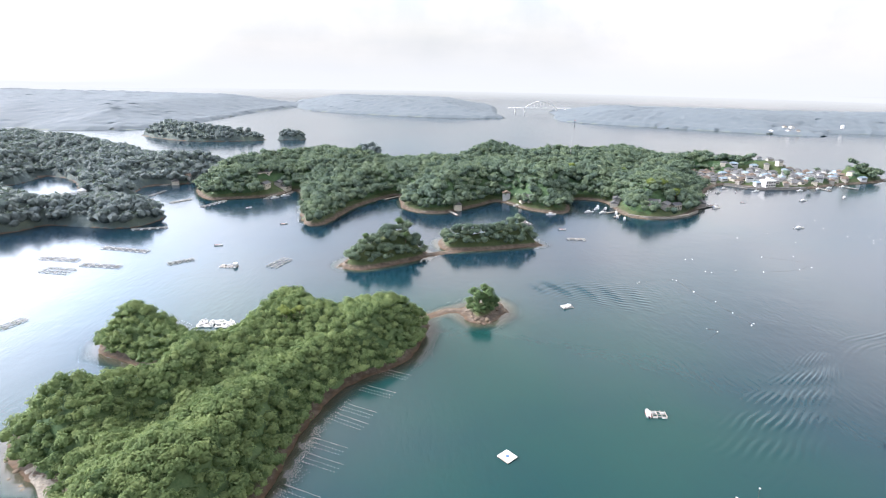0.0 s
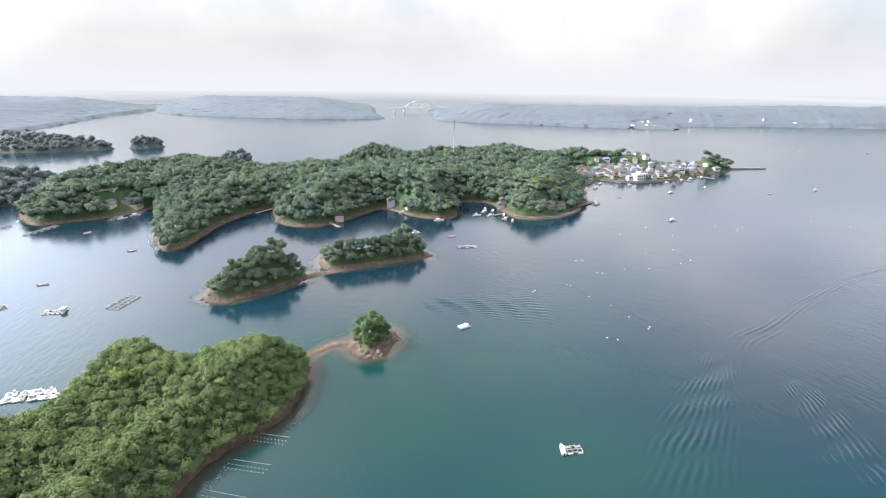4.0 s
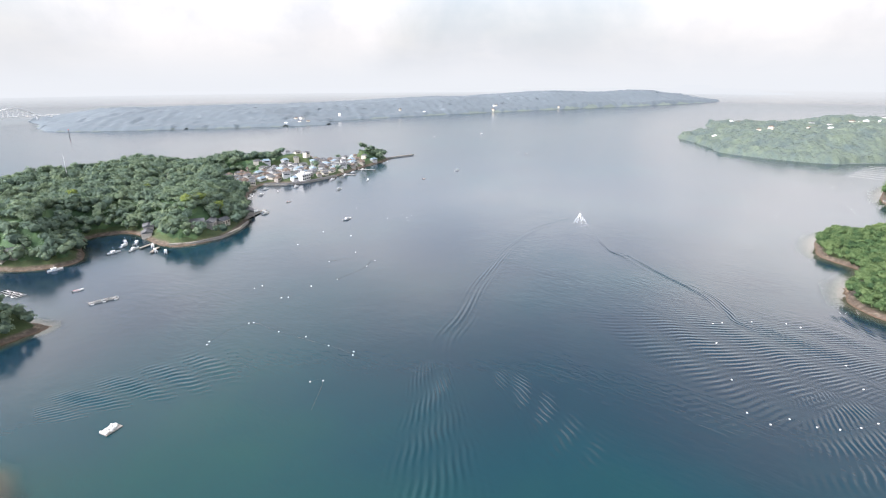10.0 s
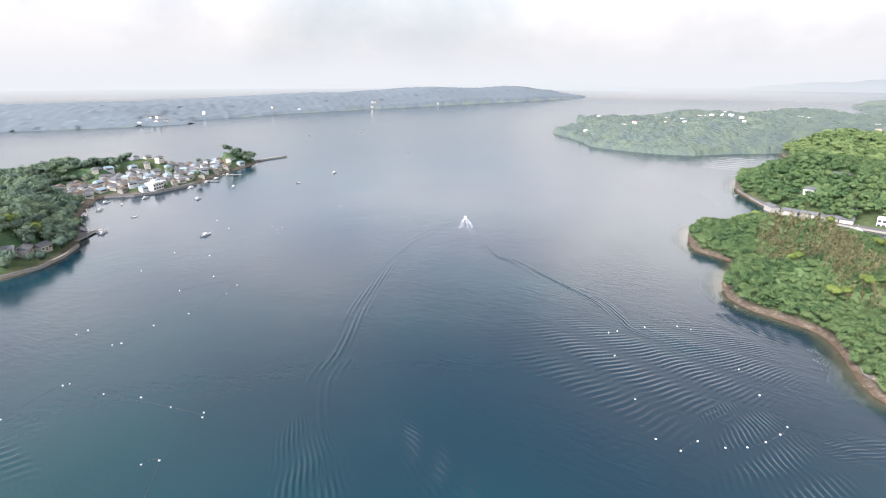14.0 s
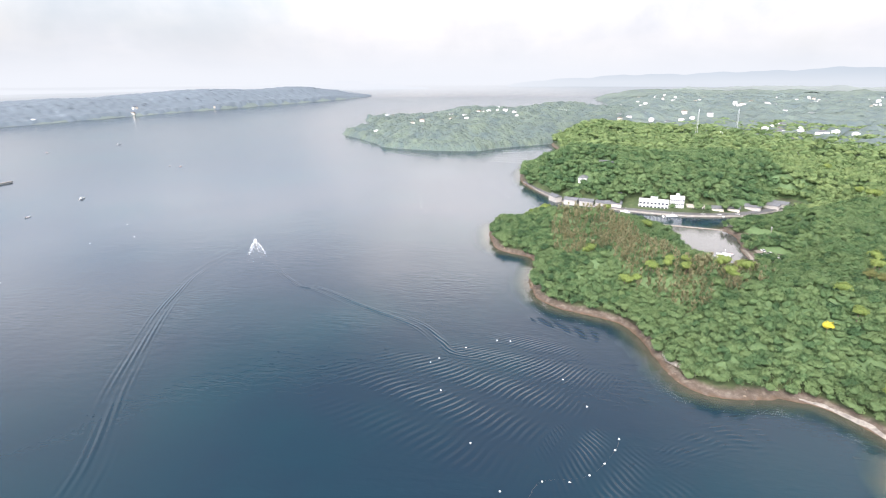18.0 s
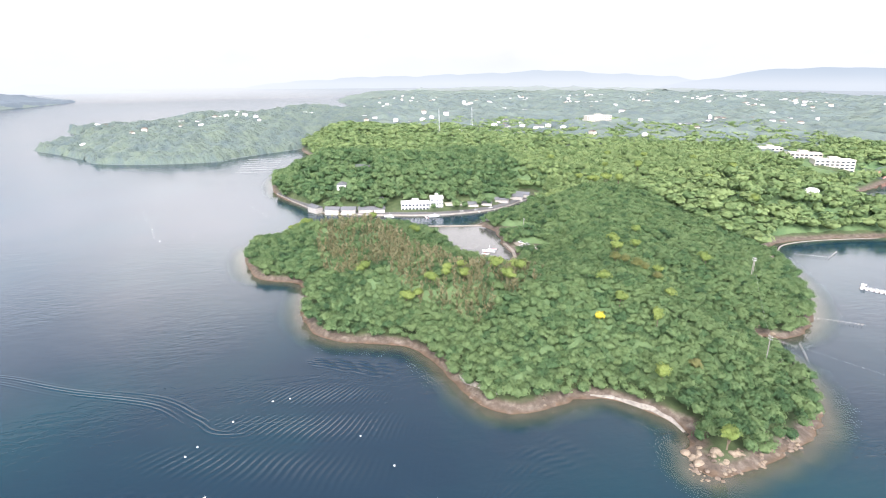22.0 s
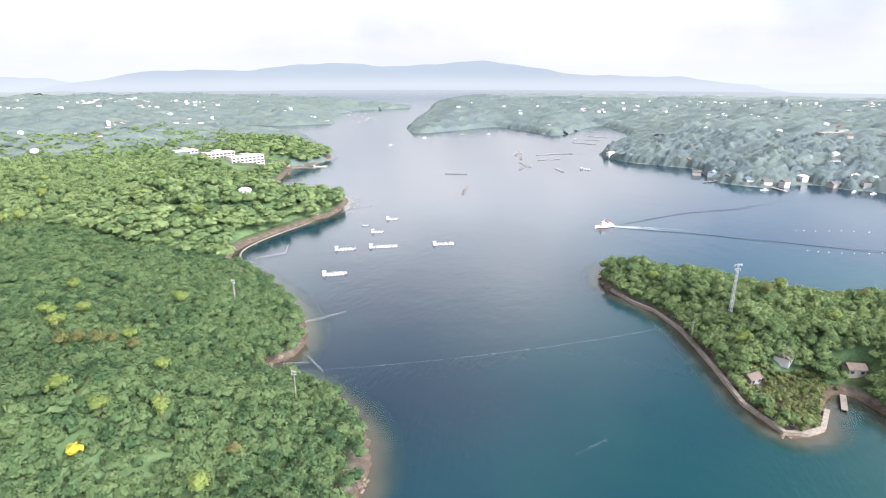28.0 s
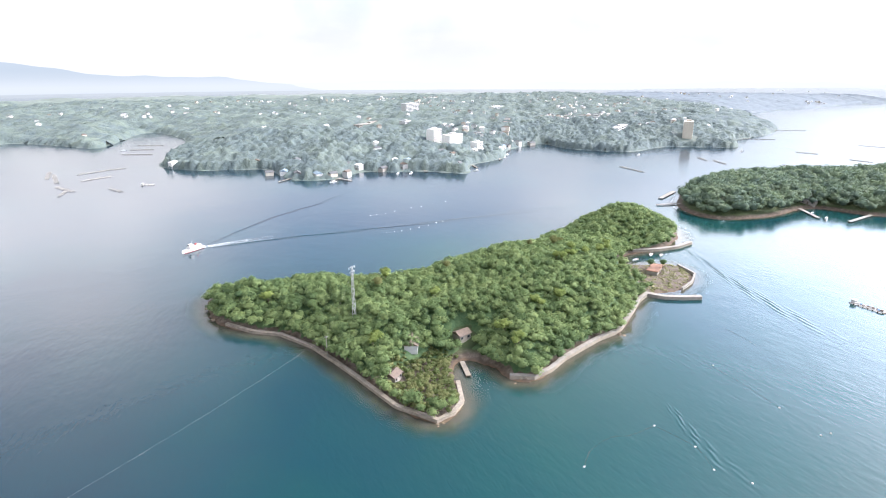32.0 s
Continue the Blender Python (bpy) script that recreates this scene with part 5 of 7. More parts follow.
for line in (((3, -100), (4, -92), (5, -84), (6, -69), (9, -53)), ((-31, -105), (-30, -96), (-28, -87)), ((92, -61), (85, -66), (75, -68), (68, -66), (57, -66)), ((57, -66), (54, -52), (58, -42)), ((224, 105), (232, 101), (237, 87), (250, 78), (256, 76)), ((119, 308), (141, 313), (146, 294), (154, 265), (157, 251)), ((131, 245), (135, 242), (120, 228)), ((97, 135), (92, 128), (84, 118)), ((207, 331), (234, 337), (246, 352), (223, 362))):
    float_string(line, 1.6, DARK_LINE)

# oyster lines off the near island
small_float = None
for k, (x0, y0, x1, y1) in enumerate(((-24, 201, -12, 196), (-29, 188, -17, 183), (-34, 175, -23, 170), (-37, 169, -25, 163), (-42, 155, -30, 150), (-42, 147, -30, 142), (-46, 133, -34, 128))):
    e = empty("oyster_line", pose((x0 + x1) / 2, (y0 + y1) / 2, 0, 0, 0, math.degrees(math.atan2(y1 - y0, x1 - x0))), "pale oyster rope with rows of small white floats", "oyster line", "oyster lines off the island")
    n = math.hypot(x1 - x0, y1 - y0)
    part("rope", rodded((-n / 2, 0, 0.06), (n / 2, 0, 0.06), 0.06, n=5), ROPE, e)
    for row in (-2.2, -4.0):
        for j in range(11):
            m = pose(-n / 2 + n * j / 10 + row * 0.2, row, 0.05)
            if small_float is None:
                small_float = part("float", lathe([(0.06, -0.12), (0.15, 0), (0.06, 0.14)], 6), FLOAT, e)
                small_float.matrix_basis = m
            else:
                share("float", small_float, e, m)

# long oyster lines across the mouth of the outer cove
for k in range(7):
    u = k / 6
    ax, ay, bx, by = 940 - 105 * u, 160 + 10 * u, 936 - 108 * u, 116 + 10 * u
    e = empty("oyster_line", pose((ax + bx) / 2, (ay + by) / 2, 0, 0, 0, math.degrees(math.atan2(by - ay, bx - ax))), "long pale oyster line across the outer cove", "oyster line", "oyster lines of the outer cove")
    n = math.hypot(bx - ax, by - ay)
    part("rope", rodded((-n / 2, 0, 0.1), (n / 2, 0, 0.1), 0.12, n=5), ROPE, e)
    for j in range(9):
        share("float", buoy.children[0], e, pose(-n / 2 + n * j / 8, 0, 0.05) @ Matrix.Scale(0.8, 4))

# stake fences standing in the shallows
for line in (((306, -92), (297, -96)), ((288, -92), (300, -101)), ((318, -130), (305, -146)), ((398, -205), (386, -220), (394, -236)), ((470, -330), (440, -345)), ((404, -345), (388, -368))):
    e = empty("stake_fence", pose(line[0][0], line[0][1], 0), "row of thin grey stakes with a rail standing in shallow water", "fence", "stake fences in the shallows")
    last = Vector((0, 0, 0))
    post = None
    for x, y in line[1:]:
        end = Vector((x - line[0][0], y - line[0][1], 0))
        n = (end - last).length
        for k in range(int(n / 1.6) + 1):
            p = last.lerp(end, k * 1.6 / n)
            if post is None:
                post = part("stake", rodded((0, 0, -2), (0, 0, 1.3), 0.09, n=5), TIMBER, e)
                post.matrix_basis = Matrix.Translation(p)
            else:
                share("stake", post, e, Matrix.Translation(p))
        part("rail", rodded(last + Vector((0, 0, 1.0)), end + Vector((0, 0, 1.0)), 0.06, n=5), TIMBER, e)
        last = end


# ---- boats ----
def hull(length, beam, depth):
    """An open hull with a raised, pointed bow towards +x."""
    bm = bmesh.new()
    rings = []
    for k in range(9):
        u = k / 8
        w = beam / 2 * (0.86 + 0.14 * math.sin(u * 3)) * (1 - max(0, (u - 0.55) / 0.45) ** 2.2)
        w = max(w, 0.02)
        x = -length / 2 + length * u
        up = depth * (1 + 0.5 * u**3)
        rings.append([bm.verts.new((x, s * w * f, z)) for s, f, z in ((-1, 1, up), (-1, 0.82, -0.1), (0, 0.3, -0.35), (1, 0.82, -0.1), (1, 1, up))])
    for a, b in zip(rings, rings[1:]):
        for k in range(4):
            bm.faces.new((a[k], a[k + 1], b[k + 1], b[k]))
    bm.faces.new(rings[0])
    bmesh.ops.recalc_face_normals(bm, faces=bm.faces)
    return bm


def deck_of(length, beam, z):
    bm = bmesh.new()
    side = []
    for s in (1, -1):
        for k in (range(9) if s > 0 else range(8, -1, -1)):
            u = k / 8
            w = max(0.02, beam / 2 * 0.97 * (0.86 + 0.14 * math.sin(u * 3)) * (1 - max(0, (u - 0.55) / 0.45) ** 2.2))
            side.append(bm.verts.new((-length / 2 + length * u, s * w, z + 0.28 * z * u**3)))
    bm.faces.new(side[::-1])
    return bm


def boat_model(length, beam, stripe, label, cabin=True, category="boat"):
    e = new("boat")
    tagged(e, label, category, "boats in the bay")
    d = 0.16 * length**0.7
    part("hull", hull(length, beam, d), WHITE, e)
    part("deck", deck_of(length, beam, d * 0.8), PALE, e)
    part("rub_rail", rodded((-length / 2, beam * 0.43, d), (length * 0.1, beam * 0.5, d * 1.05), 0.06, n=5), stripe, e)
    part("rub_rail", rodded((-length / 2, -beam * 0.43, d), (length * 0.1, -beam * 0.5, d * 1.05), 0.06, n=5), stripe, e)
    if cabin:
        c = part("cabin", boxed(-length * 0.22, length * 0.08, -beam * 0.3, beam * 0.3, d * 0.8, d * 0.8 + 1.15, taper=0.12), WHITE, e)
        part("cabin_window", boxed(length * 0.055, length * 0.085, -beam * 0.22, beam * 0.22, d * 0.8 + 0.5, d * 0.8 + 0.95), DARK_GLASS, c)
        part("cabin_roof", boxed(-length * 0.26, length * 0.1, -beam * 0.34, beam * 0.34, d * 0.8 + 1.15, d * 0.8 + 1.24), WHITE, c)
        part("mast", rodded((-length * 0.05, 0, d + 1.5), (-length * 0.05, 0, d + 3.6), 0.06, n=5), STEEL, e)
    part("engine", boxed(-length / 2 - 0.4, -length / 2 + 0.1, -0.25, 0.25, 0.1, d + 0.35), FLOAT_BLACK, e, "black outboard engine")
    return e


fisher = boat_model(9.0, 2.2, BLUE, "white fishing boat with a small cabin, moored in the bay")
skiff = boat_model(5.5, 1.9, RED, "white open skiff lying on calm water", cabin=False)
first = {}


def moor(model, x, y, turn, s=1.0):
    m = pose(x, y, 0, 0, 0, turn)
    if model.name not in first:
        first[model.name] = True
        model.matrix_basis = m
        return model
    return copy_thing(model, m)


moor(skiff, 76.3, 172.4, 80)
for x, y, a in ((-158, 365, 10), (-129, 425, 20), (-176, 478, 40), (96, 424, 0), (302, 539, 10), (478, 531, 5), (321, 592, 60), (826, 854, 0), (739, 583, 20), (738, 567, 0), (559, 2, 5), (457, -12, 80), (464, -20, 75), (-90, -196, 30), (-85, -200, 30), (-68, -197, 10), (365, -300, 20), (-430, -380, 30)):
    moor(skiff, x, y, a)
for x, y, a in ((299, 443, 5), (371, 553, 15), (428, 574, 40), (548, 542, 10), (571, 31, 60), (562, -5, 95), (567, -30, 85), (567, -43, 80), (571, -58, 75), (461, -16, 60), (934, 819, 5), (258, 524, 30), (264, 518, 10), (158, 462, 70), (154, 470, 80), (300, 588, 30), (318, 612, 10), (348, 600, 20), (402, 608, 20), (430, 620, 30), (448, 628, 15), (470, 637, 30), (96, 474, 5), (70, 506, 20), (-165, 520, 40), (-158, 530, 30), (152, 500, 60), (147, 508, 80), (143, 498, 40), (157, 483, 70), (145, 484, 30), (133, 486, 10), (262, 512, 20), (-70, -560, 40), (-55, -565, 50), (30, -548, 20), (-150, -540, 0), (-245, -620, 40), (-262, -640, 30), (-305, -255, 60), (-290, -215, 40), (-283, -200, 30), (40, -1010, 0), (80, -960, 30), (250, -960, 10), (420, -1000, 30), (470, -980, 0), (560, -1200, 40), (620, -1300, 10), (520, -900, 60), (540, -780, 20), (-430, -545, 20), (-600, -500, 10), (600, -128, 60)):
    moor(fisher, x, y, a)

# the crowded head of the far bay
bay_dice = random.Random(8)
for k in range(20):
    moor(skiff, 740 + 200 * (k / 20) + 60 * bay_dice.random(), -1170 - 330 * (k / 20) - 60 * bay_dice.random(), bay_dice.uniform(0, 180))

# the speedboat and the white ferry, each at the head of its wake
speed = boat_model(8.0, 2.6, BLUE, "white motor boat running fast at the head of its wake")
speed.matrix_basis = pose(442, 304, 0.1, 0, -3, 25)
ferry = empty("ferry", pose(185, -351, 0, 0, 0, 20), "white and red passenger ferry under way", "ferry")
ferry.matrix_basis = pose(185, -351, 0, 0, 0, 38)
part("hull", hull(17, 4.6, 1.5), WHITE, ferry)
part("boot_stripe", hull(16.8, 4.66, 0.35), RED, ferry, "red stripe at the waterline")
part("deck", deck_of(17, 4.6, 1.25), PALE, ferry)
saloon = part("saloon", boxed(-6.5, 3.0, -1.8, 1.8, 1.3, 3.3, taper=0.2), WHITE, ferry)
pane = None
for k in range(6):
    for s in (-1, 1):
        m = pose(-5.6 + 1.5 * k, s * 1.72, 2.5)
        if pane is None:
            pane = part("window", boxed(-0.5, 0.5, -0.06, 0.06, -0.35, 0.35), DARK_GLASS, saloon)
            pane.matrix_basis = m
        else:
            share("window", pane, saloon, m)
bridge_house = part("wheelhouse", boxed(0.2, 3.0, -1.3, 1.3, 3.3, 5.0, taper=0.25), WHITE, ferry)
part("windscreen", boxed(2.72, 2.95, -1.0, 1.0, 4.0, 4.7), DARK_GLASS, bridge_house)
part("mast", rodded((0, 0, 4.9), (-0.4, 0, 7.2), 0.08, n=6), STEEL, ferry)
part("funnel_band", boxed(-4.0, -2.6, -0.7, 0.7, 3.3, 4.4, taper=0.15), RED, ferry)
part("stern_rail", rodded((-8.2, -2.0, 2.2), (-8.2, 2.0, 2.2), 0.05, n=5), STEEL, ferry)


# ---- wakes ----
def make_foam():
    m = Mat("wake_foam").set(Roughness=0.7)
    m.colour(m.ramp(m.noise(0.6, 5), (0.3, (0.7, 0.74, 0.76)), (0.7, (0.92, 0.93, 0.93))))
    t = m.n.new("ShaderNodeAttribute")
    t.attribute_name = "tint"
    clear = m.n.new("ShaderNodeBsdfTransparent")
    mixer = m.n.new("ShaderNodeMixShader")
    r = m.n.new("ShaderNodeMapRange")
    r.interpolation_type = "SMOOTHSTEP"
    r.inputs["From Min"].default_value, r.inputs["From Max"].default_value = 0.42, 0.86
    m.l.new(m.math("ADD", m.math("MULTIPLY", m.noise(0.8, 6, 0.65), 0.55), m.math("MULTIPLY", t.outputs["Fac"], 0.55)), r.inputs["Value"])
    m.l.new(r.outputs[0], mixer.inputs[0])
    m.l.new(clear.outputs[0], mixer.inputs[1])
    m.l.new(m.b.outputs[0], mixer.inputs[2])
    m.l.new(mixer.outputs[0], m.n["Material Output"].inputs["Surface"])
    return m.m


FOAM = make_foam()


def ribbon(line, n):
    p = np.array(smooth_line(line, n))
    d = np.gradient(p, axis=0)
    d /= np.linalg.norm(d, axis=1, keepdims=True) + 1e-9
    return p, np.stack([-d[:, 1], d[:, 0]], 1)


def wave_train(line, width, ridges, height, label, skew=0.0, one_side=0):
    """Long low ridges of water running along a line, dying out to the sides and at the ends."""
    p, s = ribbon(line, 16)
    c = np.linspace(-1, 1, ridges * 12 + 1)
    c2 = (c + one_side) if one_side else c
    u = np.linspace(0, 1, len(p))[:, None]
    grow = np.minimum(1, 6 * u) * np.minimum(1, 3.0 * (1 - u))
    edge = np.cos(c * math.pi / 2)[None] ** 2
    wob = 0.8 * np.sin(u * 21) + 0.6 * np.sin(u * 47 + 1)
    gust = 0.55 + 0.45 * np.sin(u * 33 + 2.0 * c[None] * 3)
    z = 0.02 + height * grow * edge * gust * (0.5 + 0.5 * np.cos(c[None] * math.pi * ridges + wob + skew * u * 30))
    w = width / 2 * (0.45 + 0.75 * u)
    xy = p[:, None, :] + s[:, None, :] * (w * c2[None])[..., None]
    V = np.concatenate([xy, z[..., None]], -1).reshape(-1, 3)
    a = (np.arange(len(p) - 1)[:, None] * len(c) + np.arange(len(c) - 1)[None]).ravel()
    F = np.concatenate([np.stack([a, a + len(c), a + len(c) + 1], 1), np.stack([a, a + len(c) + 1, a + 1], 1)])
    ob = new("wake_waves", tri_mesh("wake_waves", V, F, WATER, smooth=True))
    return tagged(ob, label, "wake", kind="structure")


def foam_trail(line, w0, w1, label, seed=1, thick=0.52):
    """Streaks of foam that fan out and thin away behind a boat."""
    r = np.random.default_rng(seed)
    p, s = ribbon(line, 18)
    cols = 41
    u = np.linspace(0, 1, len(p))[:, None]
    c = np.linspace(-1, 1, cols)[None]
    w = w0 + (w1 - w0) * u**0.8
    xy = p[:, None, :] + s[:, None, :] * (w / 2 * c)[..., None]
    z = np.full(xy.shape[:2] + (1,), 0.30) * (1 - 0.5 * u)[..., None]
    streak = r.uniform(-0.35, 0.3, (1, cols)) + 0.12 * np.sin(9 * u + 6.28 * r.uniform(size=(1, cols)))
    tint = np.clip((1 - u) ** 0.8 * (thick + 0.25 * np.abs(c) ** 1.5 + streak * (0.25 + u)) * (1 - np.abs(c) ** 10), 0, 1)
    V = np.concatenate([xy, z], -1).reshape(-1, 3)
    a = (np.arange(len(p) - 1)[:, None] * cols + np.arange(cols - 1)[None]).ravel()
    F = np.concatenate([np.stack([a, a + cols, a + cols + 1], 1), np.stack([a, a + cols + 1, a + 1], 1)])
    ob = new("wake_foam", tri_mesh("wake_foam", V, F, FOAM, tint.ravel()))
    return tagged(ob, label, "wake", kind="structure")


RIPPLE = "low ridges of wake running over calm water"
foam_trail([(440, 303), (425, 294), (408, 284), (378, 266)], 3.5, 22, "white foam trail behind the motor boat")
wave_train([(440, 304), (405, 309), (372, 307), (344, 299), (318, 290), (291, 278), (265, 267), (241, 254), (215, 239), (192, 229), (168, 205), (150, 180), (138, 155)], 20, 7, 0.12, RIPPLE)
wave_train([(438, 298), (412, 274), (386, 257), (368, 238), (364, 224), (347, 195), (330, 162), (315, 147), (306, 138), (303, 120), (296, 98), (284, 80), (273, 69)], 14, 7, 0.15, RIPPLE)
wave_train([(318, 84), (296, 104), (275, 122), (252, 140), (228, 158)], 150, 46, 0.17, RIPPLE)
wave_train([(176, 223), (155, 200), (135, 180), (113, 158), (95, 140)], 46, 16, 0.26, RIPPLE)
wave_train([(188, 196), (179, 172), (168, 150), (160, 132)], 38, 12, 0.22, RIPPLE)
wave_train([(50, 300), (75, 293), (100, 286), (122, 278)], 56, 16, 0.18, RIPPLE)
wave_train([(346, 108), (335, 88), (326, 72)], 18, 6, 0.25, RIPPLE)
wave_train([(246, 66), (262, 44), (266, 22)], 30, 11, 0.10, RIPPLE)
wave_train([(262, 96), (238, 84), (214, 72), (190, 62)], 70, 24, 0.2, RIPPLE)
foam_trail([(178, -355), (155, -357), (123, -358), (90, -356)], 4, 13, "two white lines of foam behind the ferry")
wave_train([(180, -352), (150, -352), (123, -352), (81, -348), (26, -343), (-43, -340), (-135, -338)], 10, 5, 0.22, RIPPLE)
wave_train([(178, -358), (152, -385), (126, -412), (100, -432), (74, -449), (45, -478), (16, -508)], 10, 5, 0.22, RIPPLE)
wave_train([(-121, -208), (-96, -157), (-83, -127), (-72, -96), (-66, -70)], 16, 6, 0.2, RIPPLE)
wave_train([(42, -74), (48, -60), (53, -44), (54, -24)], 12, 5, 0.12, RIPPLE)
foam_trail([(188, -70), (182, -77), (177, -83), (175, -89), (169, -96), (162, -104), (158, -110)], 0.8, 1.4, "thin broken line of drifting foam on still water", 4, 0.22)


# ---- houses ----
def house_model(w, d, h, wall, roof, label, storeys=1, hip=False):
    """A house: walls, an overhanging tiled roof, a door and windows."""
    e = new("house")
    tagged(e, label, "house", "houses round the bay")
    part("wall", boxed(-w / 2, w / 2, -d / 2, d / 2, -2.5, h), wall, e)
    bm = bmesh.new()
    o, r = 0.6, d * 0.27
    k = w * 0.28 if hip else 0
    pts = [(-w / 2 - o, -d / 2 - o, h - 0.1), (w / 2 + o, -d / 2 - o, h - 0.1), (w / 2 + o, d / 2 + o, h - 0.1), (-w / 2 - o, d / 2 + o, h - 0.1), (-w / 2 - o + k, 0, h + r), (w / 2 + o - k, 0, h + r)]
    v = [bm.verts.new(p) for p in pts]
    for f in ((3, 2, 1, 0), (0, 1, 5, 4), (2, 3, 4, 5), (1, 2, 5), (3, 0, 4)):
        bm.faces.new([v[j] for j in f])
    part("roof", bm, roof, e)
    part("ridge", rodded((-w / 2 - o + k, 0, h + r), (w / 2 + o - k, 0, h + r), 0.16, n=6), roof, e)
    part("door", boxed(-0.5, 0.5, -d / 2 - 0.06, -d / 2, 0, 2.0), TIMBER_DARK, e)
    win = None
    for s in range(storeys):
        for side in (-1,):
            for x in (-0.32, 0.32):
                m = pose(x * w, side * (d / 2 + 0.02), 1.5 + 2.7 * s)
                if win is None:
                    win = part("window", boxed(-0.8, 0.8, -0.05, 0.05, -0.55, 0.55), DARK_GLASS, e)
                    win.matrix_basis = m
                else:
                    share("window", win, e, m)
    return e


kinds = [house_model(9, 7, 3.2, CREAM, TILE, "single-storey cream house under a grey tiled roof"),
         house_model(10, 8, 5.8, WHITE, TILE, "two-storey white house under a grey tiled roof", 2, True),
         house_model(8, 7, 5.6, PALE, TILE_BROWN, "two-storey grey house under a brown tiled roof", 2),
         house_model(12, 7, 3.4, TIMBER, TILE, "low timber boathouse under a grey roof"),
         house_model(11, 8, 3.4, WHITE, TILE_BLUE, "white shed under a blue metal roof"),
         house_model(9, 7, 5.6, WHITE, WHITE, "white flat-looking house with a pale roof", 2, True)]


for wall, roof, w, d, h, text in ((CREAM, TILE, 7.5, 6, 3.0, "small cream village house under a grey tiled roof"), (PALE, TILE, 8.5, 6, 4.9, "grey two-storey village house with a dark tiled roof"), (TIMBER, TILE_BROWN, 8, 5.5, 3.0, "weathered timber village house with a brown roof"), (PALE, TILE_BLUE, 9, 6, 3.4, "pale net shed with a blue sheet roof in the village")):
    e = new("house")
    tagged(e, text, "house", "village houses")
    part("wall", boxed(-w / 2, w / 2, -d / 2, d / 2, -4, h), wall, e)
    bm = bmesh.new()
    v = [bm.verts.new(p) for p in ((-w / 2 - 0.6, -d / 2 - 0.6, h - 0.1), (w / 2 + 0.6, -d / 2 - 0.6, h - 0.1), (w / 2 + 0.6, d / 2 + 0.6, h - 0.1), (-w / 2 - 0.6, d / 2 + 0.6, h - 0.1), (-w * 0.32, 0, h + 1.7), (w * 0.32, 0, h + 1.7))]
    for f in ((3, 2, 1, 0), (0, 1, 5, 4), (2, 3, 4, 5), (1, 2, 5), (3, 0, 4)):
        bm.faces.new([v[j] for j in f])
    part("roof", bm, roof, e)
    part("window", boxed(-w * 0.36, w * 0.36, -d / 2 - 0.06, -d / 2, h - 1.9, h - 0.8), DARK_GLASS, e)
    kinds.append(e)


def build_house(kind, x, y, z, turn):
    k = kinds[kind]
    m = pose(x, y, z, 0, 0, turn)
    if k.name not in first:
        first[k.name] = True
        k.matrix_basis = m
        return k
    return copy_thing(k, m)


def village(land, places, pick=(0, 1, 2, 3, 5), jitter=25, turn=None):
    for x, y in places:
        z = max(height_at(land, x, y), 1.0)
        build_house(dice.choice(pick), x, y, z, (turn if turn is not None else dice.choice((0, 30, 60, 90))) + dice.uniform(-jitter, jitter))


village(mid, LOTS, (6, 7, 8, 9, 6, 7, 8))
village(mid, [(61, 525), (77, 508), (84, 503), (12, 486), (168, 520), (163, 510), (179, 560), (189, 483), (201, 484), (212, 488), (250, 518), (-180, 539), (-170, 556), (-175, 586), (-193, 558), (-185, 562), (-163, 552), (60, 680), (120, 640), (235, 655), (150, 650), (280, 640)], (0, 3, 0, 2))
village(left_b, [(-346, 512), (-341, 520), (-289, 577), (-280, 590)])
village(pen, [(628, 63), (648, 41), (597, 34), (677, -62), (660, 20)], (0, 1, 3))
village(pen, [(474, -301), (700, -250), (760, -300), (820, -200), (640, -330), (690, -380)], (5, 1))

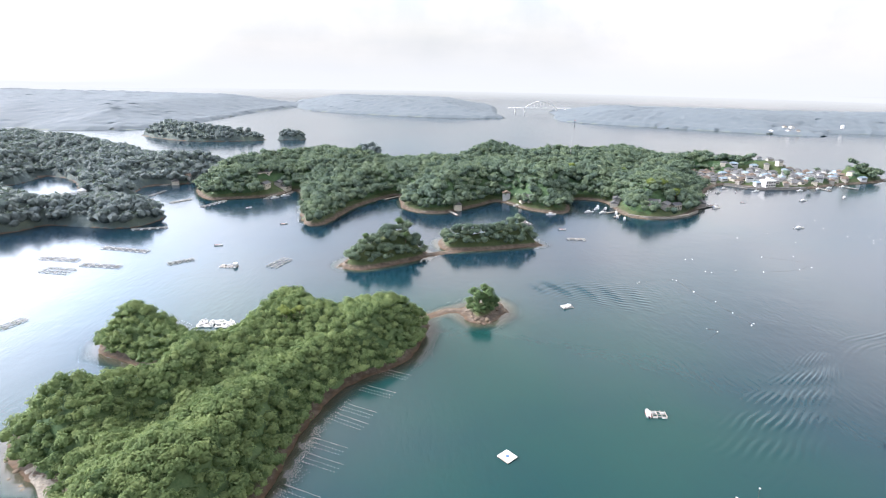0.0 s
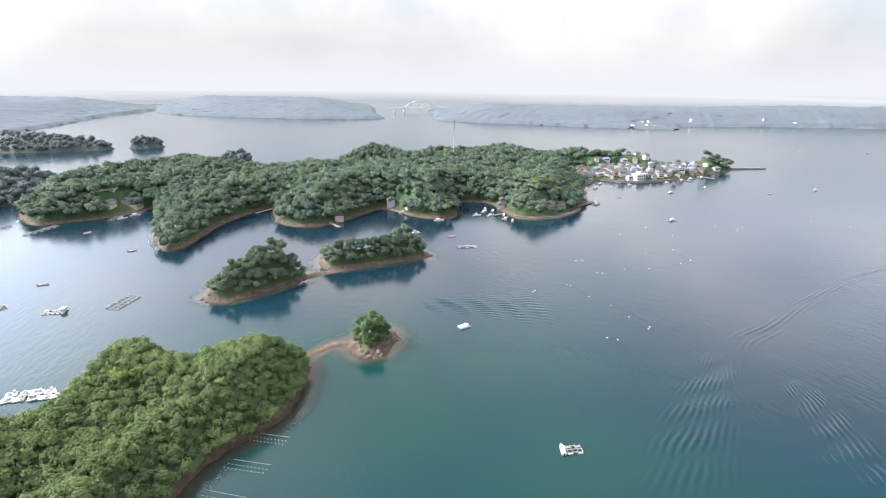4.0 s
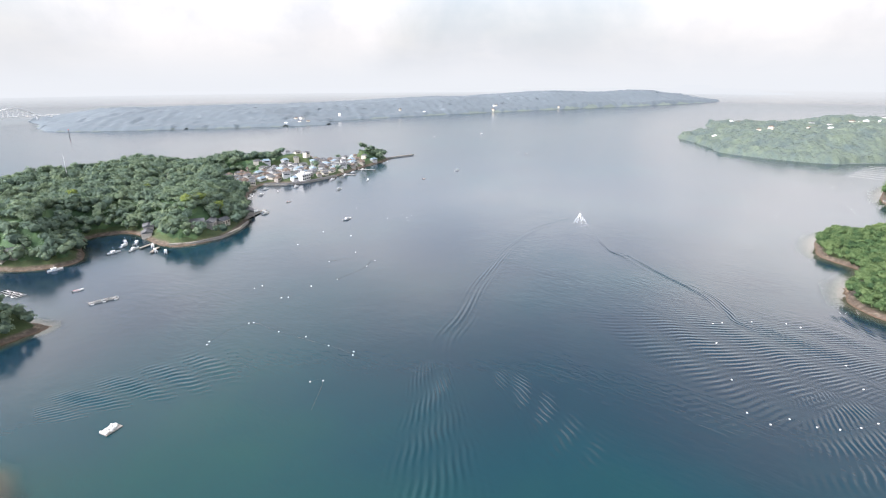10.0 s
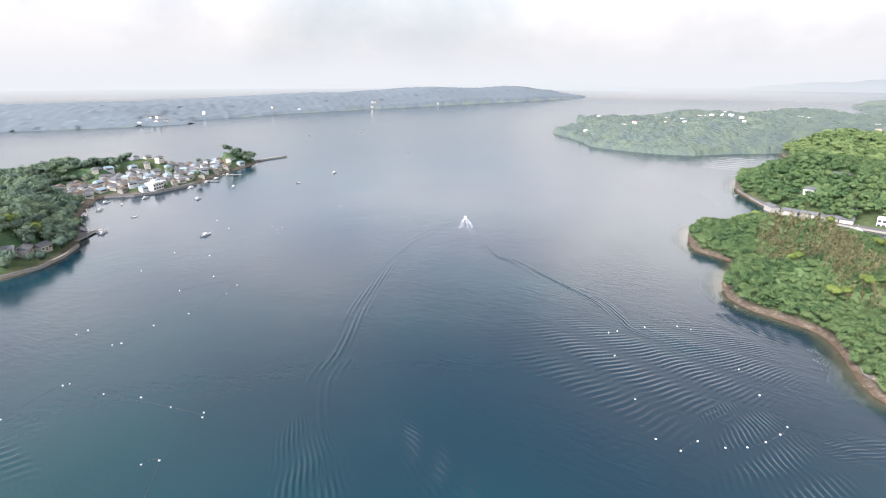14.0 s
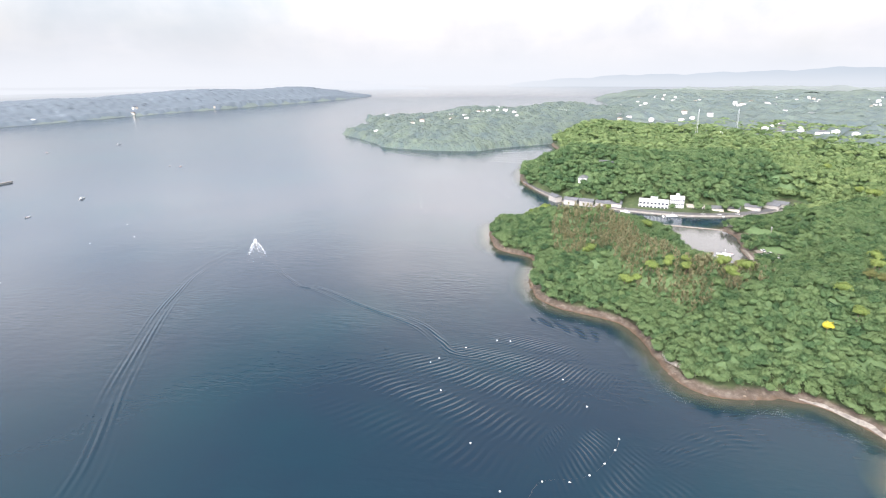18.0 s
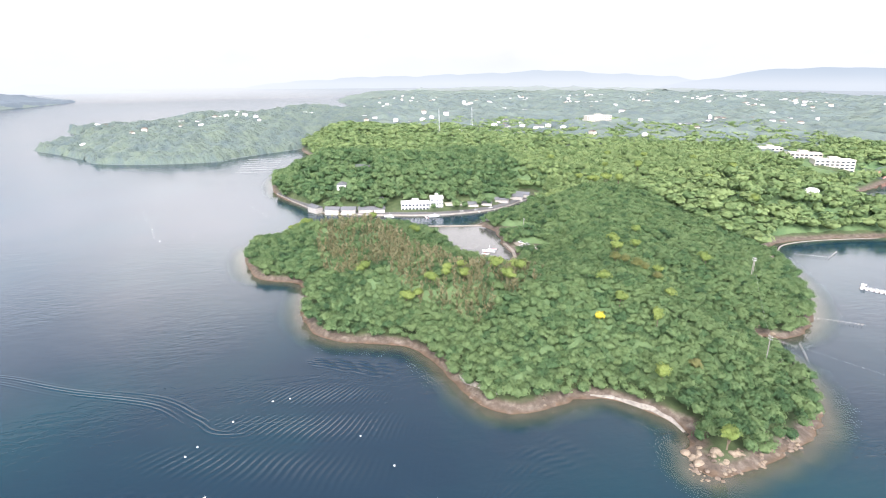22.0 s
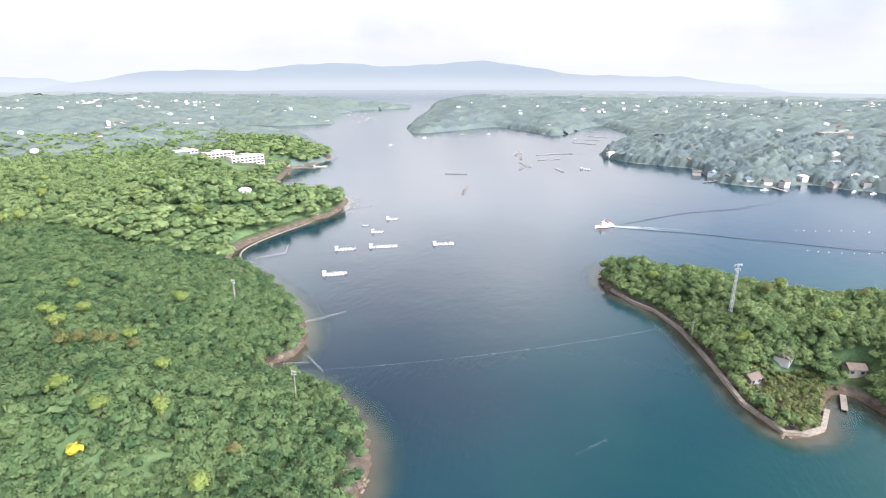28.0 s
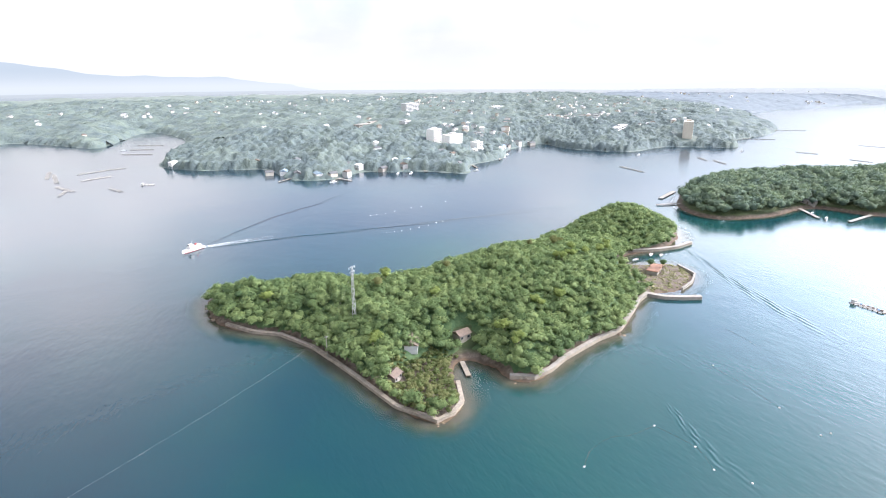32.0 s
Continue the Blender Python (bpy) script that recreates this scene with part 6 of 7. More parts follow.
# scattered houses on the far land
def distant_houses(name, land, n, x0, x1, y0, y1, deep, lift, label):
    """Many small houses, too far off to tell apart, as one mass."""
    V, F, M = [], [], []
    done = 0
    hubs = [(dice.uniform(x0, x1), dice.uniform(y0, y1)) for _ in range(max(3, n // 14))]
    while done < n:
        if dice.random() < 0.6:
            hx, hy = dice.choice(hubs)
            x, y = hx + dice.gauss(0, 45), hy + dice.gauss(0, 35)
        else:
            x, y = dice.uniform(x0, x1), dice.uniform(y0, y1)
        q = inland(np.array([[x, y]]), land.ring)[0]
        if not 5 < q < deep:
            continue
        z = height_at(land, x, y) + (lift if q > 40 else 0.5)
        w, d, h, a = dice.uniform(3, 5.5), dice.uniform(2.6, 3.8), dice.choice((3.0, 3.4, 5.0)), dice.uniform(0, 3.14)
        c, s = math.cos(a), math.sin(a)
        b = len(V)
        for px, py, pz in ((-w, -d, -7), (w, -d, -7), (w, d, -7), (-w, d, -7), (-w, -d, h), (w, -d, h), (w, d, h), (-w, d, h), (-w - 0.5, -d - 0.5, h), (w + 0.5, -d - 0.5, h), (w + 0.5, d + 0.5, h), (-w - 0.5, d + 0.5, h), (-w * 0.6, 0, h + 1.9), (w * 0.6, 0, h + 1.9)):
            V.append((x + px * c - py * s, y + px * s + py * c, z + pz))
        F += [tuple(b + k for k in f) for f in ((0, 1, 5, 4), (1, 2, 6, 5), (2, 3, 7, 6), (3, 0, 4, 7), (11, 10, 9, 8), (8, 9, 13, 12), (10, 11, 12, 13), (9, 10, 13), (11, 8, 12))]
        wall, roof = dice.choice(((0, 2), (0, 2), (1, 3), (0, 0), (0, 2)))
        M += [wall] * 4 + [roof] * 5
        done += 1
    me = mesh_of(name, V, F, WHITE)
    for m in (CREAM, TILE, TILE_BROWN):
        me.materials.append(m)
    me.polygons.foreach_set("material_index", np.array(M, np.int32))
    tagged(new(name, me), label, "houses", kind="stuff")


FAR_TOWN = "scattered small white and cream houses far off among trees"
distant_houses("headland_houses", head, 40, 1060, 1900, 150, 520, 1500, 6, FAR_TOWN)
distant_houses("mainland_south_houses", hinter, 260, 700, 2300, -1500, -50, 3000, 6, FAR_TOWN)
distant_houses("mainland_north_houses", north, 300, -1300, 650, -2000, -620, 3000, 6, FAR_TOWN)
distant_houses("far_shore_houses", far_e, 16, 500, 2200, 1150, 1500, 60, 5, FAR_TOWN)
distant_houses("north_west_houses", far_n, 40, -3000, -1300, -1900, -1050, 3000, 4, FAR_TOWN)
distant_houses("peninsula_houses", pen, 26, 780, 1200, -420, 40, 600, 6, FAR_TOWN)
# the north waterfront
village(north, NORTH_SHORE, (4, 1, 5, 3, 0, 2))
village(isl3, [(-262, -320), (-275, -315), (-300, -250), (-318, -235)], (3, 4, 1))


# ---- hotels and other large buildings ----
def block(x, y, z, turn, w, d, storeys, wall, label, category="hotel", bays=None, sink=8.0):
    """A large building with a row of windows on each storey and a parapet."""
    e = empty("hotel" if category == "hotel" else "building", pose(x, y, z, 0, 0, turn), label, category)
    h = 3.3 * storeys
    part("wall", boxed(-w / 2, w / 2, -d / 2, d / 2, -sink, h), wall, e)
    part("parapet", boxed(-w / 2 - 0.3, w / 2 + 0.3, -d / 2 - 0.3, d / 2 + 0.3, h, h + 0.8), wall, e)
    part("roof_plant", boxed(-w * 0.12, w * 0.12, -d * 0.25, d * 0.25, h + 0.8, h + 3.2), wall, e)
    bays = bays or max(3, int(w / 4.5))
    pane = slab = None
    for s in range(storeys):
        for side in (-1, 1):
            m = pose(0, side * (d / 2 + 0.25), 3.3 * s + 0.1)
            if slab is None:
                slab = part("balcony", boxed(-w / 2, w / 2, -0.3, 0.3, -0.25, 0.25), wall, e)
                slab.matrix_basis = m
            else:
                share("balcony", slab, e, m)
            for b in range(bays):
                m = pose(-w / 2 + w * (b + 0.5) / bays, side * (d / 2 + 0.02), 3.3 * s + 1.7)
                if pane is None:
                    pane = part("window", boxed(-w / bays * 0.34, w / bays * 0.34, -0.06, 0.06, -0.85, 0.85), DARK_GLASS, e)
                    pane.matrix_basis = m
                else:
                    share("window", pane, e, m)
    return e


def ground_of(land, x, y):
    return max(height_at(land, x, y), 1.0)


block(1010, -425, ground_of(pen, 1010, -425) + 3, 86, 46, 14, 5, CREAM, "cream five-storey hotel on the wooded hill")
block(990, -388, ground_of(pen, 990, -388) + 3, 86, 18, 10, 2, CREAM, "low cream annexe beside the hill hotel")
for x, y, z, w, n in ((705, -494, 11, 28, 3), (658, -496, 10, 40, 3), (600, -474, 8, 40, 4)):
    block(x, y, z, 62, w, 15, n, CREAM, "pale cream seaside hotel wing among trees")
block(581, -520, 3, 10, 18, 10, 1, PINK, "low red-walled pavilion at the water's edge", "building")
block(868, -673, 10, 0, 32, 12, 1, WHITE, "long low white building among trees", "building")
block(875, -767, 10, 5, 28, 12, 2, WHITE, "low white building among trees", "building")
block(-196, -690, 8, 28, 34, 14, 6, WHITE, "white seaside hotel with six storeys of balconies")
block(-178, -716, 8, 28, 20, 14, 8, WHITE, "taller white wing of the seaside hotel")
block(-222, -662, 5, 28, 16, 12, 4, WHITE, "low white wing of the seaside hotel")
block(-182, -1000, 10, 35, 105, 13, 4, CONCRETE, "long grey apartment block on the wooded slope", "building", 22)
block(-238, -968, 10, 35, 20, 14, 5, PALE, "grey stair tower of the long apartment block", "building")
block(-415, -880, 15, 30, 80, 14, 2, PINK, "long low building with faded red walls", "building", 16)
block(-618, -618, 6, 40, 27, 15, 9, CREAM, "tall cream and brown hotel tower by the water")
block(-545, -705, 14, 35, 90, 12, 3, PALE, "long grey hotel among dark trees", "building", 18)
block(-395, -1300, 22, 30, 55, 16, 6, PALE, "grey hotel far back on the hill", "hotel", 10)
block(-680, -1330, 18, 30, 60, 16, 2, WHITE, "wide low white hall far inland", "building", 10)
block(-880, -1270, 12, 30, 40, 14, 3, WHITE, "white building far inland", "building", 8)
block(1480, 60, 12, -70, 40, 14, 4, WHITE, "white building far inland on the headland", "building", 8)
block(1700, -180, 16, -70, 40, 14, 3, WHITE, "white building far inland", "building", 8)

# the fish market in the village
block(372, 622, 2, 20, 15, 9, 2, WHITE, "white two-storey harbour hall on the village quay", "building", 4, 2)
# the buildings along the cove quay
for x, y, turn, w, d, n, wall, text in ((583, 6, 78, 24, 8, 2, WHITE, "long white two-storey fishery building on the quay"), (583, -13, 78, 11, 9, 3, WHITE, "white three-storey fishery tower on the quay"), (582, -28, 84, 14, 7, 1, CREAM, "low cream shed on the quay")):
    block(x, y, 1.6, turn, w, d, n, wall, text, "building", 8, 2)
for x, y, turn in ((606, 89, 30), (594, 75, 68), (590, 62, 75), (586, 48, 75), (584, 37, 78), (579, -45, 80), (580, -58, 75), (588, -76, 65), (597, -94, 60), (604, -104, 55)):
    build_house(dice.choice((3, 0, 3)), x, y, 1.4, turn)


# ---- quays, sea walls and piers ----
def wall_run(name, line, width, z0, z1, mat, label, cap=None):
    e = empty(name, pose(line[0][0], line[0][1], 0), label, "sea wall")
    tagged(e, kind="structure")
    rel = [(x - line[0][0], y - line[0][1]) for x, y in line]
    part("wall_body", strip(rel, width, z0, z1), mat, e)
    if cap:
        part("coping", strip(rel, width + 0.3, z1 + 0.004, z1 + 0.3), cap, e)
    return e


wall_run("sea_wall_east", [(84, -114), (76, -109), (66, -111), (56, -115.5), (44, -119), (31, -122.5), (20, -124), (14, -126), (-4, -137), (-18, -146), (-30, -151)], 1.6, -1.5, 1.7, OLD_CONCRETE, "old concrete sea wall along the island", CONCRETE)
wall_run("sea_wall_west", [(178, -216), (168, -202), (157, -193), (147, -174.5), (142, -158), (137.5, -141), (131.5, -116), (122, -101.5), (115, -103), (109, -107.5), (104, -120)], 1.4, -1.5, 1.2, OLD_CONCRETE, "low dark stained sea wall under the trees", OLD_CONCRETE)
wall_run("breakwater", [(-29, -150), (-34, -143), (-42, -138), (-51, -134)], 2.6, -2, 1.6, CONCRETE, "short concrete breakwater with a flat top", CONCRETE)
wall_run("breakwater_north", [(-78, -210), (-96, -204), (-113, -202), (-129, -205)], 2.6, -2, 1.6, OLD_CONCRETE, "long dark concrete breakwater of a tiny harbour", CONCRETE)
wall_run("harbour_wall", [(-52, -147), (-66, -152), (-78, -160), (-82, -176)], 0.8, -1.5, 1.4, CONCRETE, "thin pale harbour wall", CONCRETE)
wall_run("cove_quay", [(690, 118), (655, 105), (622, 90), (598, 78), (586, 50), (577, 28), (570, 5), (566.5, -18), (568, -40), (572, -60), (582, -78), (593, -92), (606, -112)], 7.0, -1.5, 1.5, CONCRETE, "concrete quay along the cove", ASPHALT)
wall_run("lagoon_dyke", [(537, 20), (531, -2), (524, -32), (526, -46)], 2.4, -1, 0.45, OLD_CONCRETE, "low stone dyke between the cove and the lagoon")
wall_run("lagoon_bank", [(473, -32), (455, -31), (442, -27)], 2.0, -1, 1.2, OLD_CONCRETE, "low stone bank of the lagoon")
wall_run("village_quay", [(330, 636), (348, 618), (365, 613), (392, 616), (415, 620)], 6, -1.5, 1.6, CONCRETE, "concrete village quay", ASPHALT)
wall_run("point_wall", [(165, 474), (180, 466), (200, 466), (220, 478), (236, 494)], 1.5, -1.5, 1.5, CONCRETE, "stone wall round a wooded point", CONCRETE)
wall_run("far_pier", [(540, 690), (575, 690), (610, 688)], 3, 0.5, 1.5, CONCRETE, "long low concrete pier at the island's end", CONCRETE)


def pier(x0, y0, x1, y1, width, label, z=1.0):
    e = empty("pier", pose(x0, y0, 0, 0, 0, math.degrees(math.atan2(y1 - y0, x1 - x0))), label, "pier", "piers round the bay")
    n = math.hypot(x1 - x0, y1 - y0)
    part("deck", boxed(0, n, -width / 2, width / 2, z - 0.25, z), CONCRETE if width > 2.5 else OLD_CONCRETE, e)
    pile = None
    for k in range(int(n / 5) + 2):
        for s in (-1, 1):
            m = pose(min(n - 0.2, 0.3 + 5 * k), s * (width / 2 - 0.2), 0)
            if pile is None:
                pile = part("pile", rodded((0, 0, -3), (0, 0, z - 0.26), 0.18, n=6), TIMBER_DARK, e)
                pile.matrix_basis = m
            else:
                share("pile", pile, e, m)


for q in ((4, 480, 12, 462, 3), (84, 490, 108, 484, 4), (60, 520, 72, 500, 3), (240, 505, 262, 520, 3), (250, 516, 268, 523, 2.4), (158, 475, 150, 466, 2), (160, 488, 148, 482, 2), (-46, 535, -58, 520, 2.5), (-108, -600, -90, -560, 4), (-262, -335, -224, -318, 4), (-236, -290, -200, -300, 3), (-300, -232, -281, -205, 3), (-330, -190, -290, -186, 3), (66, -590, 84, -575, 2), (20, -566, 10, -545, 3), (-232, -615, -222, -598, 2), (-165, -575, -160, -555, 2), (575, -520, 540, -532, 3), (95, -133, 98, -122, 2), (290, 600, 272, 585, 2.5), (430, 625, 438, 610, 3), (465, 640, 478, 622, 3)):
    pier(*q, "low jetty reaching out from the shore")

# ---- the pylon island's own things ----
for x, y, w, d, h, turn, text in ((112, -146, 9, 5.5, 3.0, 62, "derelict brown-roofed house with pale walls in scrub"), (126, -132, 5.5, 4.5, 2.6, 40, "small derelict shed under a brown roof"), (88, -146, 6, 5, 2.8, 10, "roofless concrete shed by the inlet")):
    e = empty("derelict_house", pose(x, y, height_at(pyl, x, y), 0, 0, turn), text, "house")
    part("wall", boxed(-w / 2, w / 2, -d / 2, d / 2, -1, h), PALE if h > 2.9 else CONCRETE, e)
    bm = bmesh.new()
    v = [bm.verts.new(p) for p in ((-w / 2 - 0.5, -d / 2 - 0.5, h - 0.1), (w / 2 + 0.5, -d / 2 - 0.5, h - 0.1), (w / 2 + 0.5, d / 2 + 0.5, h - 0.1), (-w / 2 - 0.5, d / 2 + 0.5, h - 0.1), (-w / 2 - 0.5, 0, h + 0.3 * d), (w / 2 + 0.5, 0, h + 0.3 * d))]
    for f in ((3, 2, 1, 0), (0, 1, 5, 4), (2, 3, 4, 5), (1, 2, 5), (3, 0, 4)):
        bm.faces.new([v[j] for j in f])
    part("roof", bm, TILE_BROWN, e)
    part("door", boxed(-0.5, 0.5, -d / 2 - 0.06, -d / 2 - 0.01, 0, 2), FLOAT_BLACK, e)
    for s in (-0.3, 0.3):
        part("window", boxed(s * w - 0.6, s * w + 0.6, d / 2 + 0.01, d / 2 + 0.06, 0.9, 1.9), DARK_GLASS, e)
e = empty("long_shed", pose(-60, -174, height_at(pyl, -60, -174), 0, 0, 30), "low shed under a rusty orange roof on a grassy flat", "shed")
part("wall", boxed(-7, 7, -3, 3, -1, 2.4), CONCRETE, e)
part("roof", boxed(-7.5, 7.5, -3.5, 3.5, 2.4, 2.8, taper=0.2), RUST, e)
part("door", boxed(-1.2, 1.2, 3.0, 3.06, 0, 2.1), TIMBER_DARK, e)
scrub_sites = np.concatenate([p[(np.hypot(p[:, 0] - 112, p[:, 1] + 124) < 21) & (np.hypot(p[:, 0] - 112, p[:, 1] + 146) > 6) & (np.hypot(p[:, 0] - 126, p[:, 1] + 132) > 4.5)] for p in (pyl.sites(1.7, 1.8, box=(85, -150, 140, -98), seed=9),)])
forest("scrub", scrub_sites, MID, 1.15, "tangled green and straw-coloured scrub on a derelict plot", SHRUB, lift=0.1, spread=0.5, heave=0.25, toning=0.35)
flat_sites = pyl.sites(1.5, 1.6, box=(-85, -200, -25, -148), seed=12)
forest("rough_grass", flat_sites, FAR, 1.2, "rough dry grass on the harbour flat", foliage("dry_grass_blades", (0.14, 0.15, 0.06), (0.20, 0.20, 0.09), (0.27, 0.26, 0.13)), lift=-0.55, spread=0.4, heave=0.03, squat=0.45)

pylon = empty("power_pylon", pose(128, -172, height_at(pyl, 128, -172), 0, 0, 30), "tall slender grey steel power pylon above the trees", "pylon")
H = 36 - height_at(pyl, 128, -172)
for sx in (-1, 1):
    for sy in (-1, 1):
        part("leg", rodded((sx * 0.6, sy * 0.6, -1), (sx * 0.26, sy * 0.26, H), 0.15, 0.12, 6), STEEL, pylon)
for k in range(12):
    z0, z1 = H * k / 12, H * (k + 1) / 12
    a0, a1 = 0.6 - 0.34 * z0 / H, 0.6 - 0.34 * z1 / H
    for sx, sy, tx, ty in ((-1, -1, 1, -1), (1, -1, 1, 1), (1, 1, -1, 1), (-1, 1, -1, -1)):
        part("brace", rodded((sx * a0, sy * a0, z0), (tx * a1, ty * a1, z1), 0.06, n=4), STEEL, pylon)
for z, w in ((H - 0.4, 1.9), (H - 2.4, 1.5)):
    arm = part("crossarm", boxed(-w, w, -0.12, 0.12, z - 0.12, z + 0.12), STEEL, pylon)
    for x in (-w + 0.1, w - 0.1):
        part("insulator", rodded((x, 0, z - 0.9), (x, 0, z - 0.12), 0.11, n=6), WHITE, arm)


def utility_pole(x, y, top, label, land):
    z = height_at(land, x, y)
    e = empty("utility_pole", pose(x, y, z), label, "pole", "poles on the peninsula")
    part("shaft", rodded((0, 0, -1), (0, 0, top - z), 0.22, 0.15, 8), CONCRETE, e)
    for k in (0.5, 1.6):
        a = part("crossarm", boxed(-1.0, 1.0, -0.08, 0.08, top - z - k - 0.08, top - z - k + 0.08), STEEL, e)
        for s in (-0.85, 0.85):
            part("insulator", rodded((s, 0, top - z - k + 0.08), (s, 0, top - z - k + 0.45), 0.08, n=6), WHITE, a)
    return e


POLE_X, POLE_Y = 280.0, -60.5
utility_pole(POLE_X, POLE_Y, 20, "thin concrete utility pole at the wooded point", pen)
utility_pole(348, -119, 23, "one of a pair of utility poles in the woods", pen)
utility_pole(350, -122, 22, "one of a pair of utility poles in the woods", pen)
utility_pole(486, -52, 14, "utility pole by the lagoon", pen)
utility_pole(640, -130, 15, "utility pole by the cove", pen)
for k, (x, y, z1) in enumerate(((960, -120, 62), (1010, -190, 60))):
    z = height_at(pen, x, y)
    e = empty("radio_mast", pose(x, y, z), "slender lattice radio mast on the hill", "mast")
    for sx, sy in ((-1, -1), (1, -1), (0, 1)):
        part("leg", rodded((sx * 1.6, sy * 1.6, -1), (sx * 0.3, sy * 0.3, z1 - z), 0.22, 0.12, 5), STEEL, e)
    for j in range(8):
        u = 1.6 - 1.3 * (j + 0.5) / 8
        part("brace", rodded((-u, -u, (z1 - z) * (j + 0.5) / 8), (u, -u, (z1 - z) * (j + 0.5) / 8), 0.1, n=4), STEEL, e)
e = empty("radio_mast", pose(158, 690, height_at(mid, 158, 690)), "slender grey radio mast on the island ridge", "mast")
for k in range(6):
    part("section", rodded((0, 0, 5.2 * k - 1), (0, 0, 5.2 * k + 4.2), 0.34 - 0.04 * k, 0.31 - 0.04 * k, 6), STEEL if k % 2 else PALE, e)


def cable(a, b, sag, r, label):
    bm = bmesh.new()
    a, b = Vector(a), Vector(b)
    last = a
    for k in range(1, 25):
        u = k / 24
        p = a.lerp(b, u) - Vector((0, 0, 4 * sag * u * (1 - u)))
        rod(bm, last, p, r, n=4)
        last = p
    ob = part("power_cable", bm, ROPE)
    tagged(ob, label, "cable")


cable((POLE_X, POLE_Y, 19.4), (144, -161, 11.0), 3.0, 0.013, "thin power cable hanging across the channel")
cable((144, -161, 11.0), (128, -172, 33.0), 1.0, 0.013, "power cable rising to the pylon")
cable((POLE_X, POLE_Y, 19.4), (348, -119, 22.5), 2.5, 0.013, "power cable between the poles in the woods")
relay = empty("cable_pole", pose(144, -161, height_at(pyl, 144, -161)), "short concrete cable pole at the wooded shore", "pole")
part("shaft", rodded((0, 0, -1), (0, 0, 11.4 - height_at(pyl, 144, -161)), 0.2, 0.15, 8), CONCRETE, relay)
part("crossarm", boxed(-0.7, 0.7, -0.08, 0.08, 10.8 - height_at(pyl, 144, -161), 11.0 - height_at(pyl, 144, -161)), STEEL, relay)


# ---- cars by the lagoon ----
car = new("car")
tagged(car, "small white car parked by the lagoon", "car", "cars by the lagoon")
body = part("body", boxed(-1.9, 1.9, -0.8, 0.8, 0.3, 0.9, taper=0.08), WHITE, car)
part("cabin", boxed(-1.3, 0.9, -0.72, 0.72, 0.9, 1.45, taper=0.22), DARK_GLASS, car)
part("roof", boxed(-1.0, 0.6, -0.52, 0.52, 1.45, 1.5), WHITE, car)
for sx in (-1.2, 1.2):
    for sy in (-0.8, 0.8):
        part("wheel", rodded((sx, sy - 0.1, 0.32), (sx, sy + 0.1, 0.32), 0.32, n=10), FLOAT_BLACK, car)
pad = new("car_park", mesh_of("car_park", [(446, -53, 0), (472, -45, 0), (470, -37, 0), (447, -37, 0)], [(0, 1, 2, 3)], OLD_CONCRETE))
pz = max(height_at(pen, x, y) for x, y in ((446, -53), (472, -45), (470, -37), (447, -37), (458, -44))) + 0.15
for v in pad.data.vertices:
    v.co.z = pz
tagged(pad, "worn asphalt yard beside the lagoon", "car park", kind="structure")
for k, (x, y, a) in enumerate(((468, -42, 20), (462, -44, 15), (455, -46, 100), (449, -49, 95), (452, -39, 10), (459, -39, 12))):
    m = pose(x, y, pz, 0, 0, a)
    if k:
        copy_thing(car, m)
    else:
        car.matrix_basis = m


# ---- the arch bridge ----
br = empty("arch_bridge", pose(330, 1960, 0, 0, 0, 8), "white steel arch bridge between two far shores", "bridge")
part("deck", boxed(-115, 115, -4, 4, 14, 15.6), WHITE, br)
for s in (-3.6, 3.6):
    bm = bmesh.new()
    rings = []
    for k in range(21):
        u = k / 20 * 2 - 1
        x, z = 57 * u, 13 + 23 * (1 - u * u)
        rings.append([bm.verts.new((x, s + a, z + b)) for a, b in ((-1.1, -1.3), (1.1, -1.3), (1.1, 1.3), (-1.1, 1.3))])
    for a, b in zip(rings, rings[1:]):
        for k in range(4):
            bm.faces.new((a[k], a[(k + 1) % 4], b[(k + 1) % 4], b[k]))
    bm.faces.new(rings[0][::-1])
    bm.faces.new(rings[-1])
    bmesh.ops.recalc_face_normals(bm, faces=bm.faces)
    arch = part("arch", bm, WHITE, br)
    for k in range(1, 10):
        u = k / 5 - 1
        part("hanger", rodded((57 * u, s, 15), (57 * u, s, 13 + 23 * (1 - u * u)), 0.25, n=4), WHITE, arch)
for x in (-56, 56, -90, 90):
    part("bridge_pier", boxed(x - 1.6, x + 1.6, -3.6, 3.6, -4, 14), WHITE, br)
beacon = empty("channel_beacon", pose(331, 1428, 0), "thin dark channel beacon standing in the bay", "beacon")
part("post", rodded((0, 0, -3), (0, 0, 12), 0.7, 0.5, 8), FLOAT_BLACK, beacon)
part("top_mark", lathe([(0.1, 12), (1.1, 12.4), (1.1, 13.4), (0.1, 14)], 8), RED, beacon)


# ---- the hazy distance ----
# unlit emission: the haze over the far hills is put into a glowing colour
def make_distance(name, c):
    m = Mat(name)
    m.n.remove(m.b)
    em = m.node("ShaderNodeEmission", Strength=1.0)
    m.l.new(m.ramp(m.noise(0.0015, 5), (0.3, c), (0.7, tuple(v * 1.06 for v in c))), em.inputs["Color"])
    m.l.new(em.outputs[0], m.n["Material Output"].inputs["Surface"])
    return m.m


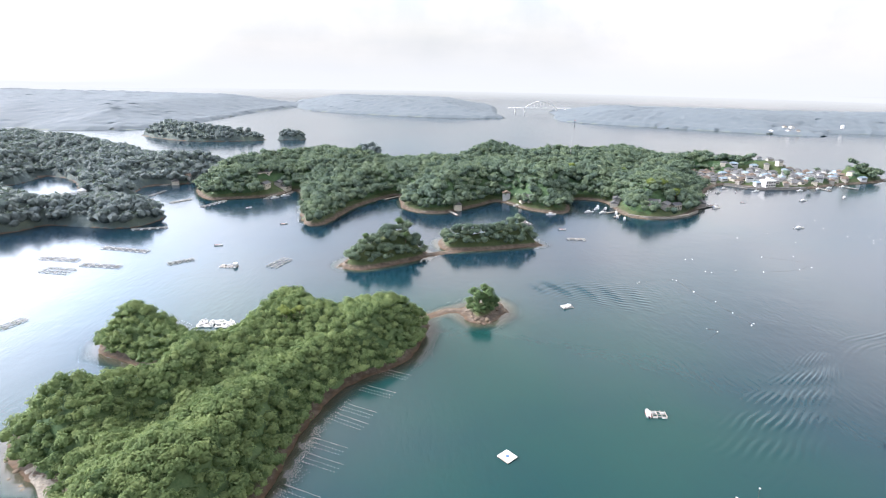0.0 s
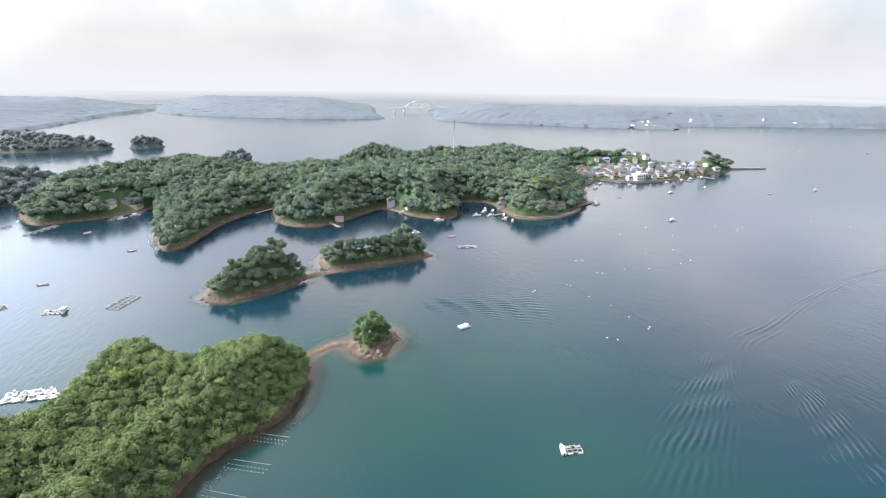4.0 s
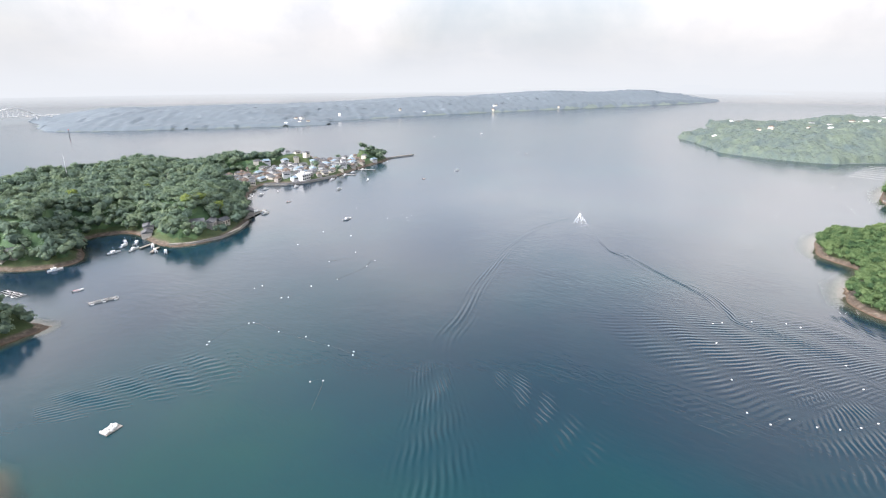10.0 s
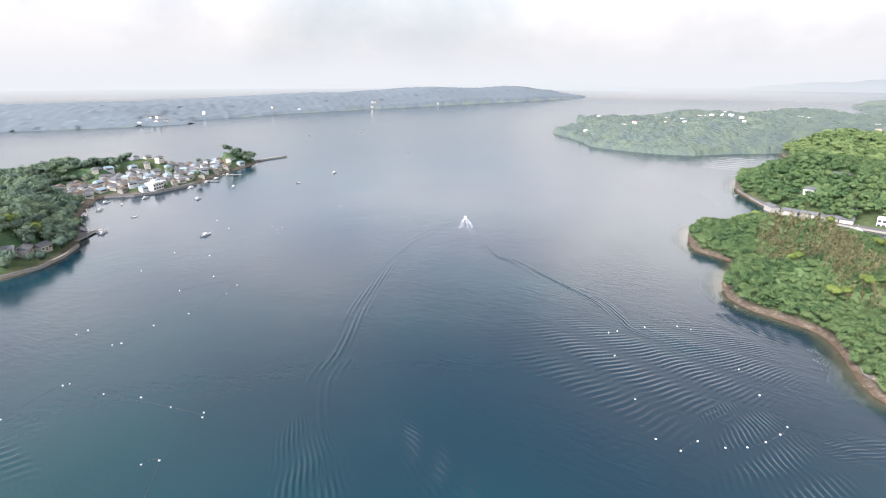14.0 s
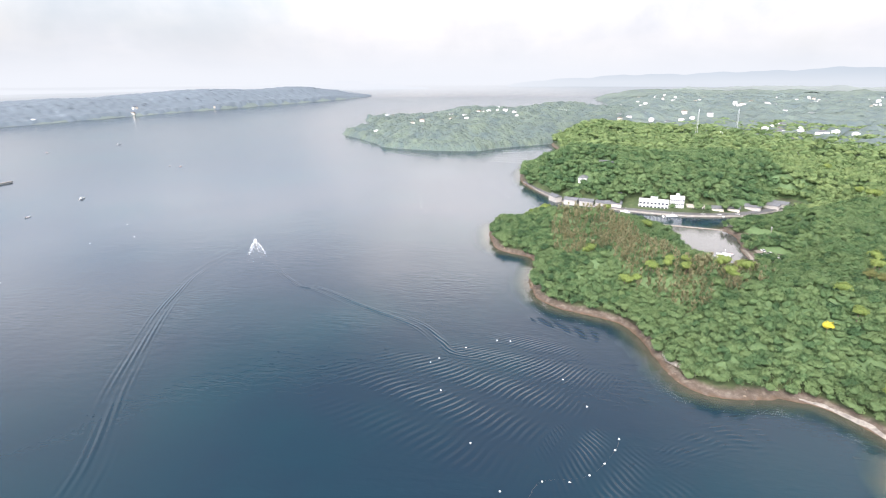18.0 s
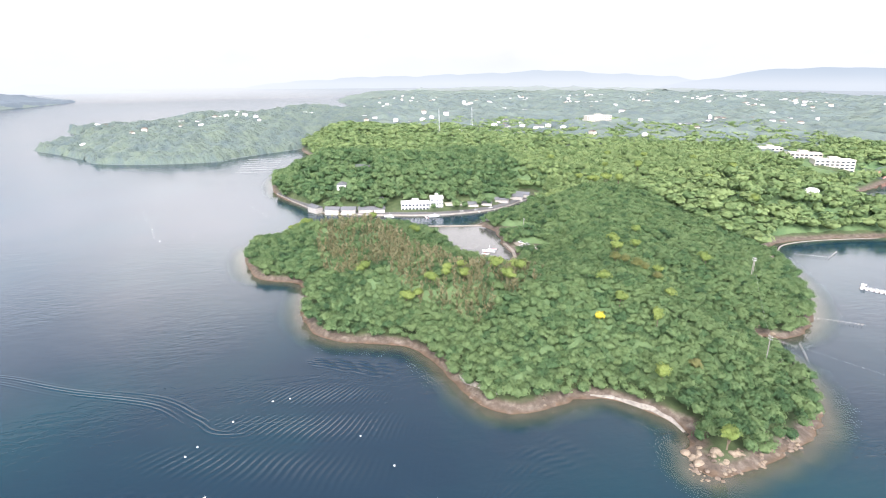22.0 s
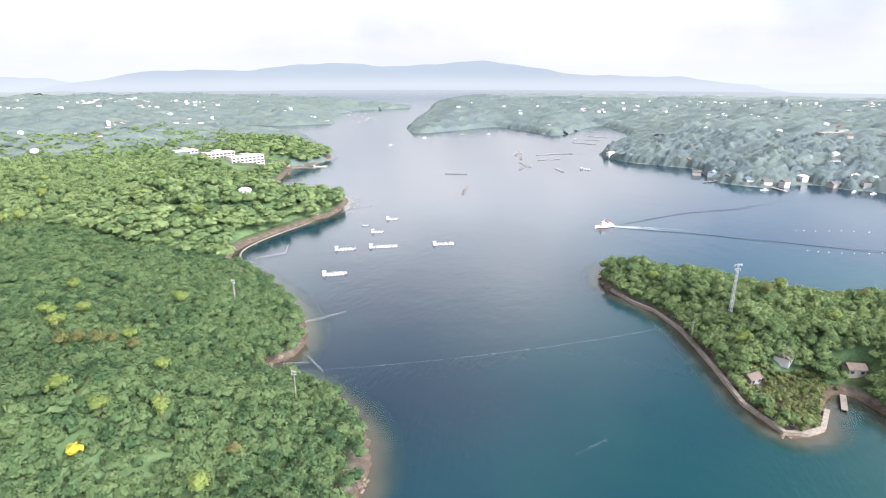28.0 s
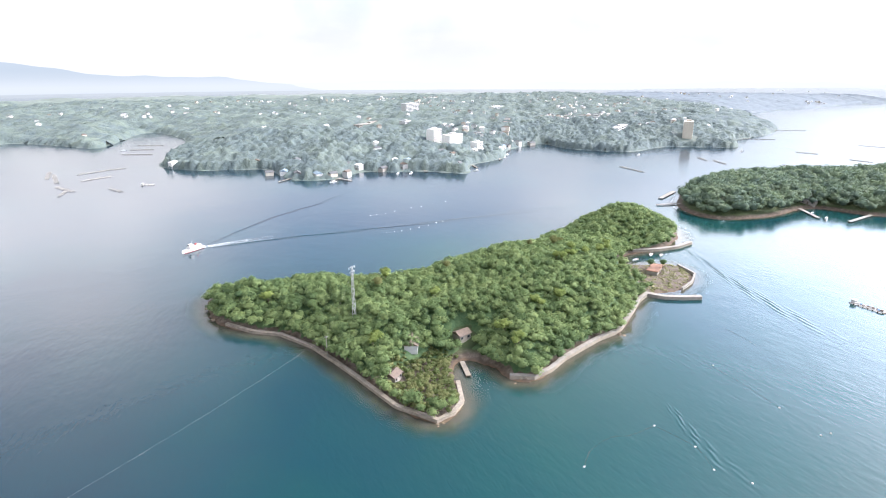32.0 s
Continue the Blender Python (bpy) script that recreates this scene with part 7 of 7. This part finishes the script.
def ridge(name, a0, a1, dist, low, high, c, peaks, label):
    """A far range of hills that glows in a painted haze colour, seen edge-on, from bearing a0 to a1 in degrees."""
    V, F = [], []
    n = 120
    for k in range(n + 1):
        u = k / n
        a = radians(a0 + (a1 - a0) * u)
        h = low + sum(hh * math.exp(-(((a0 + (a1 - a0) * u) - p) / w) ** 2) for p, w, hh in peaks)
        h += 5 * math.sin(u * 31 + 1) + 4 * math.sin(u * 67) + 2.5 * math.sin(u * 140) + high * math.sin(u * 9 + 2)
        h *= min(1, 8 * u, 8 * (1 - u)) ** 0.7 + 0.001
        for z, out in ((-2, 0), (h * 0.6, 120), (h, 300)):
            V.append((130 + (dist + out) * math.cos(a), 60 + (dist + out) * math.sin(a), z))
    for k in range(n):
        for j in range(2):
            i = 3 * k + j
            F.append((i, i + 3, i + 4, i + 1))
    ob = new(name, mesh_of(name, V, F, make_distance(name, c)))
    tagged(ob, label, "hills", kind="structure")


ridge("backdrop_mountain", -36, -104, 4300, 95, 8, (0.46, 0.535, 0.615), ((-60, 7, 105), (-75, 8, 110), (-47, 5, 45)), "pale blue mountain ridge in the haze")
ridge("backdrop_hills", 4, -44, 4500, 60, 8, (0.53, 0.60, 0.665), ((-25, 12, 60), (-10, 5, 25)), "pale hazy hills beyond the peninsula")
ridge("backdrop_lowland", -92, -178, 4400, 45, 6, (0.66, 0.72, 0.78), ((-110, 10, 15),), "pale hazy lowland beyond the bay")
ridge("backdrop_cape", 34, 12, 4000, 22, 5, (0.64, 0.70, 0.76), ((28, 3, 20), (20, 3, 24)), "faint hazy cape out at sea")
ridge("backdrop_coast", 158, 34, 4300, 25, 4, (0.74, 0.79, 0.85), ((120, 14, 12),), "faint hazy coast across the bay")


# a glowing see-through ring wall, added to imitate the haze where the bay ends
veil = Mat("haze_ring_glow")
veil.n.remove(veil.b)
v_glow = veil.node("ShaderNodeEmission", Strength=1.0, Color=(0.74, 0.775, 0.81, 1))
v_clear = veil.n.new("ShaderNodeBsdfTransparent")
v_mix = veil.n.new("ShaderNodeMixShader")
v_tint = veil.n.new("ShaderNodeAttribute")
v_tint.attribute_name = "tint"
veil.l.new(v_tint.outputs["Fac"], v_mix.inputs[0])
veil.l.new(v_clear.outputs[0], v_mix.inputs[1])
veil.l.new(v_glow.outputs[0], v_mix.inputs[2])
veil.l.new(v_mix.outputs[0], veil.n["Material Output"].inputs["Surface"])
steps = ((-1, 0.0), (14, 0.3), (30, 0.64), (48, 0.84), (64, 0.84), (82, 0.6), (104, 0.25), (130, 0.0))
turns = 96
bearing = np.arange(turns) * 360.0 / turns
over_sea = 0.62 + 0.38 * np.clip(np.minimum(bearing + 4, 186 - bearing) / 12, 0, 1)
V = [(110 + 2900 * math.cos(k * 2 * math.pi / turns), 60 + 2900 * math.sin(k * 2 * math.pi / turns), z) for z, _ in steps for k in range(turns)]
F = [(j * turns + k, j * turns + (k + 1) % turns, (j + 1) * turns + (k + 1) % turns) for j in range(len(steps) - 1) for k in range(turns)]
F += [(j * turns + k, (j + 1) * turns + (k + 1) % turns, (j + 1) * turns + k) for j in range(len(steps) - 1) for k in range(turns)]
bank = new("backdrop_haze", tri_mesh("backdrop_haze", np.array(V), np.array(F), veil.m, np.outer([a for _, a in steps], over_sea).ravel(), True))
tagged(bank, "glowing see-through ring imitating white haze on the far horizon", "haze", kind="structure")
